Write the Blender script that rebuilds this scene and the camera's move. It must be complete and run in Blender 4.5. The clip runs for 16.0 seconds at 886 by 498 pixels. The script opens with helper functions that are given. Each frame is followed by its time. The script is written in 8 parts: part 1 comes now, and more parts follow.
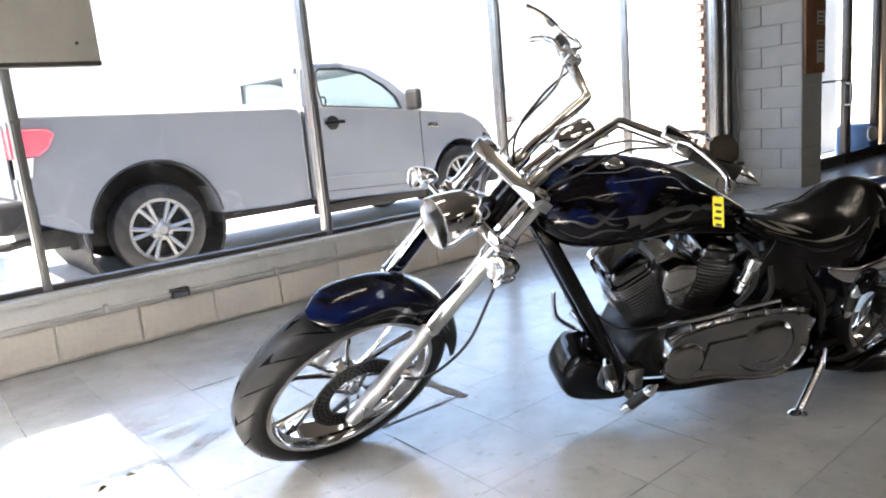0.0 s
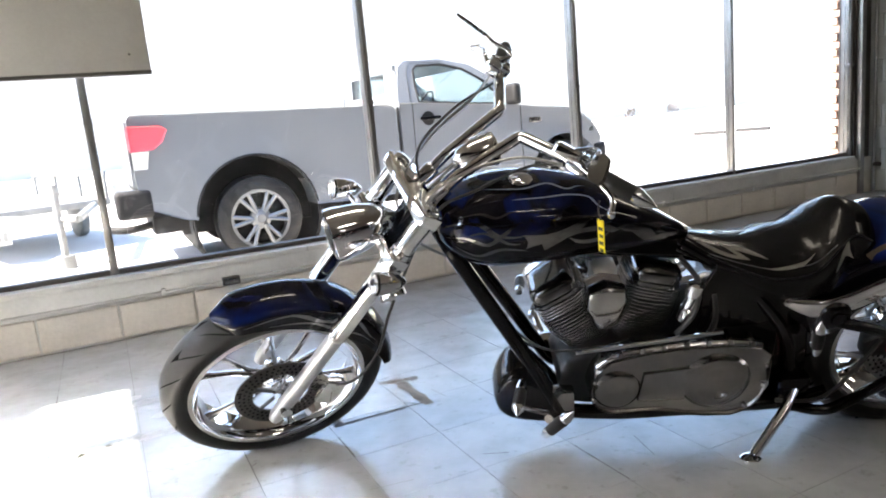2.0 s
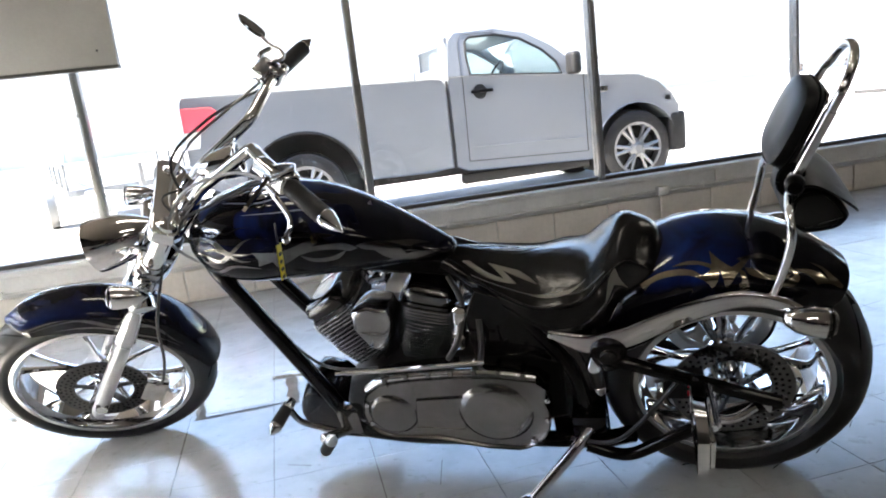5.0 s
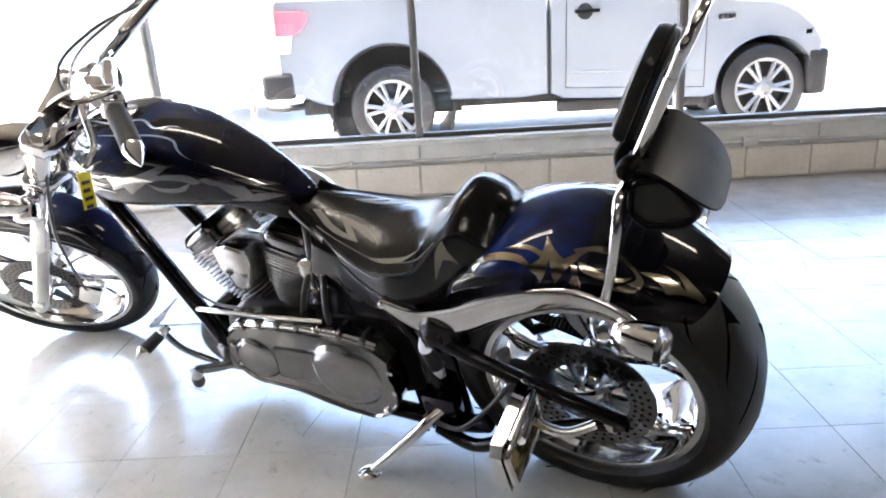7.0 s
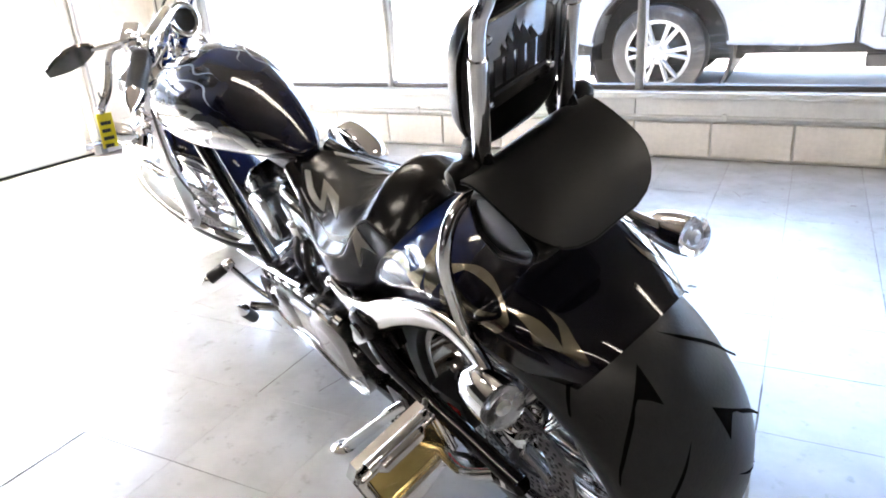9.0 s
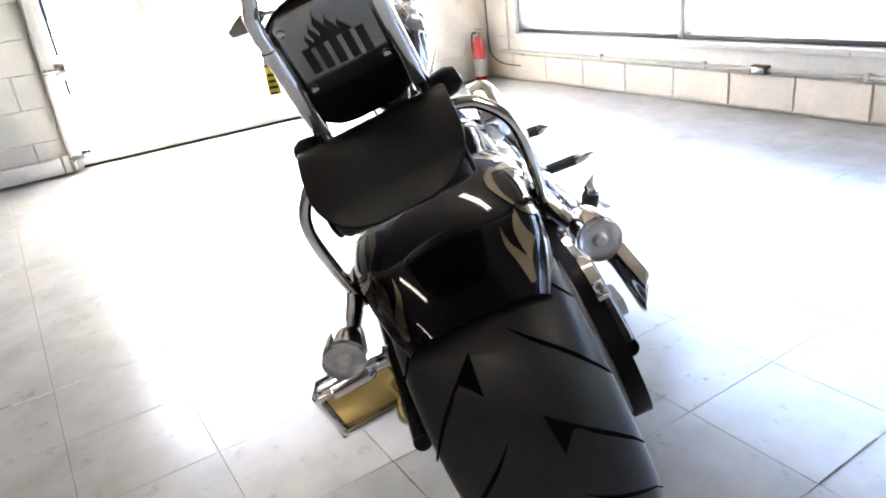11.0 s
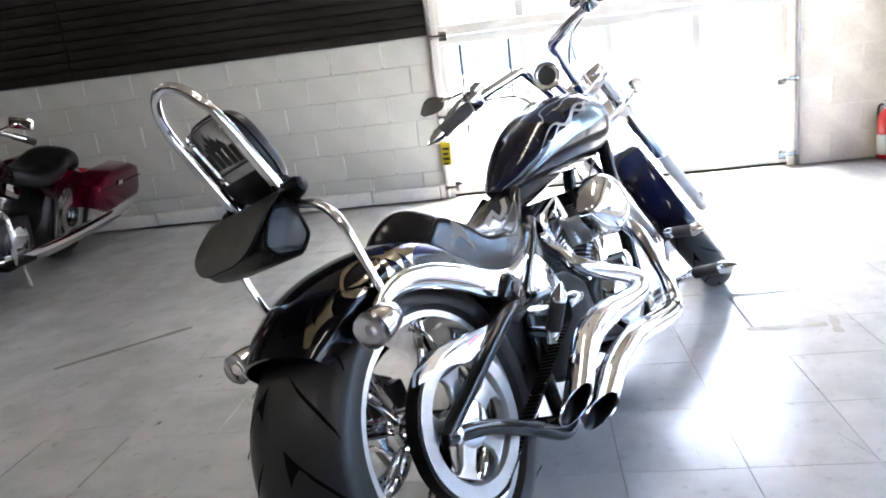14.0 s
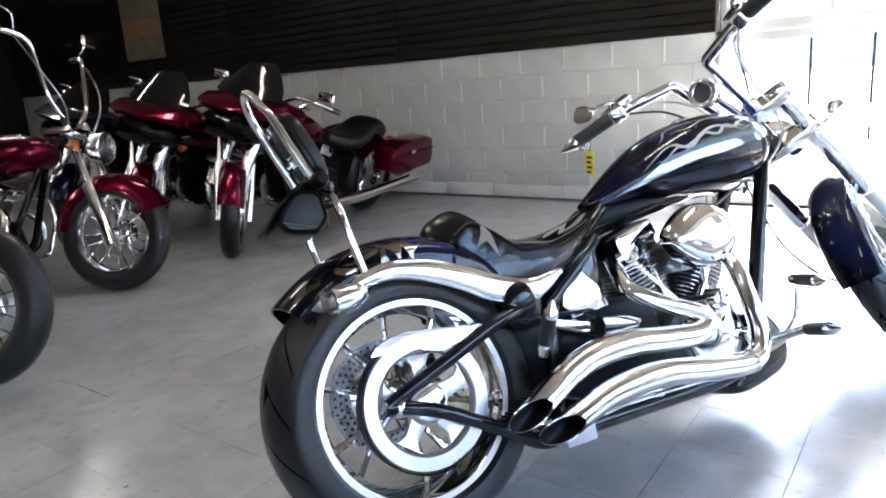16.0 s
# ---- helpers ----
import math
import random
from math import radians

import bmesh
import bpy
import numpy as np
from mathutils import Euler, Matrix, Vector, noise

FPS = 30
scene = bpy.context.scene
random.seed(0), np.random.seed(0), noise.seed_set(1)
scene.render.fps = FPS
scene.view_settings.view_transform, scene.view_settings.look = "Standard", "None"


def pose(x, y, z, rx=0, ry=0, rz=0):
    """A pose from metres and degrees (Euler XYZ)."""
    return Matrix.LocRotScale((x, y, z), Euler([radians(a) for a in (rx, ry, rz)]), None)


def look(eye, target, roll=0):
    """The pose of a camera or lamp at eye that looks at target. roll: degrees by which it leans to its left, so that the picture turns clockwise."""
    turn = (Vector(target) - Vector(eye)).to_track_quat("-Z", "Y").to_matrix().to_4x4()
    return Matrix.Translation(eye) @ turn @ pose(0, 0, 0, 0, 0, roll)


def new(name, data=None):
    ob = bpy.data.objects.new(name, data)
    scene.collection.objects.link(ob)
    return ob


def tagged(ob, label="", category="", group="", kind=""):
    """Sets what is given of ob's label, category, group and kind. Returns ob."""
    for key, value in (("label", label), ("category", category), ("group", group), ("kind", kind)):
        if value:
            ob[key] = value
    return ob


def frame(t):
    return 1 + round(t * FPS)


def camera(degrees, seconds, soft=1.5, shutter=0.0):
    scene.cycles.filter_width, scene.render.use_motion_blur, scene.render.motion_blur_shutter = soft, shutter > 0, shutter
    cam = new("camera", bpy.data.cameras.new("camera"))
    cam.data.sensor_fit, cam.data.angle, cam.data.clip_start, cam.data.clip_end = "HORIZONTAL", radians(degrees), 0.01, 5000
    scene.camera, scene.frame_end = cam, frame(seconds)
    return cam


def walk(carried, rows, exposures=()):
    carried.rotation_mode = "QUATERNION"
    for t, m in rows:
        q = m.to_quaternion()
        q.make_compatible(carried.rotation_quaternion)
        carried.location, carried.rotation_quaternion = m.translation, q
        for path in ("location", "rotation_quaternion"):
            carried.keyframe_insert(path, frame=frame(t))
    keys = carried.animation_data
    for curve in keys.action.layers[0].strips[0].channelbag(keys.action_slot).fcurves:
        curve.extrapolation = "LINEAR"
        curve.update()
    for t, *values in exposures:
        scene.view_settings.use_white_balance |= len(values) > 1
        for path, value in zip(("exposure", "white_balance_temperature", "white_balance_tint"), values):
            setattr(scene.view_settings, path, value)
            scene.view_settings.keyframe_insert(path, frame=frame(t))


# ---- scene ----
cam = camera(64.7, 16.0, 1.9)
PATH = [
    (0, (0.229, 0.135, 1.046), (1.458, 1.668, 0.67), -5.2),
    (0.5, (0.396, 0.047, 1.028), (1.538, 1.647, 0.657), -4.3),
    (1, (0.522, -0.036, 1.04), (1.551, 1.635, 0.653), -4.3),
    (1.5, (0.66, -0.179, 1.062), (1.55, 1.573, 0.688), -4.8),
    (2, (0.834, -0.249, 1.05), (1.676, 1.528, 0.684), -5.3),
    (2.5, (1.008, -0.276, 1.058), (1.775, 1.53, 0.673), -5.8),
    (3, (1.184, -0.355, 1.067), (1.874, 1.485, 0.695), -6.4),
    (3.5, (1.356, -0.43, 1.073), (1.991, 1.43, 0.7), -6.3),
    (4, (1.544, -0.424, 1.059), (2.11, 1.461, 0.7), -6.8),
    (4.5, (1.706, -0.43, 1.053), (2.215, 1.469, 0.686), -7.7),
    (5, (1.902, -0.492, 1.054), (2.309, 1.42, 0.632), -6.8),
    (7.5, (2.756, -0.26, 1.03), (2.556, 1.617, 0.37), -2.9),
    (8, (2.88, -0.125, 1.044), (2.478, 1.704, 0.342), -2.7),
    (8.5, (3.09, -0.049, 1.036), (2.447, 1.715, 0.349), -3.2),
    (9, (3.273, -0.003, 1.022), (2.396, 1.641, 0.296), -3.9),
    (9.5, (3.392, 0.092, 1.007), (2.326, 1.596, 0.233), -4.8),
    (10, (3.527, 0.189, 1.011), (2.266, 1.521, 0.213), -5.9),
    (12.5, (4.142, 0.814, 1.042), (2.271, 1.094, 0.391), -7.0),
    (13, (4.184, 0.973, 1.038), (2.276, 1.054, 0.445), -7.1),
    (13.5, (4.183, 1.136, 1.048), (2.267, 1.038, 0.483), -7.1),
    (14, (4.226, 1.343, 1.058), (2.315, 1.069, 0.534), -7.1),
    (14.5, (4.253, 1.525, 1.062), (2.375, 1.059, 0.556), -6.7),
    (15, (4.184, 1.697, 1.055), (2.372, 1.019, 0.548), -5.5),
    (15.5, (4.125, 1.864, 1.06), (2.429, 0.942, 0.535), -5.3),
    (16, (4.117, 2.087, 1.072), (2.566, 0.919, 0.593), -4.4),
]
walk(cam, [(t, look(eye, target, roll)) for t, eye, target, roll in PATH], exposures=[(0, 3.43, 7100, 12), (0.6, 3.29, 7100, 12), (2, 3.4, 7080, 11), (3, 3.43, 7020, 11), (5, 3.5, 6900, 10), (8, 4.76, 6850, 13), (9, 4.8, 6900, 13), (10, 4.7, 6950, 13), (12.5, 4.6, 6850, 13), (14, 4.56, 6650, 12), (16, 4.62, 6500, 11)])

# ---- world, sun ----
SUN_ELEV, SUN_TURN = 48.8, 87.0   # degrees above the horizon; turned towards -x from +y
world = bpy.data.worlds.new("world")
scene.world = world
world.use_nodes = True
wn = world.node_tree
wn.nodes.clear()
w_out = wn.nodes.new("ShaderNodeOutputWorld")
w_bg = wn.nodes.new("ShaderNodeBackground")
w_sky = wn.nodes.new("ShaderNodeTexSky")
w_sky.sky_type = "NISHITA"
w_sky.sun_disc = False
w_sky.sun_elevation = radians(SUN_ELEV)
w_sky.sun_rotation = radians(-SUN_TURN)
w_sky.air_density, w_sky.dust_density, w_sky.ozone_density = 1.0, 0.8, 1.2
w_bg.inputs["Strength"].default_value = 0.15
wn.links.new(w_sky.outputs[0], w_bg.inputs[0])
wn.links.new(w_bg.outputs[0], w_out.inputs[0])
sun = new("sun", bpy.data.lights.new("sun", "SUN"))
sun.data.energy, sun.data.angle, sun.data.color = 4.0, radians(0.6), (1.0, 0.95, 0.87)
_se, _st = radians(SUN_ELEV), radians(SUN_TURN)
sun.matrix_world = look((-math.sin(_st) * math.cos(_se) * 30, math.cos(_st) * math.cos(_se) * 30, math.sin(_se) * 30), (0, 0, 0))

# ---- materials ----


def mat(name, color, rough=0.5, metal=0.0, var=0.0, scale=6.0, fine=60.0, bump=0.0, bump_scale=None, coat=0.0, color2=None, rough_var=0.0, per_piece=0.0, ior=None, world=False, spec=0.5, coat_ior=1.5):
    """Principled material: colour varied at two scales, roughness varied, fine relief."""
    m = bpy.data.materials.new(name)
    m.use_nodes = True
    nt = m.node_tree
    nodes, links = nt.nodes, nt.links
    b = nodes["Principled BSDF"]
    b.inputs["Base Color"].default_value = (*color, 1)
    b.inputs["Roughness"].default_value = rough
    b.inputs["Metallic"].default_value = metal
    b.inputs["Specular IOR Level"].default_value = spec
    if ior:
        b.inputs["IOR"].default_value = ior
    if coat:
        b.inputs["Coat Weight"].default_value = coat
        b.inputs["Coat Roughness"].default_value = 0.025
        b.inputs["Coat IOR"].default_value = coat_ior
    if not (var or bump or rough_var or per_piece):
        return m
    tc = nodes.new("ShaderNodeTexCoord")
    n1 = nodes.new("ShaderNodeTexNoise")
    n1.inputs["Scale"].default_value, n1.inputs["Detail"].default_value = scale, 5
    n2 = nodes.new("ShaderNodeTexNoise")
    n2.inputs["Scale"].default_value, n2.inputs["Detail"].default_value = fine, 4
    at = nodes.new("ShaderNodeNewGeometry").outputs["Position"] if world else tc.outputs["Object"]
    for n in (n1, n2):
        links.new(at, n.inputs["Vector"])
    add = nodes.new("ShaderNodeMath")
    add.operation = "MULTIPLY_ADD"
    links.new(n2.outputs["Fac"], add.inputs[0])
    add.inputs[1].default_value = 0.4
    links.new(n1.outputs["Fac"], add.inputs[2])
    last = add.outputs[0]
    if per_piece:
        info = nodes.new("ShaderNodeObjectInfo")
        pm = nodes.new("ShaderNodeMath")
        pm.operation = "MULTIPLY_ADD"
        links.new(info.outputs["Random"], pm.inputs[0])
        pm.inputs[1].default_value = per_piece
        links.new(last, pm.inputs[2])
        last = pm.outputs[0]
    ramp = nodes.new("ShaderNodeMapRange")
    ramp.inputs[1].default_value, ramp.inputs[2].default_value = (0.35, 1.0) if world else (0.45, 0.95 + per_piece)
    links.new(last, ramp.inputs[0])
    mix = nodes.new("ShaderNodeMix")
    mix.data_type = "RGBA"
    c2 = color2 or tuple(max(0.0, c * (1 - var)) for c in color)
    mix.inputs[6].default_value = (*[min(1, c * (1 + var * 0.35)) for c in color], 1)
    mix.inputs[7].default_value = (*c2, 1)
    links.new(ramp.outputs[0], mix.inputs[0])
    links.new(mix.outputs[2], b.inputs["Base Color"])
    if rough_var:
        rr = nodes.new("ShaderNodeMapRange")
        rr.inputs[1].default_value, rr.inputs[2].default_value = 0.35, 0.75
        rr.inputs[3].default_value, rr.inputs[4].default_value = max(0.02, rough - rough_var), min(1, rough + rough_var)
        links.new(n1.outputs["Fac"], rr.inputs[0])
        links.new(rr.outputs[0], b.inputs["Roughness"])
    if bump:
        n3 = nodes.new("ShaderNodeTexNoise")
        n3.inputs["Scale"].default_value, n3.inputs["Detail"].default_value = bump_scale or fine, 6
        links.new(at, n3.inputs["Vector"])
        bp = nodes.new("ShaderNodeBump")
        bp.inputs["Strength"].default_value, bp.inputs["Distance"].default_value = bump, 0.004
        links.new(n3.outputs["Fac"], bp.inputs["Height"])
        links.new(bp.outputs[0], b.inputs["Normal"])
    return m


def glass_mat(name, color=(1, 1, 1), rough=0.0, ior=1.45):
    m = bpy.data.materials.new(name)
    m.use_nodes = True
    b = m.node_tree.nodes["Principled BSDF"]
    b.inputs["Base Color"].default_value = (*color, 1)
    b.inputs["Roughness"].default_value = rough
    b.inputs["IOR"].default_value = ior
    b.inputs["Transmission Weight"].default_value = 1.0
    return m


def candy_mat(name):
    """Black lacquer that clouds into deep blue on upward faces, under clear lacquer."""
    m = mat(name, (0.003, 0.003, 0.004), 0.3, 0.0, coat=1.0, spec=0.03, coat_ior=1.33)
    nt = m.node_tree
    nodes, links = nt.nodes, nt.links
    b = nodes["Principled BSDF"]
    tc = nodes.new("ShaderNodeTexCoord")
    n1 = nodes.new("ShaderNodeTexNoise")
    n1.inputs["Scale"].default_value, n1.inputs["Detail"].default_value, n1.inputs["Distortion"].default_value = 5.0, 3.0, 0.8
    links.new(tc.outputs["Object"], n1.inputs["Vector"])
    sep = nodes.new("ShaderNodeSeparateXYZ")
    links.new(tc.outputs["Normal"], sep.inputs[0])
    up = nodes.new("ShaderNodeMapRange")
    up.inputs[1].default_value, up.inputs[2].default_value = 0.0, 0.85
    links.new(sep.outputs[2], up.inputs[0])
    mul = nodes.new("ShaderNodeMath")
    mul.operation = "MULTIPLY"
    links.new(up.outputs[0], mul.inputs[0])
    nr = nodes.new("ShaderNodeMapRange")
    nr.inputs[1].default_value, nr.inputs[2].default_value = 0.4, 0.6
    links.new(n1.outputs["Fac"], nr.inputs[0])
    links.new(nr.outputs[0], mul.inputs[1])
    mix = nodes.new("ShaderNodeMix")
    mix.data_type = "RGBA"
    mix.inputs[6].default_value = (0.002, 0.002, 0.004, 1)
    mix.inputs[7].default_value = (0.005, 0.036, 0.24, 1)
    # the blue is masked to some lengths of the bike only
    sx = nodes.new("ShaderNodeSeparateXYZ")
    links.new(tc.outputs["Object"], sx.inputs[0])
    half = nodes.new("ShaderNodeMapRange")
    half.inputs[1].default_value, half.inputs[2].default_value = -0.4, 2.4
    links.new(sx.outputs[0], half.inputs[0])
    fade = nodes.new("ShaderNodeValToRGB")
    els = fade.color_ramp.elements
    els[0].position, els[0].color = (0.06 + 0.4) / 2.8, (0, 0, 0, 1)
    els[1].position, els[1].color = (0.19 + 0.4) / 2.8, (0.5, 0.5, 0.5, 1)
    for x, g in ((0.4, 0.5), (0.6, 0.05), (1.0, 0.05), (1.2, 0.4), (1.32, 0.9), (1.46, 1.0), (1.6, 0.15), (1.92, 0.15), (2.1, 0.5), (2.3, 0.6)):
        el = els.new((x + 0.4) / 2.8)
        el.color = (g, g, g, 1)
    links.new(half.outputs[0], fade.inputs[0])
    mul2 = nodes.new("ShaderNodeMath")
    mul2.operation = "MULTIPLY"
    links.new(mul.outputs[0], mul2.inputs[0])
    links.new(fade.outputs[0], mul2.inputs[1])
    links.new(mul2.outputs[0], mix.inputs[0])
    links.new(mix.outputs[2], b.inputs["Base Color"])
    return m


CHROME = mat("chrome", (0.85, 0.85, 0.86), 0.05, 1.0, rough_var=0.03, scale=9)
CHROME_WORN = mat("worn_chrome", (0.46, 0.455, 0.45), 0.14, 1.0, var=0.15, scale=14, rough_var=0.08)
ALU = mat("cast_aluminium", (0.6, 0.6, 0.6), 0.33, 1.0, var=0.15, scale=20, rough_var=0.05, bump=0.08, bump_scale=180)
ALU_GREY = mat("grey_fork_leg", (0.42, 0.43, 0.44), 0.35, 0.8, var=0.12, scale=12, rough_var=0.06)
DARK_METAL = mat("dark_engine_metal", (0.02, 0.02, 0.022), 0.4, 0.6, var=0.3, scale=18, rough_var=0.1, bump=0.12, bump_scale=160)
FIN_METAL = mat("fin_metal", (0.42, 0.42, 0.425), 0.22, 0.95, var=0.25, scale=22, rough_var=0.04)
DISC_STEEL = mat("drilled_disc_steel", (0.22, 0.22, 0.225), 0.3, 1.0, var=0.2, scale=18, rough_var=0.08)
# rocker chrome darkened for the dim room its left side reflects
ROCKER = mat("shaded_rocker_chrome", (0.17, 0.17, 0.172), 0.14, 1.0, var=0.1, scale=12, rough_var=0.05)
BLACK_PAINT = mat("gloss_black_paint", (0.003, 0.003, 0.0035), 0.3, 0.0, coat=1.0, spec=0.03, coat_ior=1.4)
BLACK_SATIN = mat("satin_black", (0.003, 0.003, 0.0035), 0.4, 0.0, var=0.2, rough_var=0.1, scale=16, spec=0.1)
DISC_DARK = mat("dark_brake_disc", (0.09, 0.088, 0.085), 0.35, 0.9, var=0.2, scale=20, rough_var=0.08)
# cover chrome toned down for the dark surroundings it reflects
PRIMARY_METAL = mat("shaded_cover_metal", (0.31, 0.302, 0.292), 0.18, 1.0, var=0.18, scale=14, rough_var=0.08)
TAIL_RED = mat("tail_lamp_red", (0.72, 0.1, 0.13), 0.15, coat=0.5, var=0.1, scale=20)
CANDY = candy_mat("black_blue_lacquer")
FLAME = mat("grey_flame_paint", (0.26, 0.26, 0.257), 0.13, 1.0, var=0.4, scale=16, coat=1.0, coat_ior=1.33)
# flame paint again, coloured as it looks facing the bright windows
FLAME_PALE = mat("window_lit_flame_paint", (0.3, 0.4, 0.5), 0.16, 1.0, var=0.3, scale=14, coat=1.0, coat_ior=1.33)
FLAME_CHAIN = mat("window_lit_flame_outline", (0.74, 0.8, 0.86), 0.25, 0.6, var=0.1, scale=20, coat=1.0, coat_ior=1.33)
STRIPE_BLUE = mat("pale_blue_stripe", (0.3, 0.36, 0.5), 0.25, 0.2, coat=1.0, var=0.1)
FLAME_GOLD = mat("gold_flame_paint", (0.4, 0.355, 0.265), 0.16, 1.0, var=0.35, scale=16, coat=1.0)
LEATHER = mat("black_leather", (0.005, 0.005, 0.0055), 0.33, 0.0, var=0.25, scale=10, fine=120, bump=0.07, bump_scale=420, rough_var=0.05, spec=0.3)
SEAT_LEATHER = mat("creased_seat_leather", (0.005, 0.005, 0.0056), 0.2, 0.0, var=0.25, scale=10, fine=120, bump=0.55, bump_scale=26, rough_var=0.05, spec=0.42)
BAG_LEATHER = mat("bag_leather", (0.006, 0.006, 0.0065), 0.4, 0.0, var=0.25, scale=9, fine=110, bump=0.08, bump_scale=380, rough_var=0.08, spec=0.35)
LEATHER_INLAY = mat("grey_leather_inlay", (0.2, 0.19, 0.165), 0.4, 0.0, var=0.2, scale=12, bump=0.2, bump_scale=260)
PIPING = mat("grey_piping", (0.12, 0.12, 0.12), 0.45, var=0.1, scale=30)
RUBBER = mat("tyre_rubber", (0.015, 0.015, 0.0165), 0.38, 0.0, var=0.35, scale=7, fine=90, bump=0.12, bump_scale=220, rough_var=0.07, spec=0.3)
RUBBER_GROOVE = mat("tyre_groove", (0.003, 0.003, 0.003), 0.95, ior=1.12)
RUBBER_GRIP = mat("grip_rubber", (0.013, 0.013, 0.013), 0.6, var=0.2, scale=30, bump=0.3, bump_scale=300)
LENS_CLEAR = glass_mat("clear_lens", (0.95, 0.95, 0.95), 0.12)
LENS_AMBER = mat("amber_lens", (0.22, 0.06, 0.008), 0.15, coat=0.6)
RED_PLASTIC = mat("red_lens", (0.55, 0.02, 0.03), 0.12, coat=0.7, var=0.1, scale=30)
TAG_YELLOW = mat("yellow_tag", (0.82, 0.66, 0.02), 0.45, var=0.1, scale=20)
INK = mat("black_ink", (0.015, 0.015, 0.015), 0.5)
# golden reflection in the plate holder, put into the base colour
GOLD_REFLECTION = mat("gold_reflection_plate", (0.7, 0.52, 0.2), 0.12, 1.0, rough_var=0.05, scale=15)
CABLE = mat("braided_cable", (0.35, 0.35, 0.35), 0.3, 0.9, var=0.2, fine=200)
EMBLEM_PLATE = mat("brushed_emblem_plate", (0.4, 0.4, 0.4), 0.09, 1.0, var=0.1, scale=20, rough_var=0.05)
MIRROR_SHELL = mat("smoked_mirror_shell", (0.16, 0.147, 0.13), 0.1, 1.0, rough_var=0.04, scale=12)
CABLE_BLACK = mat("black_cable", (0.012, 0.012, 0.012), 0.45, var=0.1)

TRUCK_PAINT = mat("silver_grey_truck_paint", (0.175, 0.19, 0.208), 0.45, 0.25, var=0.1, scale=2.2, fine=25, coat=0.35, rough_var=0.06, spec=0.3)
TRUCK_DARK = mat("dark_truck_plastic", (0.014, 0.014, 0.015), 0.6, var=0.3, scale=6, spec=0.25)
TRUCK_GLASS = glass_mat("truck_glass", (0.75, 0.85, 0.86))
ALLOY = mat("alloy_wheel", (0.2, 0.205, 0.21), 0.35, 0.8, var=0.12, scale=12)

FLOOR_TILE = mat("vinyl_floor_tile", (0.352, 0.357, 0.365), 0.23, 0.0, var=0.2, scale=1.6, fine=9, bump=0.03, bump_scale=25, rough_var=0.03, per_piece=0.1, world=True, spec=0.85)


def soil(m):
    """Walked-in grime: grey blotches and short scuffs over the colour of a floor."""
    nt = m.node_tree
    nodes, links = nt.nodes, nt.links
    b = nodes["Principled BSDF"]
    src = b.inputs["Base Color"].links[0].from_socket
    pos = nodes.new("ShaderNodeNewGeometry")
    for size, stretch, lo, hi, tone in ((1.7, (1, 1, 1), 0.56, 0.74, (0.84, 0.82, 0.79)), (9.0, (1, 1, 1), 0.62, 0.74, (0.72, 0.7, 0.67)), (5.5, (1, 1, 1), 0.42, 0.66, (0.85, 0.85, 0.845)), (24.0, (1, 1, 1), 0.6, 0.72, (0.74, 0.73, 0.71)), (5.0, (0.5, 7.0, 1), 0.68, 0.78, (0.5, 0.48, 0.46)), (6.0, (7.0, 0.6, 1), 0.7, 0.8, (0.5, 0.48, 0.46))):
        mp = nodes.new("ShaderNodeMapping")
        mp.inputs["Scale"].default_value = stretch
        mp.inputs["Rotation"].default_value = (0, 0, 0.6)
        links.new(pos.outputs["Position"], mp.inputs["Vector"])
        n = nodes.new("ShaderNodeTexNoise")
        n.inputs["Scale"].default_value, n.inputs["Detail"].default_value, n.inputs["Roughness"].default_value = size, 7, 0.62
        links.new(mp.outputs[0], n.inputs["Vector"])
        r = nodes.new("ShaderNodeMapRange")
        r.inputs[1].default_value, r.inputs[2].default_value = lo, hi
        links.new(n.outputs["Fac"], r.inputs[0])
        x = nodes.new("ShaderNodeMix")
        x.data_type, x.blend_type = "RGBA", "MULTIPLY"
        x.inputs[7].default_value = (*tone, 1)
        links.new(r.outputs[0], x.inputs[0])
        links.new(src, x.inputs[6])
        src = x.outputs[2]
    links.new(src, b.inputs["Base Color"])


soil(FLOOR_TILE)
FLOOR_BED = mat("floor_adhesive_bed", (0.1, 0.095, 0.09), 0.8, var=0.3, scale=8)
SMUDGE = mat("grey_floor_smudge", (0.24, 0.24, 0.235), 0.35, var=0.5, scale=28, fine=90)
BARE_PATCH = mat("bare_concrete_patch", (0.2, 0.19, 0.18), 0.75, var=0.35, scale=12, bump=0.3, bump_scale=60)
STRIP_DARK = mat("dark_floor_strip", (0.055, 0.05, 0.045), 0.6, var=0.4, scale=20)
BLOCK_GREY = mat("grey_painted_block", (0.45, 0.455, 0.435), 0.5, 0.0, var=0.12, scale=4, fine=50, bump=0.45, bump_scale=90, per_piece=0.12)
BLOCK_WHITE = mat("white_painted_block", (0.7, 0.635, 0.55), 0.6, 0.0, var=0.14, scale=3.5, fine=40, bump=0.5, bump_scale=80, color2=(0.5, 0.45, 0.38), per_piece=0.1)
MORTAR_GREY = mat("grey_mortar", (0.34, 0.345, 0.34), 0.85, var=0.15, scale=12, bump=0.4, bump_scale=120)
MORTAR_WHITE = mat("white_mortar", (0.6, 0.58, 0.53), 0.85, var=0.15, scale=12, bump=0.4, bump_scale=120)
JOINT_PALE = mat("lit_joint_mortar", (0.66, 0.66, 0.63), 0.8, var=0.25, scale=9, bump=0.3, bump_scale=120)
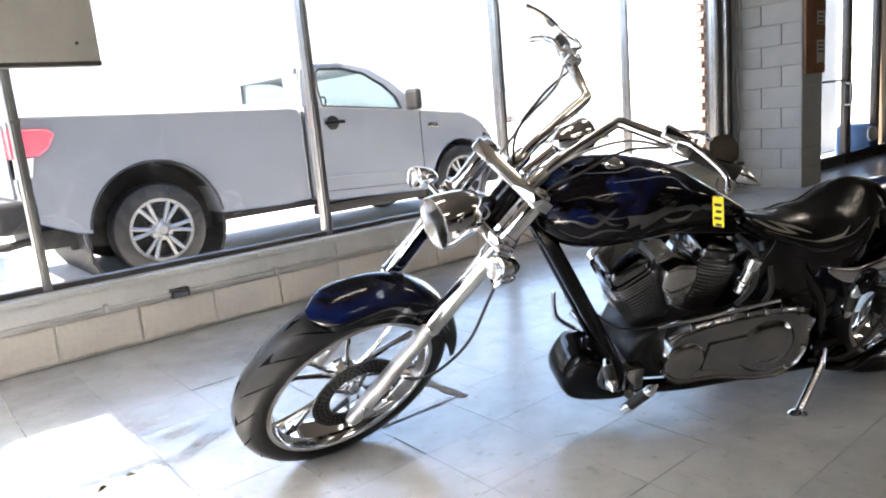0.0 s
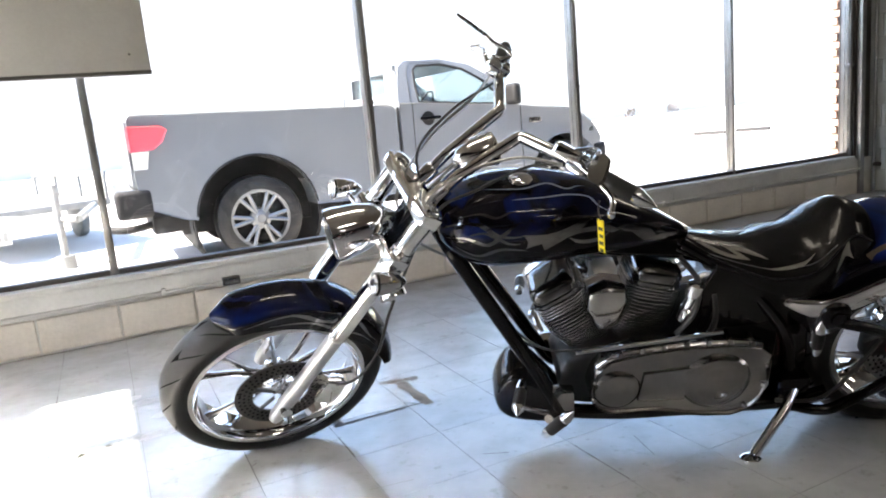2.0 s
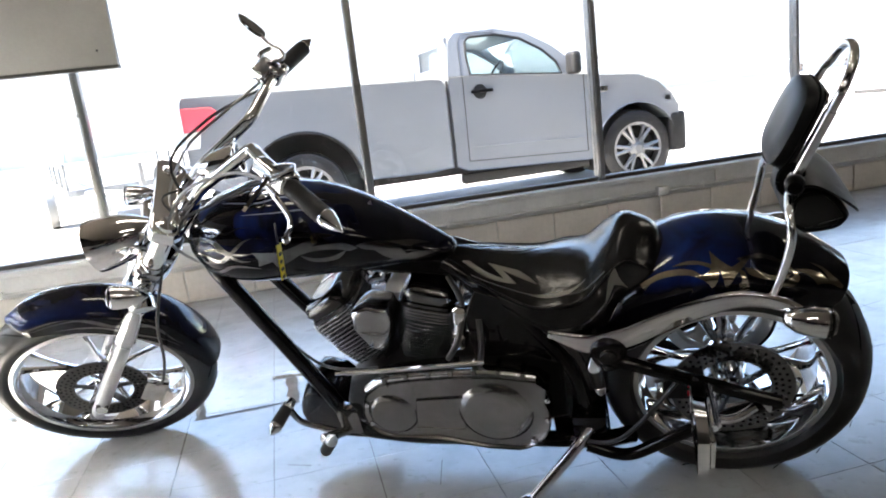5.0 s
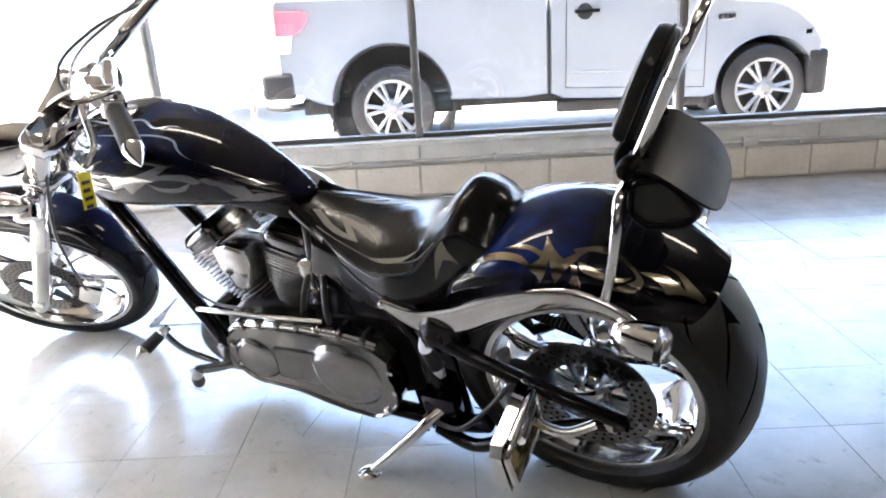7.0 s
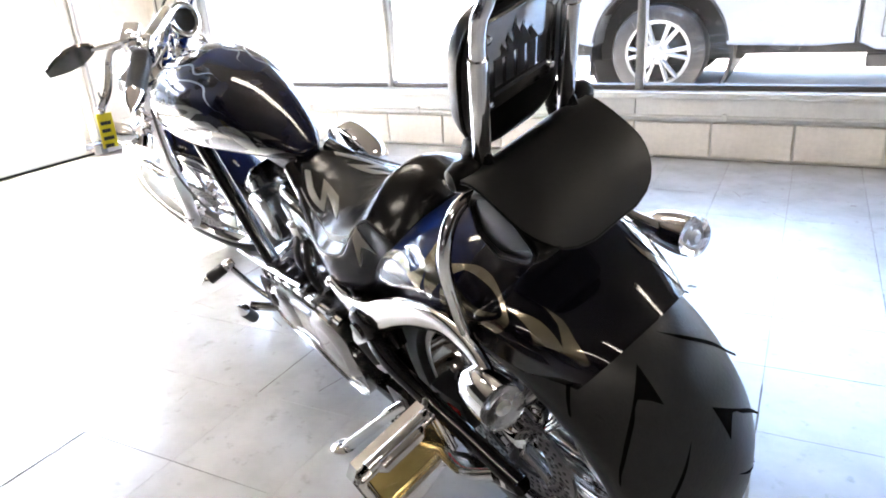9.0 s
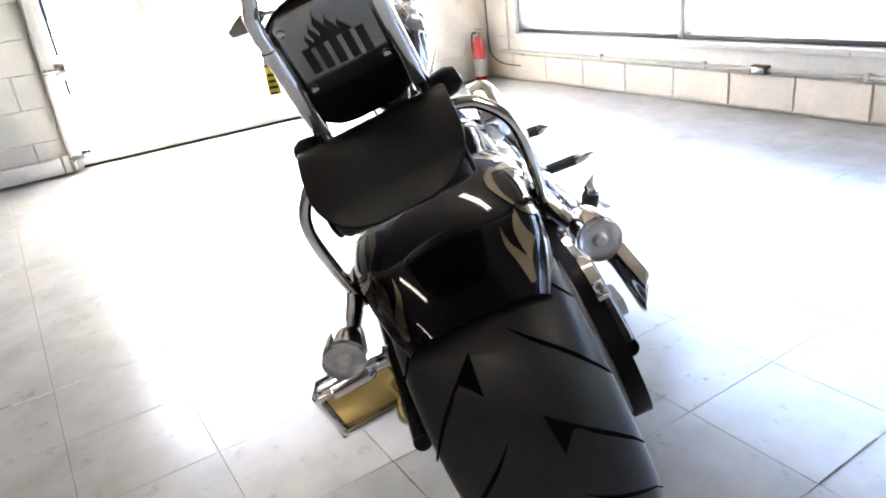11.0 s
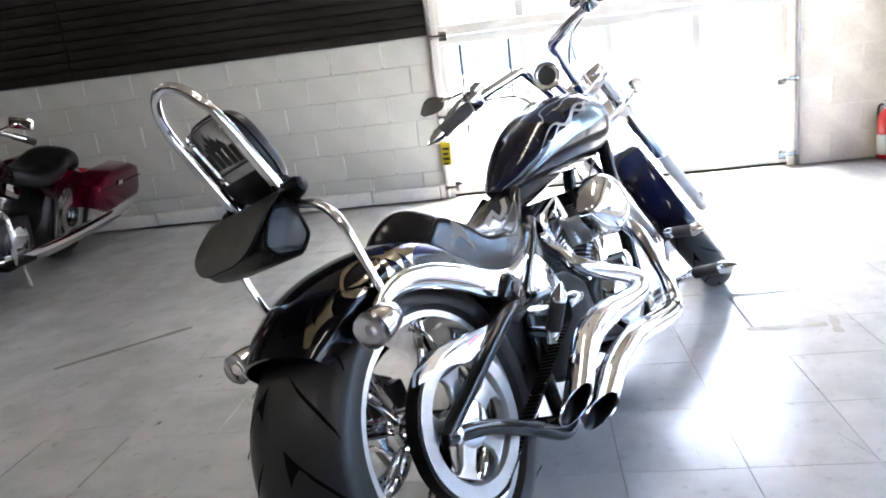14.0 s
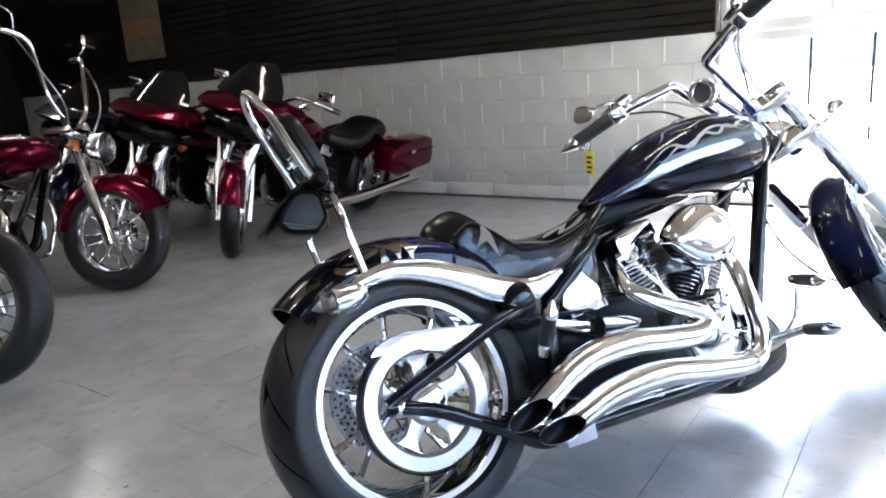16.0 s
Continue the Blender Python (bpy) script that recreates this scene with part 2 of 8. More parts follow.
CURB_WHITE = mat("white_curb_paint", (0.68, 0.67, 0.64), 0.6, var=0.2, scale=5, fine=40, bump=0.4, bump_scale=60, per_piece=0.1)
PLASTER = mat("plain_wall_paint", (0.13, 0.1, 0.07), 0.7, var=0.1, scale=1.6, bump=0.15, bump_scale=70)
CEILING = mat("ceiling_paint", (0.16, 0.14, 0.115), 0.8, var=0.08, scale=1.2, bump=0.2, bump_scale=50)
SILL_PAINT = mat("painted_sill", (0.6, 0.585, 0.55), 0.5, var=0.18, scale=5, fine=60, bump=0.15, bump_scale=90)
MULLION = mat("brushed_window_frame", (0.3, 0.29, 0.28), 0.36, 0.85, var=0.2, scale=9, rough_var=0.08)
FRAME_DARK = mat("dark_bronze_frame", (0.1, 0.09, 0.08), 0.4, 0.7, var=0.2, scale=7)
WINDOW_GLASS = glass_mat("window_glass", (1.0, 0.99, 0.985))
SLAT = mat("dark_slat_panel", (0.011, 0.0095, 0.008), 0.5, 0.0, var=0.3, scale=3, fine=60, rough_var=0.08, per_piece=0.1, spec=0.16)
DOOR_WHITE = mat("white_door_paint", (0.46, 0.46, 0.45), 0.45, var=0.1, scale=4, rough_var=0.08)
BOARD_GREY = mat("grey_board", (0.3, 0.285, 0.26), 0.5, var=0.12, scale=3, rough_var=0.08)
PRINT_DIM = mat("faded_olive_print", (0.13, 0.11, 0.075), 0.5, var=0.4, scale=9)
BOARD_BROWN = mat("brown_board", (0.24, 0.12, 0.06), 0.55, var=0.25, scale=7)
PAPER = mat("pale_paper", (0.62, 0.62, 0.58), 0.6, var=0.15, scale=12)
BRICK = mat("red_brick", (0.3, 0.2, 0.165), 0.8, var=0.3, scale=5, fine=50, bump=0.4, bump_scale=70, per_piece=0.3)
MORTAR_PALE = mat("pale_mortar", (0.5, 0.47, 0.43), 0.9, var=0.15, scale=12)
EXT_RED = mat("extinguisher_red", (0.5, 0.02, 0.02), 0.25, coat=0.6, var=0.1)
ASPHALT = mat("pale_concrete_lot", (0.4, 0.39, 0.375), 0.85, var=0.22, scale=0.6, fine=14, bump=0.3, bump_scale=30)
PIPE_PAINT = mat("painted_conduit", (0.55, 0.535, 0.5), 0.5, var=0.15, scale=10)
BOX_DARK = mat("dark_outlet_box", (0.04, 0.036, 0.03), 0.5, var=0.2, scale=20)
BIKE_RED = mat("candy_red_paint", (0.11, 0.0006, 0.017), 0.2, 0.75, spec=0.1, coat=1.0, var=0.15, scale=4, coat_ior=1.3)
BIKE_BLUE = mat("dark_blue_paint", (0.002, 0.004, 0.022), 0.25, 0.5, spec=0.1, coat=1.0, var=0.15, scale=4, coat_ior=1.3)
SMOKED = mat("smoked_screen", (0.005, 0.005, 0.005), 0.08, spec=0.2, coat=0.5)
BLUE_PLASTIC = mat("blue_barrel", (0.05, 0.12, 0.25), 0.5, var=0.15)
TRAILER_STEEL = mat("worn_trailer_steel", (0.24, 0.24, 0.23), 0.5, 0.3, var=0.3, scale=8)
FAR_PANE = mat("tan_window_blind", (0.33, 0.31, 0.28), 0.4, var=0.2, scale=2)
FAR_WALL = mat("pale_building_wall", (0.4, 0.385, 0.36), 0.8, var=0.15, scale=1.0)
DRY_LEAF = mat("dry_brown_leaf", (0.07, 0.04, 0.02), 0.8, var=0.4, scale=3)

TUBE_GLOW = mat("lit_tube", (0.9, 0.9, 0.9), 0.4)
TUBE_GLOW.node_tree.nodes["Principled BSDF"].inputs["Emission Color"].default_value = (1.0, 0.97, 0.92, 1)
TUBE_GLOW.node_tree.nodes["Principled BSDF"].inputs["Emission Strength"].default_value = 2.2

# ---- mesh helpers ----


def finish(me, smooth=40):
    if smooth:
        for p in me.polygons:
            p.use_smooth = True
        me.set_sharp_from_angle(angle=radians(smooth))
    return me


def part(name, bm, material, parent, label="", smooth=40, m=None):
    """Links a bmesh as one mesh object under a thing or part."""
    bmesh.ops.recalc_face_normals(bm, faces=bm.faces)
    me = bpy.data.meshes.new(name)
    bm.to_mesh(me)
    bm.free()
    me.materials.append(material)
    finish(me, smooth)
    ob = new(name, me)
    ob.parent = parent
    if m is not None:
        ob.matrix_basis = m
    if label:
        ob["label"] = label
    return ob


def thing(name, label, category, group="", kind="", m=None):
    ob = new(name)
    ob.empty_display_size = 0.1
    if m is not None:
        ob.matrix_basis = m
    return tagged(ob, label, category, group, kind)


def solid(name, bm, material, label, category, group="", kind="", m=None, smooth=40):
    ob = part(name, bm, material, None, "", smooth, m)
    return tagged(ob, label, category, group, kind)


def B():
    return bmesh.new()


def box(bm, c, s, bevel=0.0, m=None, seg=2):
    """A box with its centre, size and optional rounded edges, turned by m."""
    r = bmesh.ops.create_cube(bm, size=1.0)
    vs = r["verts"]
    for v in vs:
        v.co = Vector((v.co.x * s[0], v.co.y * s[1], v.co.z * s[2]))
    if bevel:
        es = list({e for v in vs for e in v.link_edges})
        g = bmesh.ops.bevel(bm, geom=es, offset=bevel, segments=seg, profile=0.6, affect="EDGES")
        vs = list({v for f in g["faces"] for v in f.verts} | {v for v in vs if v.is_valid})
    t = Matrix.Translation(c) @ (m if m is not None else Matrix.Identity(4))
    for v in vs:
        v.co = t @ v.co
    return bm


def bx(x0, x1, y0, y1, z0, z1, bevel=0.0):
    return box(B(), ((x0 + x1) / 2, (y0 + y1) / 2, (z0 + z1) / 2), (abs(x1 - x0), abs(y1 - y0), abs(z1 - z0)), bevel)


def basis(d):
    d = Vector(d).normalized()
    a = Vector((0, 0, 1)) if abs(d.z) < 0.9 else Vector((1, 0, 0))
    u = a.cross(d).normalized()
    return d, u, d.cross(u)


def rings(bm, loops, cap=True, closed=False):
    """Skins loops of equal count of points; returns the vertices."""
    vs = [[bm.verts.new(p) for p in l] for l in loops]
    n = len(vs[0])
    pairs = list(zip(vs, vs[1:])) + ([(vs[-1], vs[0])] if closed else [])
    for a, b in pairs:
        for i in range(n):
            bm.faces.new((a[i], a[(i + 1) % n], b[(i + 1) % n], b[i]))
    if cap and not closed:
        bm.faces.new(vs[0][::-1])
        bm.faces.new(vs[-1])
    return bm


def lathe(bm, o, d, prof, seg=32, cap=True):
    """Turns a profile of (along, radius) about the axis d from o."""
    d, u, w = basis(d)
    o = Vector(o)
    loops = []
    for a, r in prof:
        r = max(r, 1e-4)
        loops.append([o + d * a + (u * math.cos(t) + w * math.sin(t)) * r for t in (2 * math.pi * i / seg for i in range(seg))])
    return rings(bm, loops, cap)


def ring_lathe(bm, o, d, prof, seg=48):
    """Turns a closed profile of (along, radius) about d, as for a tyre or rim."""
    d, u, w = basis(d)
    o = Vector(o)
    loops = [[o + d * a + (u * math.cos(t) + w * math.sin(t)) * r for a, r in prof] for t in (2 * math.pi * i / seg for i in range(seg))]
    return rings(bm, loops, False, True)


def cyl(bm, p0, p1, r0, r1=None, seg=16):
    p0, p1 = Vector(p0), Vector(p1)
    return lathe(bm, p0, p1 - p0, [(0, r0), ((p1 - p0).length, r0 if r1 is None else r1)], seg)


def smooth_path(pts, n=8):
    p = [Vector(q) for q in pts]
    if len(p) < 3:
        return p
    out = []
    for i in range(len(p) - 1):
        a, b, c, d = p[max(i - 1, 0)], p[i], p[i + 1], p[min(i + 2, len(p) - 1)]
        for k in range(n):
            t = k / n
            out.append(0.5 * (2 * b + (c - a) * t + (2 * a - 5 * b + 4 * c - d) * t * t + (3 * b - a - 3 * c + d) * t ** 3))
    return out + [p[-1]]


def fillet_path(pts, r=0.03, n=5):
    """Straight legs with rounded corners."""
    p = [Vector(q) for q in pts]
    out = [p[0]]
    for a, b, c in zip(p, p[1:], p[2:]):
        k = min(r, (a - b).length * 0.45, (c - b).length * 0.45)
        s, e = b + (a - b).normalized() * k, b + (c - b).normalized() * k
        for i in range(n + 1):
            t = i / n
            out.append(s * (1 - t) ** 2 + b * 2 * t * (1 - t) + e * t * t)
    return out + [p[-1]]


def tube(bm, path, r, seg=12, flat=1.0, cap=True):
    """Sweeps a circle (or an ellipse, flat < 1) along a path; r may be a list."""
    path = [Vector(q) for q in path]
    n = len(path)
    rs = r if isinstance(r, (list, tuple)) else [r] * n
    t0 = (path[1] - path[0]).normalized()
    _, u, w = basis(t0)
    loops = []
    for i, q in enumerate(path):
        t = (path[min(i + 1, n - 1)] - path[max(i - 1, 0)]).normalized()
        u = (u - t * u.dot(t)).normalized()
        w = t.cross(u)
        k = rs[min(i, len(rs) - 1)]
        loops.append([q + u * math.cos(a) * k + w * math.sin(a) * k * flat for a in (2 * math.pi * j / seg for j in range(seg))])
    return rings(bm, loops, cap)


def prism(bm, outline, o, ux, uy, depth, inset=0.0, steps=3):
    """Extrudes an outline of (a, b) in the plane (ux, uy) by depth along ux x uy, with edges rounded by inset."""
    o, ux, uy = Vector(o), Vector(ux).normalized(), Vector(uy).normalized()
    n = ux.cross(uy)
    cx = sum(a for a, b in outline) / len(outline)
    cy = sum(b for a, b in outline) / len(outline)

    def offset(k):
        res = []
        m = len(outline)
        area = sum(outline[i][0] * outline[(i + 1) % m][1] - outline[(i + 1) % m][0] * outline[i][1] for i in range(m))
        sg = 1 if area > 0 else -1
        for i in range(m):
            (x0, y0), (x1, y1), (x2, y2) = outline[i - 1], outline[i], outline[(i + 1) % m]
            d1, d2 = Vector((x1 - x0, y1 - y0)), Vector((x2 - x1, y2 - y1))
            if d1.length < 1e-9 or d2.length < 1e-9:
                res.append((x1, y1))
                continue
            d1.normalize(), d2.normalize()
            nn = Vector((-d1.y - d2.y, d1.x + d2.x))
            if nn.length < 1e-6:
                nn = Vector((-d1.y, d1.x))
            nn.normalize()
            k2 = k / max(0.5, nn.dot(Vector((-d1.y, d1.x))))
            res.append((x1 + sg * nn.x * k2, y1 + sg * nn.y * k2))
        return res
    levels = []
    if inset:
        for i in range(steps + 1):
            t = math.pi / 2 * i / steps
            levels.append((inset * (1 - math.sin(t)), inset * (1 - math.cos(t))))
        levels = [(a, b) for a, b in levels] + [(a, depth - b) for a, b in reversed(levels)]
    else:
        levels = [(0, 0), (0, depth)]
    loops = [[o + ux * a + uy * b + n * h for a, b in (offset(k) if k else outline)] for k, h in levels]
    return rings(bm, loops, True)


def arc(cx, cy, r, a0, a1, n=12, ry=None):
    return [(cx + r * math.cos(radians(a0 + (a1 - a0) * i / n)), cy + (ry or r) * math.sin(radians(a0 + (a1 - a0) * i / n))) for i in range(n + 1)]


def superloop(c, ux, uy, hx, hy, e=2.4, n=24):
    """A superellipse of n points round c."""
    c, ux, uy = Vector(c), Vector(ux), Vector(uy)
    out = []
    for i in range(n):
        t = 2 * math.pi * i / n
        a, b = math.cos(t), math.sin(t)
        out.append(c + ux * math.copysign(abs(a) ** (2 / e), a) * hx + uy * math.copysign(abs(b) ** (2 / e), b) * hy)
    return out


def lerp_rows(rows, x):
    """Smooth look-up in rows that begin with the key: a cubic through the rows."""
    if x <= rows[0][0]:
        return rows[0][1:]
    if x >= rows[-1][0]:
        return rows[-1][1:]
    n = len(rows)
    i = next(k for k in range(n - 1) if x <= rows[k + 1][0])
    a, b = rows[i], rows[i + 1]
    h = b[0] - a[0]
    t = (x - a[0]) / h
    out = []
    for c in range(1, len(a)):
        d = (b[c] - a[c]) / h
        d0 = (a[c] - rows[i - 1][c]) / (a[0] - rows[i - 1][0]) if i > 0 else d
        d1 = (rows[i + 2][c] - b[c]) / (rows[i + 2][0] - b[0]) if i + 2 < n else d
        m0, m1 = (d + d0) / 2 * h, (d + d1) / 2 * h
        out.append(a[c] * (2 * t ** 3 - 3 * t * t + 1) + m0 * (t ** 3 - 2 * t * t + t) + b[c] * (3 * t * t - 2 * t ** 3) + m1 * (t ** 3 - t * t))
    return tuple(out)


def ribbon(bm, surf, pts, width, lift=0.0012, n=7):
    """A tapering painted stroke laid on surf(u, v): a flat strip that follows the surface."""
    path = smooth_path([(*p, 0) for p in pts], n)
    m = len(path)
    prev = None
    for i, q in enumerate(path):
        t = path[min(i + 1, m - 1)] - path[max(i - 1, 0)]
        nn = Vector((-t.y, t.x, 0))
        nn = nn.normalized() if nn.length > 1e-9 else Vector((0, 1, 0))
        s = i / (m - 1)
        w = width * (math.sin(math.pi * min(1, s * 1.15 + 0.02)) ** 0.7) if s < 0.87 else width * max(0.02, math.sin(math.pi * min(1, s * 1.15 + 0.02)))
        row = []
        for k in (-1, 0, 1):
            u, v = q.x + nn.x * w * k, q.y + nn.y * w * k
            p = surf(u, v)
            e = 0.002
            nrm = (surf(u + e, v) - surf(u - e, v)).cross(surf(u, v + e) - surf(u, v - e))
            nrm = nrm.normalized() if nrm.length > 1e-12 else Vector((0, 0, 1))
            row.append((p, nrm))
        vs = [bm.verts.new(p + nr * lift) for p, nr in row]
        if prev:
            for a in (0, 1):
                bm.faces.new((prev[a], prev[a + 1], vs[a + 1], vs[a]))
        prev = vs
    return bm


def decal(bm, surf, pts, lift=0.0013):
    """A painted shape with curved flanks and sharp tips, laid on surf(u, v)."""
    n = len(pts)
    q = [Vector((*p, 0)) for p in pts]
    sharp = [(q[i] - q[i - 1]).angle(q[(i + 1) % n] - q[i], 0) > 1.1 for i in range(n)]
    line = []
    for i in range(n):
        a, b = q[i], q[(i + 1) % n]
        line.append(a)
        mid = (a + b) / 2
        k = 0.0 if sharp[i] and sharp[(i + 1) % n] else 0.0625
        pa = a if sharp[i] else q[i - 1]
        pb = b if sharp[(i + 1) % n] else q[(i + 2) % n]
        line.append(mid * (1 + 2 * k) - (pa + pb) * k)
    flat = B()
    vs = [flat.verts.new(p) for p in line]
    es = [flat.edges.new((vs[i - 1], vs[i])) for i in range(len(vs))]
    bmesh.ops.triangle_fill(flat, use_beauty=True, use_dissolve=False, edges=es)
    bmesh.ops.subdivide_edges(flat, edges=flat.edges[:], cuts=2, use_grid_fill=True)
    flat.verts.ensure_lookup_table()
    out = {}
    e = 0.002
    for v in flat.verts:
        a, b = v.co.x, v.co.y
        nrm = (surf(a + e, b) - surf(a - e, b)).cross(surf(a, b + e) - surf(a, b - e))
        nrm = nrm.normalized() if nrm.length > 1e-12 else Vector((0, 0, 1))
        out[v] = bm.verts.new(surf(a, b) + nrm * lift)
    for f in flat.faces:
        bm.faces.new([out[v] for v in f.verts])
    flat.free()
    return bm

# ---- setting ----
WX, NY, KY = -1.16, 4.05, 3.967      # west wall face, window plane, knee wall face
EX, SY, CZ = 12.0, -10.0, 3.0         # plain east and south walls, ceiling height
GZ = -0.1                            # ground outside

# ground outside: one sheet to the horizon
bm = B()
g = [bm.verts.new(p) for p in ((-900, -900, GZ), (900, -900, GZ), (900, 900, GZ), (-900, 900, GZ))]
bm.faces.new(g)
solid("ground", bm, ASPHALT, "pale concrete parking lot in full sun", "ground", kind="structure")

# floor: bed below the tiles
bm = B()
box(bm, ((WX + EX) / 2 - 0.1, (SY + 4.2) / 2, -0.056), (EX - WX + 0.4, 4.2 - SY + 0.2, 0.1))
floor = solid("floor", bm, FLOOR_BED, "worn pale grey vinyl tile floor with dark joints", "floor", kind="structure")

# ceiling and plain walls that close the room; unseen, coloured dark to cut bounce and reflections
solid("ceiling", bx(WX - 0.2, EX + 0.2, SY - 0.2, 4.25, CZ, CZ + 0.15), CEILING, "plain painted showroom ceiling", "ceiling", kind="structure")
solid("wall_south", bx(WX - 0.2, EX + 0.2, SY - 0.2, SY, -0.1, CZ), SLAT, "dark unseen rear wall of the showroom", "wall", kind="structure")
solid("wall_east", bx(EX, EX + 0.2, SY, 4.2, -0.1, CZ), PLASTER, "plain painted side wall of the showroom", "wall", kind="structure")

# ---- west wall: block wall with an overhead door ----
DY0, DY1, DZ1 = 0.70, 3.22, 2.45
W_CORE = WX - 0.005
wall_west = thing("wall_west", "grey painted concrete block wall below dark slat panelling", "wall", kind="structure")


def core(name, x0, x1, y0, y1, z0, z1, material, parent):
    return part(name, bx(x0, x1, y0, y1, z0, z1), material, parent, smooth=0)


core("mortar_backing", W_CORE - 0.19, W_CORE, SY, DY0 - 0.0, -0.1, CZ, MORTAR_GREY, wall_west)
core("mortar_backing", W_CORE - 0.19, W_CORE + 0.0035, DY1, 4.2, -0.1, CZ, BLOCK_WHITE, wall_west)
core("lintel", W_CORE - 0.19, W_CORE + 0.01, DY0, DY1, DZ1, CZ, MORTAR_GREY, wall_west)

# white curb along the foot of the wall
curb = thing("curb", "low white painted curb along the block wall", "curb", kind="structure")
cy = SY + 0.1
i = 0
while cy < DY0 - 0.05:
    L = 0.62 + 0.1 * math.sin(i * 2.3)
    y1 = min(cy + L, DY0 - 0.01)
    part("curb_block", bx(WX - 0.006, WX + 0.045 + 0.006 * math.sin(i * 1.7), cy + 0.004, y1 - 0.004, 0, 0.105 + 0.008 * math.sin(i * 3.1), 0.012), CURB_WHITE, curb)
    cy, i = y1, i + 1

# dark slat panelling above the blocks
slats = thing("slat_panelling", "dark brown horizontal slat panelling above the block wall", "panelling", kind="structure")
part("panel_backing", bx(WX - 0.004, WX + 0.012, SY, DY0 - 0.02, 1.232, CZ - 0.002), BLACK_SATIN, slats, smooth=0)
zz = 1.226
k = 0
while zz < CZ - 0.08:
    for y0, y1 in ((SY + 0.02, -4.6), (-4.595, -2.2), (-2.195, DY0 - 0.02)):
        part("slat", bx(WX + 0.012, WX + 0.03, y0, y1, zz + 0.004, zz + 0.0705, 0.004), SLAT, slats)
    zz += 0.075
    k += 1

# overhead door: glazed white sections in steel tracks
gdoor = thing("overhead_door", "closed white sectional overhead door with glazed panels", "garage door", kind="structure")
DX = WX - 0.06
rails = (0.0, 0.62, 1.21, 1.80, 2.39)
stiles = (DY0 + 0.03, 1.34, 1.96, 2.58, DY1 - 0.03)
for a, b in zip(rails, rails[1:]):
    sec = part("door_section", bx(DX - 0.02, DX + 0.02, DY0 + 0.012, DY1 - 0.012, a + 0.004, a + 0.075, 0.004), DOOR_WHITE, gdoor)
    part("top_rail", bx(DX - 0.02, DX + 0.02, DY0 + 0.012, DY1 - 0.012, b - 0.07, b - 0.004, 0.004), DOOR_WHITE, sec)
    for j, s in enumerate(stiles):
        part("stile", bx(DX - 0.018, DX + 0.018, s - 0.03, s + 0.03, a + 0.076, b - 0.071, 0.003), DOOR_WHITE, sec)
    for s0, s1 in zip(stiles, stiles[1:]):
        gl = part("pane", bx(DX - 0.003, DX + 0.003, s0 + 0.031, s1 - 0.031, a + 0.077, b - 0.072), WINDOW_GLASS, sec, smooth=0)
        gl.visible_shadow = False
for yy, sg in ((DY0 - 0.035, 1), (DY1 + 0.035, -1)):
    part("track", bx(WX + 0.002, WX + 0.05, yy - 0.012, yy + 0.012, 0.0, 2.6, 0.004), MULLION, gdoor)
    part("jamb_angle", bx(WX + 0.001, WX + 0.012, yy - 0.03 + sg * 0.03, yy + 0.03 + sg * 0.03, 0.0, 2.5, 0.002), DOOR_WHITE, gdoor)
    for z in (0.08, 0.62, 1.21, 1.8):
        br = B()
        cyl(br, (WX + 0.03, yy + sg * 0.01, z), (WX + 0.03, yy + sg * 0.09, z), 0.012)
        cyl(br, (WX + 0.03, yy - 0.004, z), (WX + 0.03, yy + sg * 0.018, z), 0.024)
        box(br, (WX + 0.012, yy + sg * 0.1, z), (0.01, 0.06, 0.07), 0.003)
        part("roller_hinge", br, CHROME_WORN, gdoor)
part("bottom_seal", bx(DX - 0.015, DX + 0.025, DY0, DY1, -0.004, 0.012), BLACK_SATIN, gdoor)
# pale mesh panel standing outside behind the door
fp = thing("fence_panel", "black wire mesh fence panel standing outside the glazed door", "fence", m=pose(-6.2, 0.8, GZ))
part("panel_frame", tube(B(), fillet_path([(0, -0.35, 0.0), (0, -0.35, 1.28 - GZ), (0, 0.35, 1.28 - GZ), (0, 0.35, 0.0)], 0.03), 0.018, 10), BLACK_SATIN, fp)
bm = B()
z0, z1 = 0.3 - GZ, 1.27 - GZ
for iy in range(-24, 18):
    ya = iy * 0.04
    lo, hi = max(0.0, -0.34 - ya), min(z1 - z0, 0.34 - ya)
    if hi - lo > 0.02:
        cyl(bm, (0.003, ya + lo, z0 + lo), (0.003, ya + hi, z0 + hi), 0.003, None, 6)
        cyl(bm, (-0.003, -ya - lo, z0 + lo), (-0.003, -ya - hi, z0 + hi), 0.003, None, 6)
tagged(part("mesh_wire", bm, BLACK_SATIN, fp), kind="stuff")

# ---- north wall: knee wall of blocks, sill, windows ----
wall_north = thing("wall_north", "low white painted block wall under shop windows", "wall", kind="structure")
core("mortar_backing", WX - 0.2, 7.42, KY + 0.012, KY + 0.2, -0.1, 0.33, MORTAR_WHITE, wall_north)
# unseen header, placed low to hold back window light and reflections
core("header", WX - 0.2, 7.42, KY + 0.03, KY + 0.2, 2.25, CZ, SILL_PAINT, wall_north)
core("end_pier", WX - 0.2, -0.75, KY + 0.002, KY + 0.2, 0.335, 2.25, SILL_PAINT, wall_north)
for x0, x1 in ((WX + 0.001, 2.43), (2.435, 4.9), (4.905, 7.4)):
    part("render_band", bx(x0, x1, KY - 0.006, KY + 0.02, 0.205, 0.325, 0.004), SILL_PAINT, wall_north)
sill = thing("window_sill", "pale painted sill board below the shop windows", "sill", kind="structure")
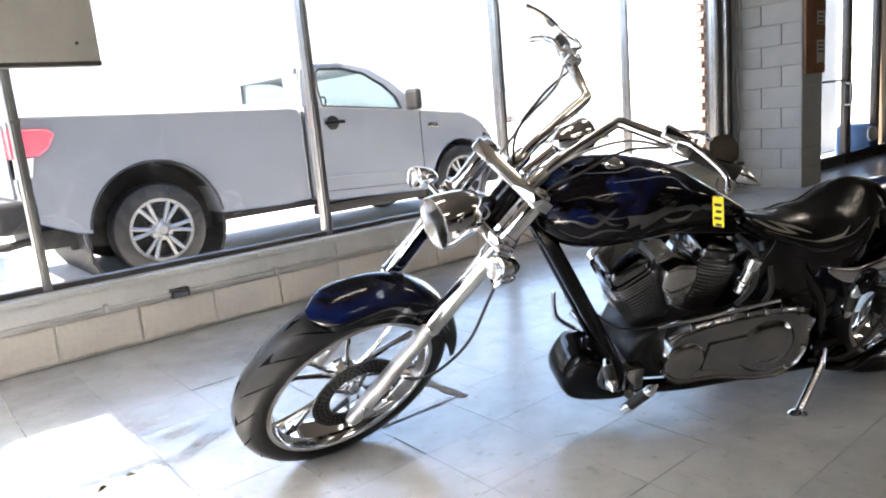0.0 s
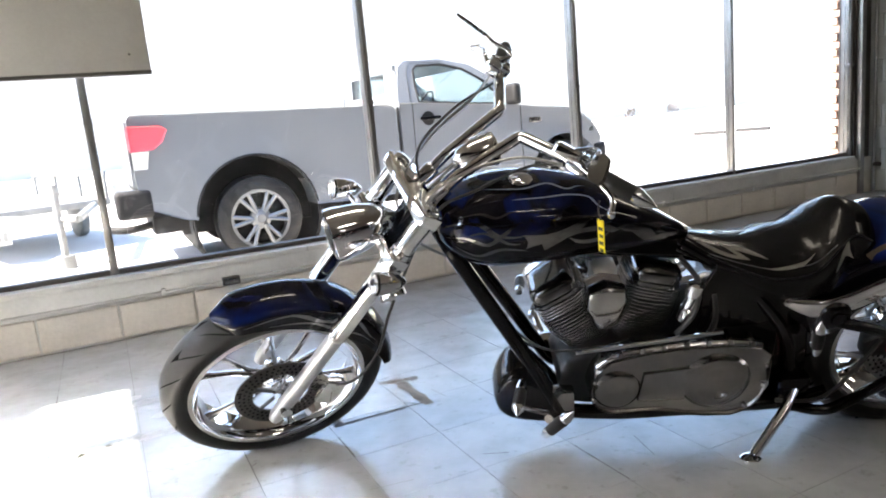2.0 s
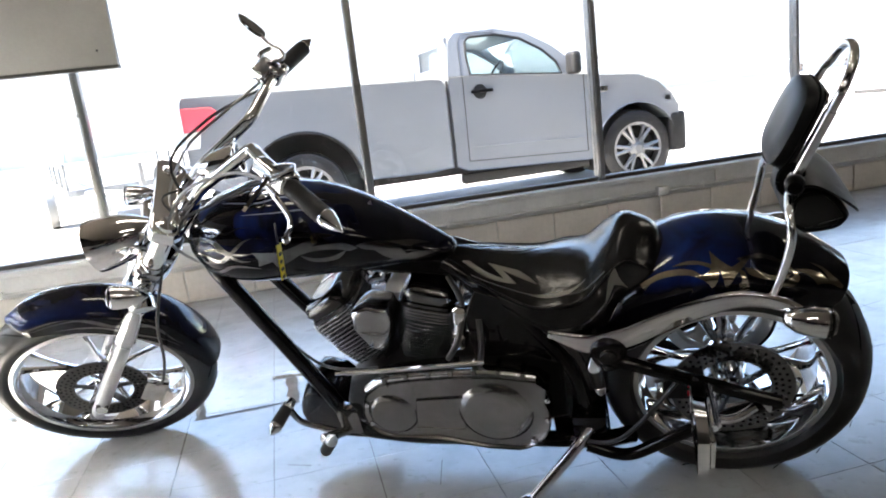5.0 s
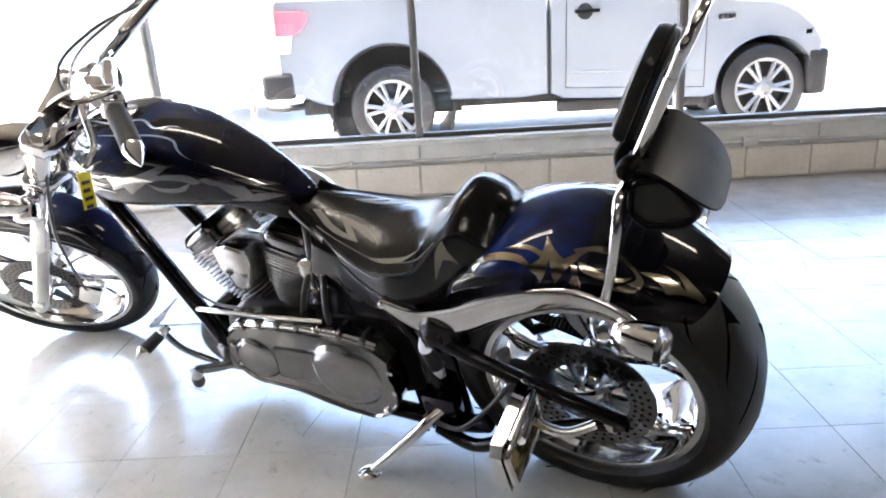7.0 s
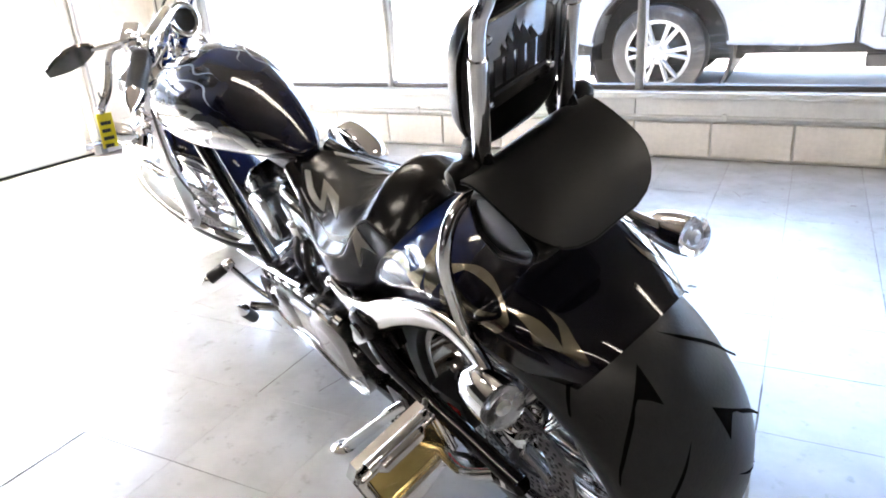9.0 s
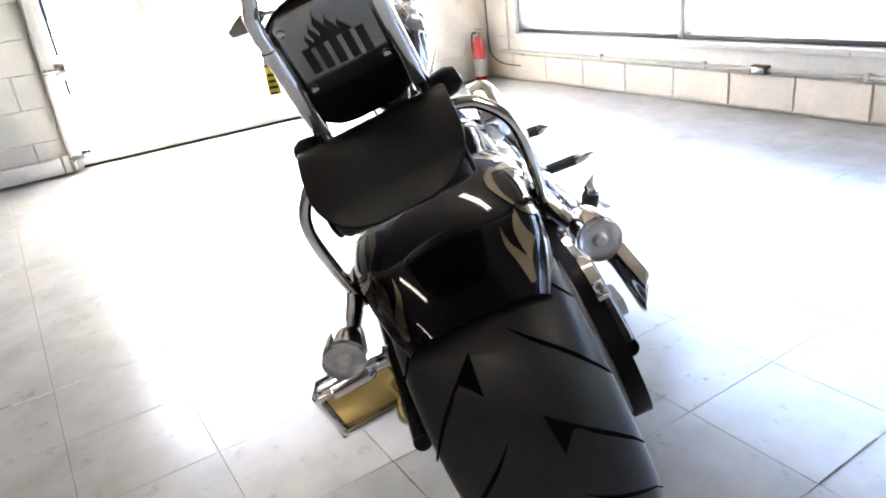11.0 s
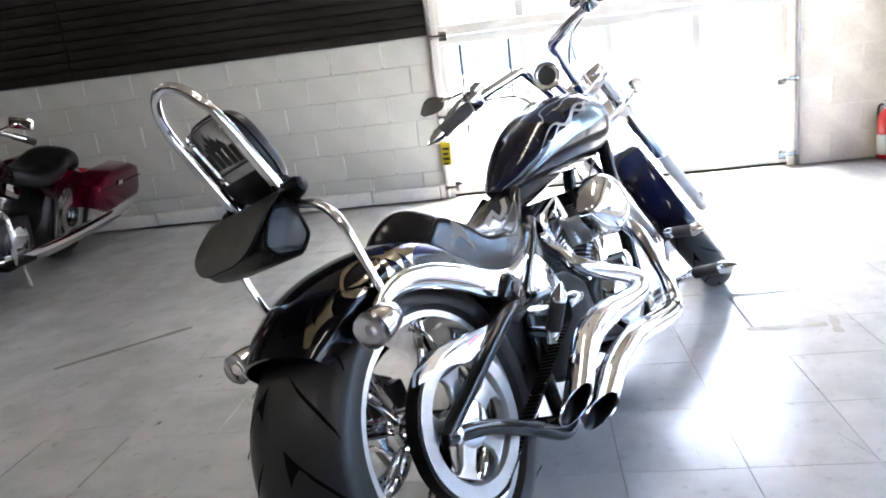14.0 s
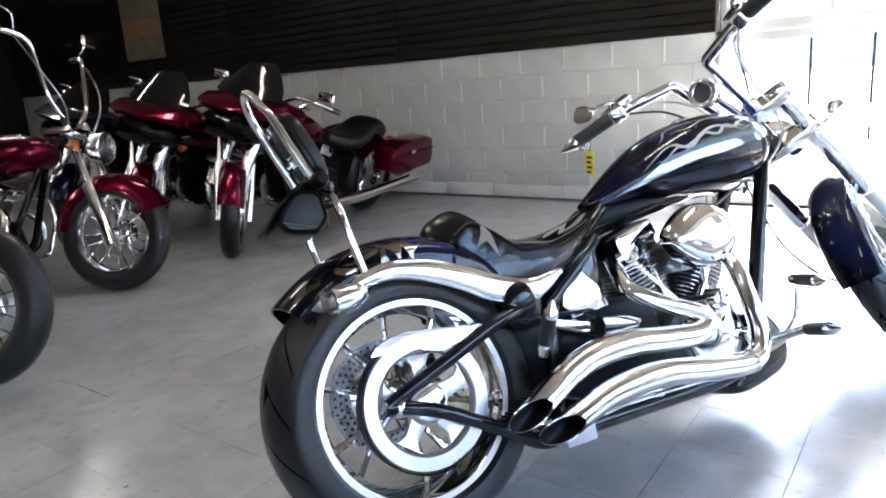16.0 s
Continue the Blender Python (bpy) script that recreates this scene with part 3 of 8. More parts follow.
for x0, x1 in ((-0.75, 1.9), (1.904, 4.6), (4.604, 7.14)):
    part("sill_board", bx(x0, x1, KY - 0.022, NY + 0.06, 0.325, 0.358, 0.006), SILL_PAINT, sill)
conduit = thing("conduit", "painted steel conduit running along the knee wall", "pipe", kind="structure")
bm = B()
tube(bm, [(WX + 0.2, KY - 0.02, 0.222), (7.2, KY - 0.02, 0.235)], 0.011, 10)
part("pipe_run", bm, PIPE_PAINT, conduit)
for x in (0.2, 1.05, 2.0, 2.9, 3.85, 4.8, 5.8):
    part("pipe_clip", bx(x - 0.012, x + 0.012, KY - 0.034, KY + 0.001, 0.208, 0.248, 0.003), PIPE_PAINT, conduit)
ob1 = thing("outlet_box", "small dark outlet box on the conduit", "outlet", m=pose(1.425, KY - 0.022, 0.228))
part("box_body", bx(-0.05, 0.05, -0.024, 0.02, -0.024, 0.024, 0.005), BOX_DARK, ob1)
part("cover_plate", bx(-0.04, 0.04, -0.028, -0.024, -0.018, 0.018, 0.002), CHROME_WORN, ob1)
ob2 = thing("junction_box", "small painted junction box on the conduit", "outlet", m=pose(4.47, KY - 0.022, 0.236))
part("box_body", bx(-0.045, 0.045, -0.026, 0.02, -0.03, 0.03, 0.005), PIPE_PAINT, ob2)
part("cover_plate", bx(-0.03, 0.03, -0.03, -0.026, -0.02, 0.02, 0.002), SILL_PAINT, ob2)

MX = (-0.75, 0.821, 2.436, 4.055, 5.646, 7.147)
MW = (0.05, 0.042, 0.046, 0.05, 0.026, 0.05)
window = thing("window_1", "row of tall clear shop windows in metal frames", "window", kind="structure")
for x, w in zip(MX, MW):
    mu = part("mullion", bx(x - w / 2, x + w / 2, NY - 0.035, NY + 0.045, 0.362, 2.25, 0.005), MULLION, window)
    part("cover_strip", bx(x - w / 2 + 0.009, x + w / 2 - 0.009, NY - 0.046, NY - 0.034, 0.362, 2.25, 0.003), MULLION, mu)
    part("splice_collar", bx(x - w / 2 - 0.003, x + w / 2 + 0.003, NY - 0.05, NY + 0.0, 1.18, 1.2, 0.003), MULLION, mu)
for (x0, w0), (x1, w1) in zip(zip(MX, MW), list(zip(MX, MW))[1:]):
    a, b = x0 + w0 / 2, x1 - w1 / 2
    part("bottom_frame", bx(a, b, NY - 0.03, NY + 0.04, 0.36, 0.388, 0.004), FRAME_DARK, window)
    part("top_frame", bx(a, b, NY - 0.03, NY + 0.04, 2.21, 2.249, 0.004), FRAME_DARK, window)
    gl = part("pane", bx(a + 0.001, b - 0.001, NY + 0.002, NY + 0.008, 0.389, 2.209), WINDOW_GLASS, window, smooth=0)
    gl.visible_shadow = False

# bronze end column and block pier beside the entrance
col = thing("end_column", "dark bronze metal column at the end of the windows", "column", kind="structure")
part("column_face", bx(7.172, 7.40, NY - 0.06, NY + 0.1, 0.0, CZ, 0.006), FRAME_DARK, col)
part("column_fin", bx(7.20, 7.26, NY - 0.11, NY - 0.061, 0.0, CZ, 0.004), MULLION, col)
part("downpipe", cyl(B(), (7.37, NY - 0.13, 0.0), (7.37, NY - 0.13, CZ), 0.016), MULLION, col)
part("pipe_foot", cyl(B(), (7.37, NY - 0.13, 0.26), (7.37, NY - 0.19, 0.26), 0.02), BOX_DARK, col)

PX0, PX1, PY0, PY1 = 7.42, 7.86, 3.28, 4.1
pier = thing("block_pier", "grey painted block pier beside the glazed entrance", "pier", kind="structure")
core("mortar_backing", PX0 + 0.012, PX1 - 0.002, PY0 + 0.012, PY1, -0.05, CZ, MORTAR_GREY, pier)
notice = thing("notice_board", "brown notice board on the block pier", "notice board", m=pose((PX0 + PX1) / 2, PY0 - 0.016, 1.75))
part("board", bx(-0.215, 0.215, -0.014, 0.012, -0.63, 0.6, 0.004), BOARD_BROWN, notice)
for z, h in ((0.3, 0.2), (-0.1, 0.13), (-0.42, 0.22)):
    sh = part("paper_sheet", bx(0.02, 0.19, -0.017, -0.0145, z - h / 2, z + h / 2), PAPER, notice, "pale printed sheet", smooth=0)
    for q in range(3):
        part("text_bar", bx(0.04, 0.16, -0.0185, -0.0172, z + h / 2 - 0.04 - q * 0.04, z + h / 2 - 0.025 - q * 0.04), INK, sh, smooth=0)

# glazed entrance beyond the pier
ENY = 3.74
wall_entry = thing("wall_entry", "plain wall above and beside the glazed entrance", "wall", kind="structure")
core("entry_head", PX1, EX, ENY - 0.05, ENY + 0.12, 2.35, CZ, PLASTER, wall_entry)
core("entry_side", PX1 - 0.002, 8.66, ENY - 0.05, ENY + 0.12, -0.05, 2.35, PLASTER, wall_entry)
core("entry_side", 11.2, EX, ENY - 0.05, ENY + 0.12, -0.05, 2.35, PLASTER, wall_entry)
door = thing("door_1", "glazed entrance door in a dark metal frame", "door", kind="structure")
for x0, x1 in ((8.66, 8.74), (9.62, 9.72), (10.55, 10.63), (11.12, 11.2)):
    part("frame_stile", bx(x0, x1, ENY - 0.04, ENY + 0.05, 0.0, 2.35, 0.005), FRAME_DARK, door)
for x0, x1 in ((8.742, 9.618), (9.722, 10.548), (10.632, 11.118)):
    part("bottom_rail", bx(x0, x1, ENY - 0.03, ENY + 0.04, 0.0, 0.13, 0.005), FRAME_DARK, door)
    part("top_rail", bx(x0, x1, ENY - 0.03, ENY + 0.04, 2.25, 2.348, 0.005), FRAME_DARK, door)
    gl = part("pane", bx(x0, x1, ENY, ENY + 0.006, 0.132, 2.248), WINDOW_GLASS, door, smooth=0)
    gl.visible_shadow = False
bm = B()
cyl(bm, (8.76, ENY - 0.07, 1.02), (9.6, ENY - 0.07, 1.02), 0.014)
part("push_bar", bm, CHROME_WORN, door)
part("lock_case", bx(9.56, 9.615, ENY - 0.08, ENY - 0.031, 1.24, 1.4, 0.006), BOX_DARK, door)
bm = B()
tube(bm, fillet_path([(9.58, ENY - 0.031, 0.98), (9.58, ENY - 0.09, 0.98), (9.58, ENY - 0.09, 0.72), (9.58, ENY - 0.031, 0.72)], 0.03), 0.014)
part("pull_handle", bm, CHROME_WORN, door)

# hanging grey board at the windows
hb = thing("hanging_board", "plain grey board hanging in front of the windows", "sign board", m=pose(0.59, 3.64, 1.41))
part("panel", bx(-0.56, 0.56, -0.012, 0.045, 0.0, 0.66, 0.008), BOARD_GREY, hb)
part("edge_trim", bx(-0.562, 0.562, -0.016, 0.048, -0.006, 0.012, 0.003), BOX_DARK, hb)
for x in (-0.45, 0.45):
    part("hanger_rod", cyl(B(), (x, 0.015, 0.66), (x, 0.015, CZ - 1.41), 0.006), MULLION, hb)
part("screw_head", cyl(B(), (0.47, -0.017, 0.09), (0.47, -0.0125, 0.09), 0.006), CHROME, hb)

# fire extinguisher in the corner
part("cord", tube(B(), smooth_path([(-1.115, KY - 0.012, 1.9), (-1.113, KY - 0.012, 1.0), (-1.108, KY - 0.012, 0.28), (-1.08, KY - 0.012, 0.19), (-1.0, KY - 0.012, 0.135), (-0.88, KY - 0.012, 0.112), (-0.7, KY - 0.012, 0.11)], 6), 0.005, 8), CABLE_BLACK, conduit, "thin dark cord hanging in the corner")
fx = thing("fire_extinguisher", "red fire extinguisher with a pale label in the corner", "fire extinguisher", m=pose(WX + 0.1, KY - 0.15, 0.0))
bm = B()
lathe(bm, (0, 0, 0), (0, 0, 1), [(0, 0.04), (0.01, 0.048), (0.28, 0.048), (0.315, 0.04), (0.335, 0.022), (0.35, 0.018)], 28)
part("cylinder", bm, EXT_RED, fx)
bm = B()
lathe(bm, (0, 0, 0.03), (0, 0, 1), [(0, 0.0486), (0.14, 0.0486)], 28, False)
part("paper_label", bm, PAPER, fx, "pale label round the cylinder")
bm = B()
cyl(bm, (0, 0, 0.35), (0, 0, 0.385), 0.016)
box(bm, (0.02, 0, 0.402), (0.09, 0.014, 0.011), 0.003)
box(bm, (0.025, 0, 0.38), (0.07, 0.014, 0.009), 0.003)
part("valve_lever", bm, CHROME_WORN, fx)
bm = B()
tube(bm, smooth_path([(0.01, 0, 0.37), (-0.045, -0.02, 0.37), (-0.066, -0.02, 0.28), (-0.055, -0.01, 0.14)]), 0.009, 8)
part("hose", bm, CABLE_BLACK, fx)
bm = B()
tube(bm, [(WX + 0.32, KY - 0.012, 0.25), (WX + 0.32, KY - 0.012, CZ)], 0.008, 8)
tube(bm, smooth_path([(WX + 0.32, KY - 0.012, 0.25), (WX + 0.36, KY - 0.014, 0.2), (WX + 0.5, KY - 0.02, 0.2)]), 0.008, 8)
solid("wall_cable", bm, PIPE_PAINT, "thin cable running down the corner wall", "cable", kind="structure")

# marks in the floor: patched tile and strips of bare floor
patch = thing("floor_patch", "narrow strips where floor tile is missing", "floor damage", kind="structure")


def strip(a, b, w, material, parent, h=0.0014):
    a, b = Vector((*a, 0)), Vector((*b, 0))
    d = (b - a).normalized()
    n = Vector((-d.y, d.x, 0)) * w / 2
    bm = B()
    rows = []
    m = 7
    for i in range(m):
        p = a.lerp(b, i / (m - 1))
        j = n * (1 + 0.25 * math.sin(i * 2.1 + a.x * 9))
        rows.append([p - j, p + j])
    vs = [[bm.verts.new((q.x, q.y, h)) for q in r] for r in rows]
    for r0, r1 in zip(vs, vs[1:]):
        bm.faces.new((r0[0], r0[1], r1[1], r1[0]))
    return part("bare_strip", bm, material, parent, smooth=0)


strip((1.456, 2.076), (1.448, 2.36), 0.016, STRIP_DARK, patch)
strip((1.463, 2.077), (1.81, 2.07), 0.012, STRIP_DARK, patch)
strip((1.462, 2.07), (1.454, 2.2), 0.034, BARE_PATCH, patch, 0.0018)
strip((1.806, 2.045), (1.8, 2.318), 0.042, BARE_PATCH, patch, 0.0018)
strip((1.722, 2.362), (1.882, 2.326), 0.03, BARE_PATCH, patch, 0.0021)
fs = thing("floor_strip", "dark strip set into the floor", "floor damage", kind="structure")
strip((1.355, -0.28), (1.74, -0.712), 0.034, STRIP_DARK, fs)
cr = thing("floor_scratches", "thin dark cracks and scuffs in the floor tiles", "floor damage", kind="structure")
rs = random.Random(5)
for q in range(70):
    x, y, a, L = rs.uniform(0.0, 5.2), rs.uniform(-1.6, 3.6), rs.uniform(0, 6.28), rs.uniform(0.02, 0.2)
    strip((x, y), (x + L * math.cos(a), y + L * math.sin(a)), rs.uniform(0.0012, 0.0035), STRIP_DARK if q % 3 else BARE_PATCH, cr, 0.0011)
for q in range(40):
    x, y, w = rs.uniform(0.0, 5.2), rs.uniform(-1.6, 3.6), rs.uniform(0.006, 0.02)
    strip((x, y), (x + w * 1.4, y + rs.uniform(-0.01, 0.01)), w, STRIP_DARK if q % 2 else BARE_PATCH, cr, 0.0012)
# smudges where wet feet and tyres came in
for x, y, r, turn in ((0.78, 2.9, 0.05, 0.3), (0.87, 2.82, 0.06, 0.1), (0.93, 2.63, 0.055, 0.2), (0.72, 2.72, 0.03, 0.4), (0.75, 2.45, 0.04, 0.2), (0.66, 2.42, 0.05, 0.5), (0.57, 2.42, 0.04, 0.1), (0.49, 2.35, 0.035, 0.4), (0.88, 2.44, 0.06, 0.3), (0.98, 2.5, 0.05, 0.1)):
    bm = B()
    rim = [bm.verts.new((x + r * (0.7 + 0.5 * rs.random()) * math.cos(a) * 1.5, y + r * (0.7 + 0.5 * rs.random()) * math.sin(a) * 0.7 + turn * r * math.cos(a), 0.0009)) for a in (2 * math.pi * k / 14 for k in range(14))]
    bm.faces.new(rim)
    part("smudge", bm, SMUDGE, cr, smooth=0)
# worn joints that show darker, at the edges of some tiles
for q in range(46):
    gx, gy = 2.035 + 0.305 * rs.randint(-7, 9), 0.585 + 0.305 * rs.randint(-6, 9)
    L = rs.uniform(0.15, 0.31)
    strip((gx, gy), (gx + L, gy) if q % 2 else (gx, gy + L), rs.uniform(0.003, 0.006), STRIP_DARK if q % 3 else BARE_PATCH, cr, 0.0013)

# ---- fluorescent ceiling fixtures ----
LAMP_W = 0.25
for fi, (lx, ly) in enumerate(((1.6, -1.6), (5.2, -1.6), (8.6, -1.6), (1.6, 1.6), (5.2, 1.6), (1.6, -5.0), (5.2, -5.0))):
    fxo = thing("ceiling_light", "long white fluorescent fixture on the ceiling", "ceiling light", group="ceiling lights", m=pose(lx, ly, CZ))
    part("fixture_body", bx(-0.62, 0.62, -0.09, 0.09, -0.07, 0.0, 0.01), DOOR_WHITE, fxo)
    for s in (-1, 1):
        part("tube", cyl(B(), (-0.6, 0.045 * s, -0.095), (0.6, 0.045 * s, -0.095), 0.013, None, 12), TUBE_GLOW, fxo, "lit fluorescent tube")
    la = bpy.data.lights.new("ceiling_lamp", "AREA")
    la.shape, la.size, la.size_y, la.energy, la.color = "RECTANGLE", 1.2, 0.16, LAMP_W, (1.0, 0.88, 0.72)
    lo = new("ceiling_lamp", la)
    lo.matrix_basis = pose(lx, ly, CZ - 0.12)

# ---- outside: pickup truck ----


def road_wheel(parent, x, y, z, r, w, side):
    """Tyre, alloy rim and hub of a road vehicle; side: the way its face looks along y."""
    wh = part("wheel", ring_lathe(B(), (x, y, z), (0, 1, 0), [(-w / 2, r - 0.13), (-w / 2 - 0.008, r - 0.07), (-w / 2 + 0.02, r - 0.015), (-w / 4, r), (w / 4, r), (w / 2 - 0.02, r - 0.015), (w / 2 + 0.008, r - 0.07), (w / 2, r - 0.13)], 40), RUBBER, parent, "worn black tyre on an alloy wheel")
    f = y + side * w / 2
    bm = ring_lathe(B(), (x, f, z), (0, side, 0), [(-0.01, r - 0.125), (0.004, r - 0.13), (0.0, r - 0.155), (-0.03, r - 0.16), (-0.1, r - 0.15), (-0.1, r - 0.13)], 40)
    part("rim", bm, ALLOY, wh)
    bm = B()
    for i in range(6):
        for da in (-0.17, 0.17):
            a = 2 * math.pi * i / 6 + da
            a2 = 2 * math.pi * i / 6 + da * 0.55
            p0 = Vector((x + 0.07 * math.cos(a2), f - side * 0.012, z + 0.07 * math.sin(a2)))
            p1 = Vector((x + (r - 0.145) * math.cos(a), f - side * 0.01, z + (r - 0.145) * math.sin(a)))
            tube(bm, [p0, p1], 0.024, 6, 0.8)
    part("spokes", bm, ALLOY, wh)
    bm = lathe(B(), (x, f - side * 0.05, z), (0, side, 0), [(0, 0.1), (0.04, 0.095), (0.052, 0.06), (0.062, 0.045), (0.07, 0.04)], 24)
    part("hub_cap", bm, ALLOY, wh)
    bm = lathe(B(), (x, f - side * 0.14, z), (0, side, 0), [(0, r - 0.16), (0.04, r - 0.16)], 32)
    part("brake_disc", bm, TRUCK_DARK, wh)
    return wh


def pickup(px, py, pz):
    """Regular-cab pickup, nose towards +x; near side at local y = 0."""
    t = thing("pickup_truck", "silver grey regular-cab pickup truck parked outside the windows", "truck", m=pose(px, py, pz))
    W = 1.86
    rw, fwx, wz, r = 2.106, 5.563, 0.395, 0.40
    # side outline of bed
    bed = [(1.13, 0.62), (1.1, 0.85), (1.1, 1.37), (1.13, 1.41), (2.3, 1.365), (3.44, 1.33), (3.515, 1.315), (3.55, 1.27), (3.552, 0.46), (3.3, 0.44)]
    bed += [(rw + 0.55 * math.cos(radians(a)), 0.44 + 0.54 * math.sin(radians(a))) for a in range(2, 179, 11)]
    bed += [(1.45, 0.48)]
    part("bed", prism(B(), bed[::-1], (0, 0, 0), (1, 0, 0), (0, 0, 1), -W, 0.014), TRUCK_PAINT, t, "grey cargo bed with a flared wheel arch")
    # flare over the rear arch
    for wx in (rw,):
        bm = B()
        tube(bm, [(wx + 0.555 * math.cos(a), -0.002, 0.44 + 0.545 * math.sin(a)) for a in (radians(q) for q in range(5, 176, 10))], 0.01, 8)
        part("arch_lip", bm, TRUCK_DARK, t)
    cab = [(3.59, 0.46), (3.59, 1.335), (3.83, 1.325), (4.9, 1.232), (5.25, 1.185), (5.6, 1.155), (5.82, 1.06), (5.98, 0.92), (6.06, 0.78), (6.03, 0.66), (6.02, 0.36), (6.0, 0.33)]
    cab += arc(fwx, 0.41, 0.46, -6, 184, 14)
    cab += [(5.02, 0.35), (3.7, 0.41)]
    part("cab_body", prism(B(), cab[::-1], (0, 0, 0), (1, 0, 0), (0, 0, 1), -W, 0.014), TRUCK_PAINT, t, "grey doors, wings and bonnet")
    # door frames round the side windows, roof and windscreen
    hole = [(3.83, 1.33), (3.815, 1.5), (3.82, 1.655), (3.87, 1.695), (4.14, 1.695), (4.38, 1.638), (4.6, 1.508), (4.735, 1.375), (4.78, 1.248)]
    edge = [(3.6, 1.32), (3.62, 1.5), (3.66, 1.69), (3.73, 1.748), (4.14, 1.75), (4.46, 1.68), (4.71, 1.535), (4.88, 1.385), (4.96, 1.225)]

    def lean(z):
        return 0.02 + (z - 1.24) * 0.2
    for near in (True, False):
        bm = B()
        loops = []
        for d in (0.0, 0.05):
            for run in ((hole, edge) if d == 0 else (edge, hole)):
                loops.append([Vector((x, lean(z) + d if near else W - lean(z) - d, z)) for x, z in run])
        rings(bm, [list(col) for col in zip(*loops)])
        part("door_frame", bm, TRUCK_PAINT, t, "grey door frame and rear pillar", 30)
    bm = B()
    across = [0.0, 0.06, 0.25, 0.5, 0.75, 0.94, 1.0]
    top = edge[2:6]
    y0 = lean(1.74)
    rings(bm, [[Vector((x + (0.02 * (1 - (2 * k - 1) ** 4) if x > 4.4 else 0), y0 + (W - 2 * y0) * k, z + 0.05 * (1 - (2 * k - 1) ** 4))) for k in across] + [Vector((x, y0 + 0.01 + (W - 2 * y0 - 0.02) * k, z - 0.03)) for k in across[::-1]] for x, z in top])
    part("roof", bm, TRUCK_PAINT, t, "grey cab roof")
    # back wall of the cab with its window
    for y0, y1, z0, z1 in ((0.1, W - 0.1, 1.33, 1.45), (0.12, 0.42, 1.45, 1.66), (W - 0.42, W - 0.12, 1.45, 1.66), (0.17, W - 0.17, 1.66, 1.72)):
        part("cab_back", bx(3.625, 3.665, y0, y1, z0, z1, 0.006), TRUCK_PAINT, t)
    part("rear_window", bx(3.64, 3.65, 0.42, W - 0.42, 1.45, 1.66), TRUCK_GLASS, t)
    # side windows, windscreen, rear window
    def quad(pts, d=0.012):
        bm = B()
        n = (Vector(pts[1]) - Vector(pts[0])).cross(Vector(pts[2]) - Vector(pts[0])).normalized() * d
        rings(bm, [[Vector(p) - n for p in pts], [Vector(p) + n for p in pts]])
        return bm
    part("windscreen", quad([(4.95, 0.08, 1.235), (4.47, 0.16, 1.672), (4.47, W - 0.16, 1.672), (4.95, W - 0.08, 1.235)], 0.004), TRUCK_GLASS, t)
    for near in (True, False):
        def at(x, z, d=0.0):
            return (x, lean(z) + d if near else W - lean(z) - d, z)
        rim = [at(x, z, 0.004) for x, z in hole]
        part("window_rim", tube(B(), rim + [rim[0]], 0.013, 6), TRUCK_DARK, t)
        part("side_window", quad([at(x, z, 0.02) for x, z in hole], 0.004), TRUCK_GLASS, t, "door window that shows the bright sky behind")
        part("shut_line", tube(B(), [at(3.735, 1.33, -0.001), at(3.745, 1.66, -0.001), at(3.8, 1.722, -0.001), at(4.14, 1.722, -0.001)], 0.004, 6, 0.6), TRUCK_DARK, t)
    # door shut lines
    for x0, z0, x1, z1 in ((3.725, 0.5, 3.735, 1.325), (5.0, 0.44, 5.0, 1.22), (3.725, 0.5, 5.0, 0.44), (3.57, 0.46, 3.57, 1.3)):
        w = 0.019 if x0 == 3.57 else 0.006
        part("shut_line", tube(B(), [(x0, -0.001, z0), (x1, -0.001, z1)], w, 6, 0.6), TRUCK_DARK, t)
    part("body_crease", tube(B(), [(3.75, -0.002, 0.64), (4.98, -0.002, 0.585)], 0.008, 6), TRUCK_PAINT, t)
    part("sill_step", bx(3.65, 5.02, 0.03, 0.16, 0.27, 0.37, 0.02), TRUCK_DARK, t)
    h = part("door_handle", bx(3.8, 4.03, -0.035, -0.012, 1.15, 1.185, 0.012), BLACK_SATIN, t, "black door handle")
    part("handle_recess", lathe(B(), (3.9, 0.004, 1.165), (0, -1, 0), [(0, 0.075), (0.006, 0.07)], 20), TRUCK_DARK, h)
    mi = part("door_mirror", box(B(), (4.86, -0.1, 1.335), (0.1, 0.2, 0.22), 0.045, seg=3), TRUCK_DARK, t, "black door mirror")
    part("mirror_arm", cyl(B(), (4.87, 0.03, 1.255), (4.86, -0.06, 1.27), 0.025), TRUCK_DARK, mi)
    part("wing_badge", bx(5.1, 5.26, -0.008, 0.002, 1.02, 1.075, 0.004), CHROME_WORN, t, "small bright badge on the wing")
    for q in range(3):
        part("badge_bar", bx(5.12 + q * 0.045, 5.145 + q * 0.045, -0.0105, -0.0085, 1.03, 1.065), INK, t, smooth=0)
    # tail lamp
    tl = [(1.095, 1.105), (1.095, 1.32), (1.36, 1.31), (1.41, 1.27), (1.36, 1.17), (1.28, 1.11)]
    tlp = part("tail_lamp", prism(B(), tl[::-1], (0, -0.012, 0), (1, 0, 0), (0, 0, 1), -0.2, 0.015), TAIL_RED, t, "red wraparound tail lamp")
    part("clear_lens", prism(B(), [(1.1, 0.95), (1.1, 1.1), (1.24, 1.1), (1.21, 0.95)][::-1], (0, -0.01, 0), (1, 0, 0), (0, 0, 1), -0.16, 0.012), PAPER, tlp)
    part("tailgate", bx(1.075, 1.1, 0.12, W - 0.12, 0.8, 1.37, 0.01), TRUCK_PAINT, t)
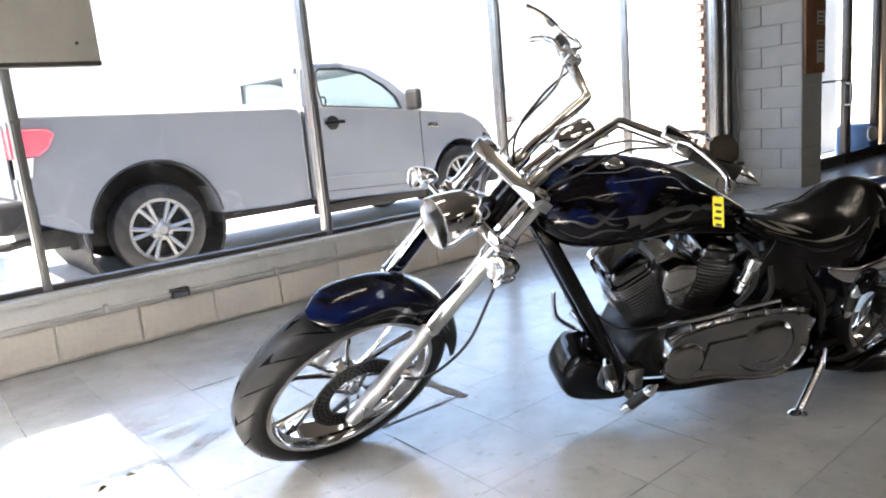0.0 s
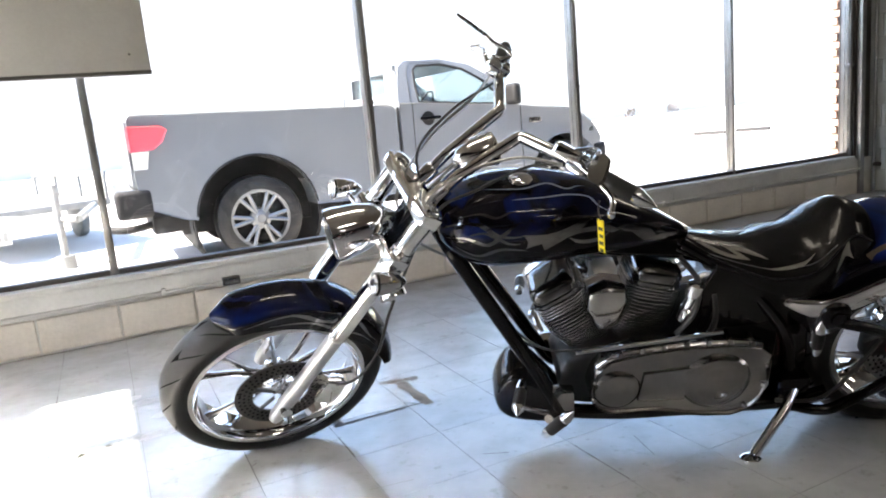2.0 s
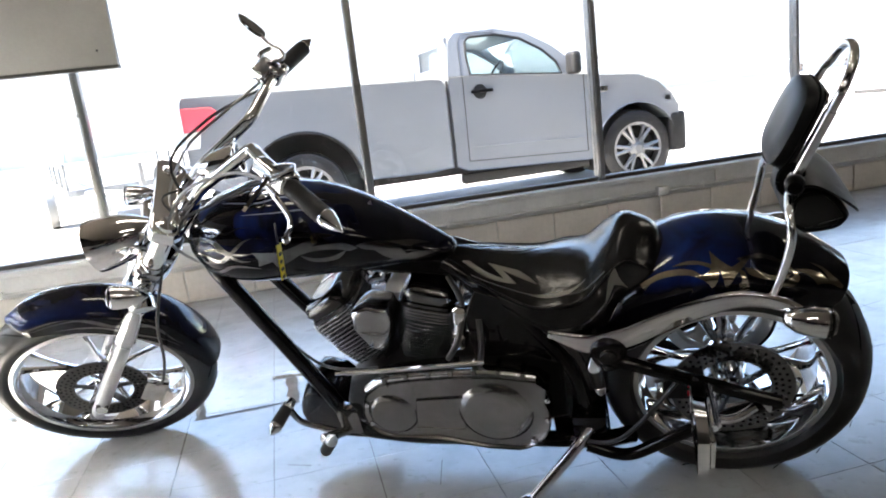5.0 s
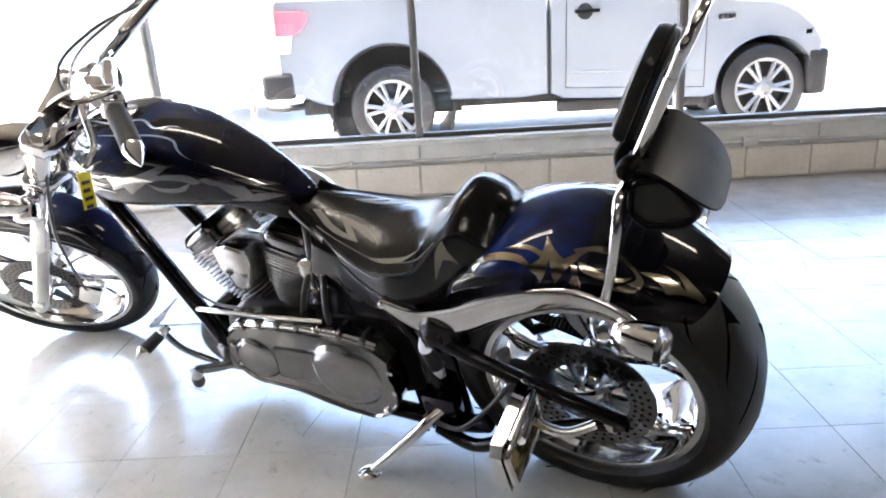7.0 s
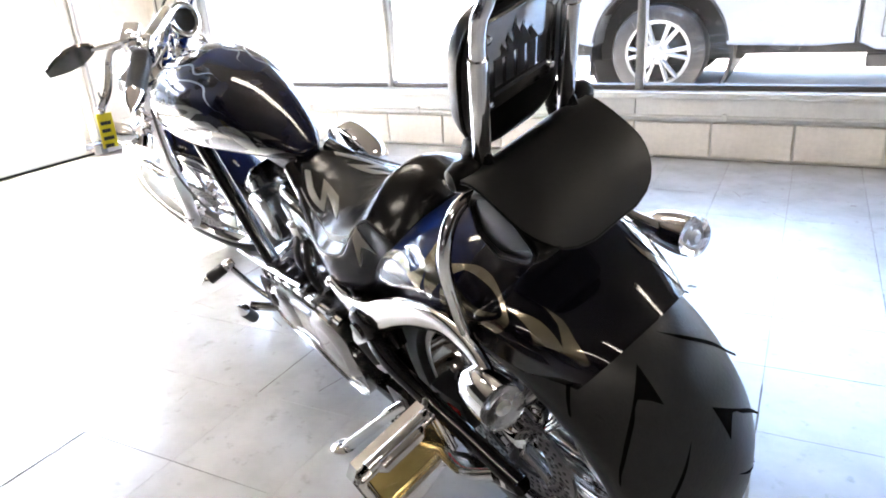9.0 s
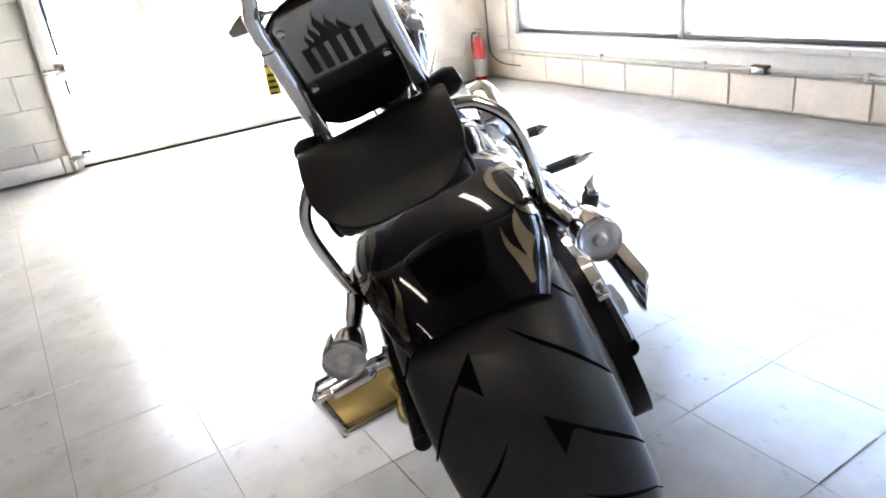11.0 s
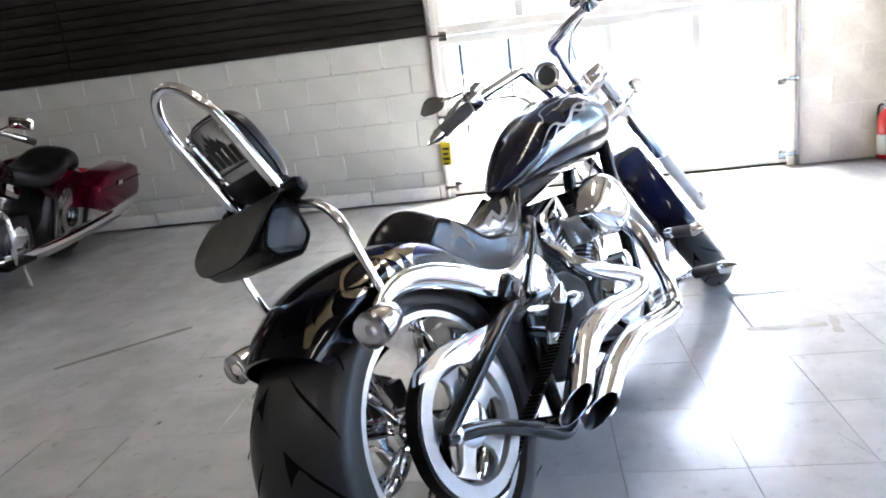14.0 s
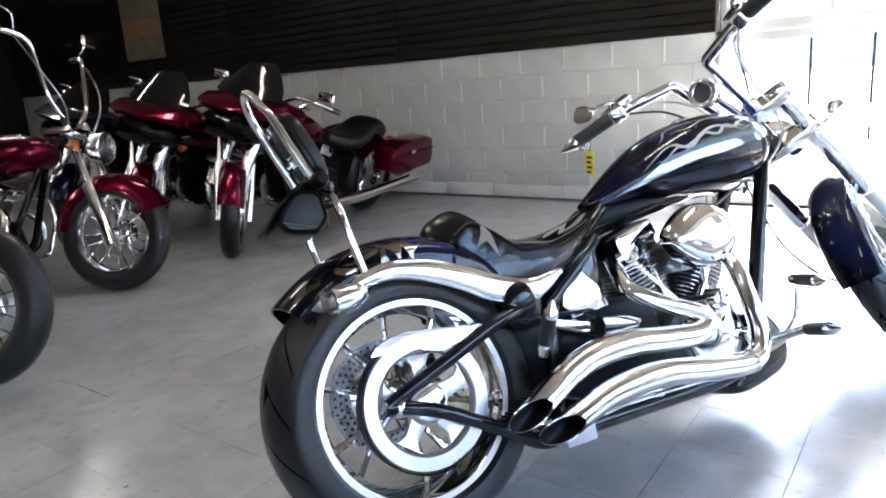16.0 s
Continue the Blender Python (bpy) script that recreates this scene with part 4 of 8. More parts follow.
    bmp = part("rear_bumper", box(B(), (1.04, W / 2, 0.66), (0.24, W - 0.04, 0.24), 0.05, seg=3), CHROME_WORN, t, "dull chrome rear bumper")
    part("bumper_end", box(B(), (1.06, 0.05, 0.66), (0.3, 0.14, 0.25), 0.05, seg=3), TRUCK_DARK, bmp)
    part("tow_bar", tube(B(), smooth_path([(1.3, 0.5, 0.44), (1.0, 0.5, 0.4), (0.8, 0.6, 0.42)]), 0.035, 10), TRUCK_DARK, t)
    part("front_bumper", box(B(), (6.04, W / 2, 0.52), (0.2, W + 0.03, 0.42), 0.06, seg=3), TRUCK_DARK, t, "dark front bumper")
    part("head_lamp", box(B(), (5.93, 0.1, 0.88), (0.16, 0.2, 0.14), 0.05, seg=3), PAPER, t, "clear head lamp")
    part("mud_flap", bx(1.52, 1.54, 0.02, 0.26, 0.2, 0.52, 0.004), TRUCK_DARK, t)
    part("mud_flap", bx(5.05, 5.07, 0.02, 0.26, 0.22, 0.5, 0.004), TRUCK_DARK, t)
    for wx in (rw, fwx):
        lin = ring_lathe(B(), (wx, W / 2, wz), (0, 1, 0), [(-W / 2 + 0.08, 0.6), (W / 2 - 0.08, 0.6), (W / 2 - 0.08, 0.57), (-W / 2 + 0.08, 0.57)], 36)
        part("arch_liner", lin, TRUCK_DARK, t) if wx == rw else None
    part("wheel_well", bx(rw - 0.66, rw + 0.66, 0.36, W - 0.36, 0.3, 1.12, 0.02), TRUCK_DARK, t)
    part("wheel_well", bx(fwx - 0.5, fwx + 0.5, 0.36, W - 0.36, 0.3, 0.88, 0.02), TRUCK_DARK, t)
    part("chassis", bx(1.2, 5.9, 0.35, W - 0.35, 0.34, 0.5, 0.02), TRUCK_DARK, t)
    for wx in (rw, fwx):
        road_wheel(t, wx, 0.13, wz, r, 0.25, -1)
        road_wheel(t, wx, W - 0.13, wz, r, 0.25, 1)
    bm = B()
    d, u, w = basis((-0.8, 0, 0.5))
    c = Vector((4.5, 1.35, 1.33))
    tube(bm, [c + (u * math.cos(a) + w * math.sin(a)) * 0.18 for a in (radians(q) for q in range(0, 361, 15))], 0.014, 8)
    part("steering_wheel", bm, TRUCK_DARK, t)
    return t


pickup(0, 6.28, GZ)

# utility trailer behind the truck
tr = thing("utility_trailer", "low open steel utility trailer parked behind the truck", "trailer", m=pose(-0.37, 10.34, GZ, 0, 0, -71))
part("deck", bx(-1.3, 1.6, -0.8, 0.8, 0.5, 0.58, 0.01), TRAILER_STEEL, tr)
for y in (-0.78, 0.78):
    part("side_rail", bx(-1.3, 1.6, y - 0.02, y + 0.02, 0.85, 0.9, 0.005), TRAILER_STEEL, tr)
    for x in (-1.25, -0.3, 0.65, 1.55):
        part("upright", bx(x - 0.02, x + 0.02, y - 0.018, y + 0.018, 0.58, 0.85, 0.004), TRAILER_STEEL, tr)
    part("wheel", lathe(B(), (-0.1, y * 1.1, 0.3), (0, 1 if y > 0 else -1, 0), [(0, 0.24), (0.02, 0.3), (0.12, 0.3), (0.14, 0.24), (0.12, 0.14), (0.13, 0.0)], 28), TRAILER_STEEL, tr)
bm = B()
tube(bm, [(1.6, -0.6, 0.52), (2.9, 0, 0.5)], 0.04, 8)
tube(bm, [(1.6, 0.6, 0.52), (2.9, 0, 0.5)], 0.04, 8)
part("draw_bar", bm, TRAILER_STEEL, tr)
bm = B()
cyl(bm, (2.7, -0.12, 0.12), (2.7, -0.12, 0.85), 0.035)
cyl(bm, (2.7, -0.12, 0.0), (2.7, -0.12, 0.13), 0.09)
part("jack", bm, TRAILER_STEEL, tr)
pl = part("plate", bx(1.61, 1.625, -0.62, -0.32, 0.22, 0.4, 0.003), PAPER, tr, "white number plate")
for q in range(4):
    part("plate_bar", bx(1.626, 1.629, -0.59 + q * 0.065, -0.55 + q * 0.065, 0.26, 0.36), BOARD_GREY, pl, smooth=0)


def shrub(x, y, label):
    """A small dry shrub: short stems and a loose crown of narrow leaves."""
    c = thing("shrub", label, "shrub", group="shrubs across the lot", m=pose(x, y, GZ) @ Matrix.Scale(0.62, 4))
    rq = random.Random(int(x))
    bm = B()
    for q in range(4):
        a = q * 1.6
        tube(bm, [(0, 0, -0.02), (0.1 * math.cos(a), 0.1 * math.sin(a), 0.3), (0.3 * math.cos(a), 0.3 * math.sin(a), 0.8)], [0.03, 0.02, 0.01], 6)
    part("stems", bm, DRY_LEAF, c)
    bm = B()
    for q in range(160):
        p = Vector((rq.gauss(0, 0.3), rq.gauss(0, 0.3), 0.85 + rq.gauss(0, 0.24)))
        d = Vector((rq.uniform(-1, 1), rq.uniform(-1, 1), rq.uniform(-0.3, 1))).normalized()
        _, u, w = basis(d)
        bm.faces.new([bm.verts.new(p + k) for k in (-d * 0.12, u * 0.05, d * 0.12, -u * 0.05)])
    part("crown", bm, DRY_LEAF, c, "loose brown leaves", 0)
    return c


shrub(27.4, 30.3, "dry brown shrub across the parking lot")
shrub(32.2, 32.1, "dry brown shrub across the parking lot")


def parking_stop(x, y, rz):
    c = thing("parking_stop", "dark low parking stop on the pale lot", "kerb", group="parking stops in the lot", m=pose(x, y, GZ, 0, 0, rz))
    part("bar", prism(B(), [(-0.09, 0), (-0.06, 0.1), (0.06, 0.1), (0.09, 0)], (0, 0, 0), (0, 1, 0), (0, 0, 1), 0.9, 0.01), TRUCK_DARK, c)
    return c


parking_stop(16.4, 14.95, -66)
parking_stop(17.35, 14.3, -57)

# pale buildings: the street one enlarged, the lot one unseen, to block low sky light


def far_building(m, label):
    bl = thing("far_building", label, "building", group="buildings round the lot", m=m)
    part("wall", bx(-55, 55, 0, 9, 0, 13.2), FAR_WALL, bl, smooth=0)
    part("roof", bx(-55.4, 55.4, -0.4, 9.4, 13.2, 13.7, 0.05), SILL_PAINT, bl)
    for q in range(12):
        for z in (1.0, 5.2, 9.4):
            wd = part("window", bx(-50 + q * 8.8, -47 + q * 8.8, -0.06, 0.02, z, z + 1.8), FAR_PANE, bl, smooth=0)
            part("sill", bx(-50.1 + q * 8.8, -46.9 + q * 8.8, -0.12, 0.0, z - 0.1, z), SILL_PAINT, wd, smooth=0)
    part("door", bx(-7.6, -5.6, -0.08, 0.02, 0, 2.4), DOOR_WHITE, bl, smooth=0)
    return bl


far_building(pose(-4, 42, GZ), "pale building across the street, enlarged to block low sky")
far_building(pose(-52, 0, GZ, 0, 0, 90), "unseen pale building added across the lot to block low sky")

# blue container outside the entrance
bb = thing("blue_barrel", "blue plastic barrel with a white disc outside the entrance", "barrel", m=pose(10.55, 3.95, GZ))
part("barrel_body", lathe(B(), (0, 0, 0), (0, 0, 1), [(0, 0.2), (0.02, 0.23), (0.25, 0.24), (0.5, 0.23), (0.53, 0.2)], 28), BLUE_PLASTIC, bb)
part("disc", lathe(B(), (-0.08, -0.225, 0.4), (-0.3, -1, 0), [(0, 0.1), (0.02, 0.095)], 24), PAPER, bb)

# ---- the chopper ----
# bike frame: x ahead, y to its left, z up in the plane of the bike, which leans on its stand
BIKE = Matrix.Translation((3.08, 1.086, 0)) @ Matrix.Rotation(radians(152.403), 4, "Z") @ Matrix.Rotation(radians(-19.209), 4, "X")
bike = thing("motorcycle", "black and blue chopper motorcycle with grey flames on its side stand", "motorcycle", m=BIKE)
RX, RZ, RR = 0.10, 0.336, 0.332          # rear axle, tyre radius
RAKE, STEER = radians(40), radians(26)
S_A = Vector((-math.sin(RAKE), 0, math.cos(RAKE)))
S_N = Vector((math.cos(RAKE), 0, math.sin(RAKE)))
S_F = S_N * math.cos(STEER) + Vector((0, 1, 0)) * math.sin(STEER)
S_L = Vector((0, 1, 0)) * math.cos(STEER) - S_N * math.sin(STEER)
S_O = Vector((1.485, 0, 0.903))


def S(p, q, w):
    """A point of the steered front end: ahead, left, up along the steering axis."""
    return S_O + S_F * p + S_L * q + S_A * w


def add_part(name, bm, material, parent=None, label="", smooth=40):
    return part(name, bm, material, parent or bike, label, smooth)


# -- wheels --
def tyre_profile(r, hw, rim):
    p = [(-hw * 0.80, rim - 0.004), (-hw * 0.97, rim + 0.012), (-hw, rim + (r - rim) * 0.34), (-hw * 0.97, rim + (r - rim) * 0.5), (-hw * 0.91, rim + (r - rim) * 0.62)]
    for k in range(-5, 6):
        t = k / 5 * 0.84
        p.append((hw * t, r - (r - rim) * 0.3 * (abs(t) / 0.84) ** 2.4))
    p += [(hw * 0.91, rim + (r - rim) * 0.62), (hw * 0.97, rim + (r - rim) * 0.5), (hw, rim + (r - rim) * 0.34), (hw * 0.97, rim + 0.012), (hw * 0.80, rim - 0.004)]
    return p


def tread(bm, c, ax, f, up, r, hw, rim, count, slant, sides=(-1, 1)):
    """Swept grooves from the middle of the tread to its shoulders, every second one notched."""
    def surf(u, v):
        t = v
        rr = r - (r - rim) * 0.3 * (min(1.1, abs(t) / 0.84)) ** 2.4
        return c + ax * (hw * t) + (f * math.cos(u) + up * math.sin(u)) * rr
    step = 2 * math.pi / count
    curve = ((0, 0.2), (0.18, 0.38), (0.36, 0.56), (0.58, 0.76), (0.93, 0.98), (0.98, 0.98), (0.66, 0.76), (0.43, 0.56))
    for i in range(count):
        for s in sides:
            u0 = step * (i + (0.1 if s > 0 else 0))
            notch = ((0.28, 0.42), (0.5, 0.24)) if (i + (s > 0)) % 2 else ((0.25, 0.39),)
            decal(bm, surf, [(u0 + slant * step * a, b * s) for a, b in curve + notch], -0.0009)
    return bm


def custom_wheel(name, label, c, ax, f, up, r, hw, rim, groove_count, slant):
    """Wide tyre on a polished ten-spoke rim."""
    c = Vector(c)
    wh = add_part(name, ring_lathe(B(), c, ax, tyre_profile(r, hw, rim), 72), RUBBER, None, label)
    bm = B()
    tread(bm, c, ax, f, up, r, hw, rim, groove_count, slant)
    add_part("tread_pattern", bm, RUBBER_GROOVE, wh)
    lip = rim + 0.002
    k = hw * 0.84
    prof = [(-k, lip), (-k - 0.004, lip - 0.004), (-k - 0.003, lip - 0.014), (-k * 0.8, lip - 0.018), (-k * 0.55, lip - 0.03), (k * 0.55, lip - 0.03), (k * 0.8, lip - 0.018), (k + 0.003, lip - 0.014), (k + 0.004, lip - 0.004), (k, lip)]
    add_part("rim", ring_lathe(B(), c, ax, prof, 72), CHROME, wh, "polished chrome rim")
    bm = B()
    for s in (-1, 1):
        ring_lathe(bm, c + ax * (s * (k + 0.002)), ax, [(-0.002, lip + 0.001), (0.002, lip), (0.003, lip - 0.011), (-0.002, lip - 0.013)], 72)
    add_part("rim_lip", bm, ALU, wh, "bright rim edge")
    for i in range(5):
        bm = B()
        for s in (-1, 1):
            a0 = 2 * math.pi * i / 5 + s * 0.16
            a1 = 2 * math.pi * i / 5 + s * 0.27
            d0, d1 = f * math.cos(a0) + up * math.sin(a0), f * math.cos(a1) + up * math.sin(a1)
            p0, p1 = c + d0 * 0.035 + ax * (s * hw * 0.1), c + d1 * (lip - 0.026) + ax * (s * hw * 0.25)
            mid = (p0 + p1) / 2 + ax * (s * hw * 0.12)
            tube(bm, smooth_path([p0, mid, p1], 5), [0.014, 0.013, 0.012, 0.011, 0.0105, 0.01, 0.01, 0.0105, 0.012, 0.014, 0.017], 8, 0.75)
        add_part("spoke", bm, CHROME, wh, "twin polished spoke")
    h = hw * 0.95
    add_part("hub", lathe(B(), c - ax * h, ax, [(0, 0.02), (0.01, 0.032), (h * 0.4, 0.034), (h * 0.7, 0.05), (h * 1.3, 0.05), (h * 1.6, 0.034), (2 * h - 0.01, 0.032), (2 * h, 0.02)], 28), CHROME, wh)
    return wh


def rotor(parent, c, ax, f, up, r, material, label):
    bm = ring_lathe(B(), c, ax, [(-0.003, r), (0.003, r), (0.003, r * 0.62), (-0.003, r * 0.62)], 48)
    d = add_part("brake_disc", bm, material, parent, label)
    bm = B()
    for i in range(40):
        a = 2 * math.pi * i / 40
        for k, rr in enumerate((0.7, 0.8, 0.9)):
            q = c + (f * math.cos(a + k * 0.06) + up * math.sin(a + k * 0.06)) * r * rr
            lathe(bm, q - ax * 0.0036, ax, [(0, 0.0042), (0.0072, 0.0042)], 6)
    tagged(add_part("hole_pattern", bm, BLACK_SATIN, d), kind="stuff")
    bm = B()
    for i in range(5):
        a = 2 * math.pi * i / 5
        dr = f * math.cos(a) + up * math.sin(a)
        tube(bm, [c + dr * 0.03, c + dr * r * 0.66], 0.012, 6, 0.3)
    add_part("disc_carrier", bm, material, d)
    return d


YA, XA, ZA = Vector((0, 1, 0)), Vector((1, 0, 0)), Vector((0, 0, 1))
rear_c = Vector((RX, 0, RZ))
rw_ob = custom_wheel("rear_wheel", "wide black rear tyre on a polished rim", rear_c, YA, XA, ZA, RR, 0.138, 0.232, 16, 1.0)
rotor(rw_ob, rear_c + YA * 0.125, YA, XA, ZA, 0.145, DISC_STEEL, "drilled steel brake disc")
FC = S(0.04, 0, -0.79)
fw_ob = custom_wheel("front_wheel", "narrow black front tyre on a polished rim", FC, S_L, S_F, S_A, 0.349, 0.062, 0.272, 18, 1.0)
rotor(fw_ob, FC + S_L * 0.068, S_L, S_F, S_A, 0.142, DISC_DARK, "dark drilled brake disc")
# calipers
add_part("front_caliper", box(B(), S(-0.105, 0.075, -0.74), (0.075, 0.05, 0.1), 0.015, m=Matrix((S_F, S_L, S_A)).transposed().to_4x4()), CHROME, None, "chrome brake caliper")
cal = add_part("rear_caliper", box(B(), (0.215, 0.14, 0.37), (0.1, 0.05, 0.075), 0.014), DARK_METAL, None, "dark caliper with red pads")
add_part("brake_pad", box(B(), (0.19, 0.168, 0.385), (0.035, 0.006, 0.014), 0.003), RED_PLASTIC, cal)
add_part("brake_pad", box(B(), (0.19, 0.168, 0.36), (0.035, 0.006, 0.014), 0.003), RED_PLASTIC, cal)

# pulley and belt on the right side
pc = rear_c - YA * 0.168
pul = add_part("belt_pulley", ring_lathe(B(), pc, YA, [(-0.016, 0.147), (0.016, 0.147), (0.016, 0.118), (0.008, 0.112), (-0.008, 0.112), (-0.016, 0.118)], 56), ALU, None, "bright belt pulley with open spokes")
for i in range(5):
    a = 2 * math.pi * i / 5 + 0.3
    web = []
    for rr, da in ((0.044, 0.5), (0.062, 0.3), (0.085, 0.2), (0.104, 0.26), (0.116, 0.42)):
        web.append((rr * math.cos(a + da), rr * math.sin(a + da)))
    for rr, da in ((0.116, -0.42), (0.104, -0.26), (0.085, -0.2), (0.062, -0.3), (0.044, -0.5)):
        web.append((rr * math.cos(a + da), rr * math.sin(a + da)))
    add_part("pulley_spoke", prism(B(), web, pc + YA * 0.006, XA, ZA, 0.014, 0.003), ALU, pul, "broad flat pulley spoke")
add_part("axle_cover", lathe(B(), pc + YA * 0.01, -YA, [(0, 0.052), (0.022, 0.05), (0.034, 0.036), (0.036, 0.0)], 28), CHROME, pul, "oval chrome axle cover")
fc2 = Vector((0.56, -0.168, 0.40))
loop = [pc + (XA * math.cos(radians(a)) + ZA * math.sin(radians(a))) * 0.151 for a in range(100, 282, 7)]
loop += [fc2 + (XA * math.cos(radians(a)) + ZA * math.sin(radians(a))) * 0.045 for a in range(-82, 100, 15)]
bm = B()
lo = []
n = len(loop)
for i, q in enumerate(loop):
    t = (loop[(i + 1) % n] - loop[i - 1]).normalized()
    o = Vector((t.z, 0, -t.x))
    if (q - (pc + fc2) / 2).dot(o) < 0:
        o = -o
    lo.append([q - YA * 0.016, q + YA * 0.016, q + YA * 0.016 + o * 0.005, q - YA * 0.016 + o * 0.005])
rings(bm, lo, False, True)
belt = add_part("drive_belt", bm, BLACK_SATIN, None, "black toothed drive belt")
bm = B()
for i in range(90):
    for a0, b0 in ((pc + ZA * 0.147 + XA * 0.02, fc2 + ZA * 0.041), (pc - ZA * 0.147 + XA * 0.02, fc2 - ZA * 0.041)):
        if i < 40:
            q = a0.lerp(b0, i / 40)
            box(bm, q, (0.005, 0.032, 0.005))
tagged(add_part("belt_teeth", bm, BLACK_SATIN, belt, smooth=0), kind="stuff")
bm = B()
prism(bm, [(-0.01, 0.462), (0.004, 0.48), (0.04, 0.494), (0.08, 0.5), (0.28, 0.476), (0.267, 0.458), (0.2, 0.446), (0.15, 0.44), (0.1, 0.455), (0.04, 0.462)][::-1], (0, -0.19, 0), (1, 0, 0), (0, 0, 1), -0.012, 0.003)
add_part("belt_guard", bm, CHROME, None, "polished belt guard")

# -- frame --
def ftube(name, pts, r, material=BLACK_PAINT, label="", rad=0.06, seg=14):
    return add_part(name, tube(B(), fillet_path(pts, rad), r, seg), material, None, label)


for s in (-1, 1):
    ftube("down_tube", [(1.455, 0.03 * s, 0.80), (1.42, 0.07 * s, 0.745), (1.2, 0.105 * s, 0.32), (1.13, 0.12 * s, 0.175), (0.95, 0.13 * s, 0.16), (0.42, 0.14 * s, 0.165), (0.34, 0.15 * s, 0.2)], 0.023, BLACK_PAINT, "black frame tube")
    ftube("seat_tube", [(0.78, 0.05 * s, 0.7), (0.62, 0.1 * s, 0.6), (0.48, 0.13 * s, 0.42), (0.44, 0.14 * s, 0.18)], 0.018, BLACK_PAINT)
    y = 0.2 * s
    # triangulated swing arm
    ftube("swing_arm_strut", [(0.42, y * 0.85, 0.49), (0.31, y, 0.475), (0.005, y * 0.95, 0.352)], 0.0165, BLACK_PAINT, "black swing arm strut")
    ftube("swing_arm_rail", [(0.0, y * 0.95, 0.352), (0.11, y * 0.97, 0.32), (0.24, y, 0.245), (0.36, y, 0.165), (0.46, y * 0.9, 0.185)], 0.0165, BLACK_PAINT, "black swing arm rail", 0.05)
    add_part("axle_nut", lathe(B(), (0.03, y * 0.95, 0.345), (0, s, 0), [(-0.02, 0.02), (0.01, 0.02), (0.014, 0.014), (0.02, 0.0)], 6), CHROME, None)
ftube("rear_strut", [(0.69, -0.115, 0.62), (0.638, -0.13, 0.582), (0.47, -0.155, 0.474)], 0.016, BLACK_PAINT, "black frame strut")
ftube("backbone", [(1.45, 0, 0.83), (1.2, 0, 0.72), (0.8, 0, 0.66), (0.55, 0, 0.6)], 0.03)
# added block that keeps the gap below the tank dark
add_part("tank_gap_filler", prism(B(), [(0.74, 0.645), (0.72, 0.69), (0.9, 0.715), (1.3, 0.73), (1.4, 0.76), (1.4, 0.73), (1.3, 0.7), (1.0, 0.682)], (0, 0.04, 0), (1, 0, 0), (0, 0, 1), 0.08, 0.01), BLACK_SATIN, None, "black filler between tank and engine")
add_part("head_tube", cyl(B(), S(0, 0, -0.15), S(0, 0, -0.005), 0.036, None, 24), BLACK_PAINT, None, "black steering head")
bm = B()
prism(bm, [(0.34, 0.45), (0.36, 0.53), (0.42, 0.55), (0.46, 0.5), (0.44, 0.44), (0.39, 0.43)], (0, 0.18, 0), (1, 0, 0), (0, 0, 1), 0.36, 0.02)
add_part("suspension_pivot", bm, BLACK_PAINT)
for s in (-1, 1):
    add_part("pivot_boss", lathe(B(), (0.385, 0.165 * s, 0.508), (0, s, 0), [(0, 0.045), (0.02, 0.044), (0.03, 0.036), (0.034, 0.02), (0.04, 0.018), (0.042, 0.0)], 24), BLACK_PAINT, None, "round black pivot boss")
add_part("side_cover", prism(B(), [(0.37, 0.26), (0.36, 0.44), (0.47, 0.45), (0.6, 0.44), (0.7, 0.36), (0.66, 0.3), (0.5, 0.24)], (0, -0.095, 0), (1, 0, 0), (0, 0, 1), 0.03, 0.012), BLACK_SATIN, None, "black cover behind the belt")
# chin spoiler ahead of the lower frame
side = smooth_path([(1.2, 0, 0.28), (1.275, 0, 0.3), (1.322, 0, 0.24), (1.335, 0, 0.175), (1.3, 0, 0.12), (1.2, 0, 0.092), (1.1, 0, 0.085), (1.08, 0, 0.12), (1.14, 0, 0.2)], 4)
mid = Vector((1.22, 0, 0.18))
bm = rings(B(), [[mid + (q - mid) * k + YA * y for q in side] for y, k in ((-0.088, 0.7), (-0.084, 0.84), (-0.07, 0.95), (-0.04, 1.0), (0.04, 1.0), (0.07, 0.95), (0.084, 0.84), (0.088, 0.7))])
add_part("chin_spoiler", bm, BLACK_PAINT, None, "dark lacquered spoiler below the frame tubes")

# -- fuel tank --
TANK = ((0.755, 0.706, 0.728, 0.022), (0.80, 0.7, 0.757, 0.05), (0.88, 0.698, 0.81, 0.083), (0.98, 0.694, 0.868, 0.113), (1.08, 0.69, 0.908, 0.138), (1.2, 0.687, 0.93, 0.156), (1.29, 0.688, 0.932, 0.16), (1.36, 0.702, 0.92, 0.15), (1.42, 0.738, 0.895, 0.12), (1.455, 0.775, 0.865, 0.075), (1.468, 0.805, 0.835, 0.02))


def tank_surf(u, v):
    """u along the bike 0..1 from tail to nose, v round the section: 0 top, positive left."""
    x = 0.755 + 0.713 * min(1, max(0, u))
    zb, zt, hw = lerp_rows(TANK, x)
    a = v * math.pi
    h = (zt - zb) / 2
    sy, cz = math.sin(a), math.cos(a)
    e = 0.84 if cz > 0 else 0.82
    y = math.copysign(abs(sy) ** e, sy) * hw
    zc = zb + h * 1.0
    z = zc + math.copysign(abs(cz) ** 0.95, cz) * h
    return Vector((x, y, z))


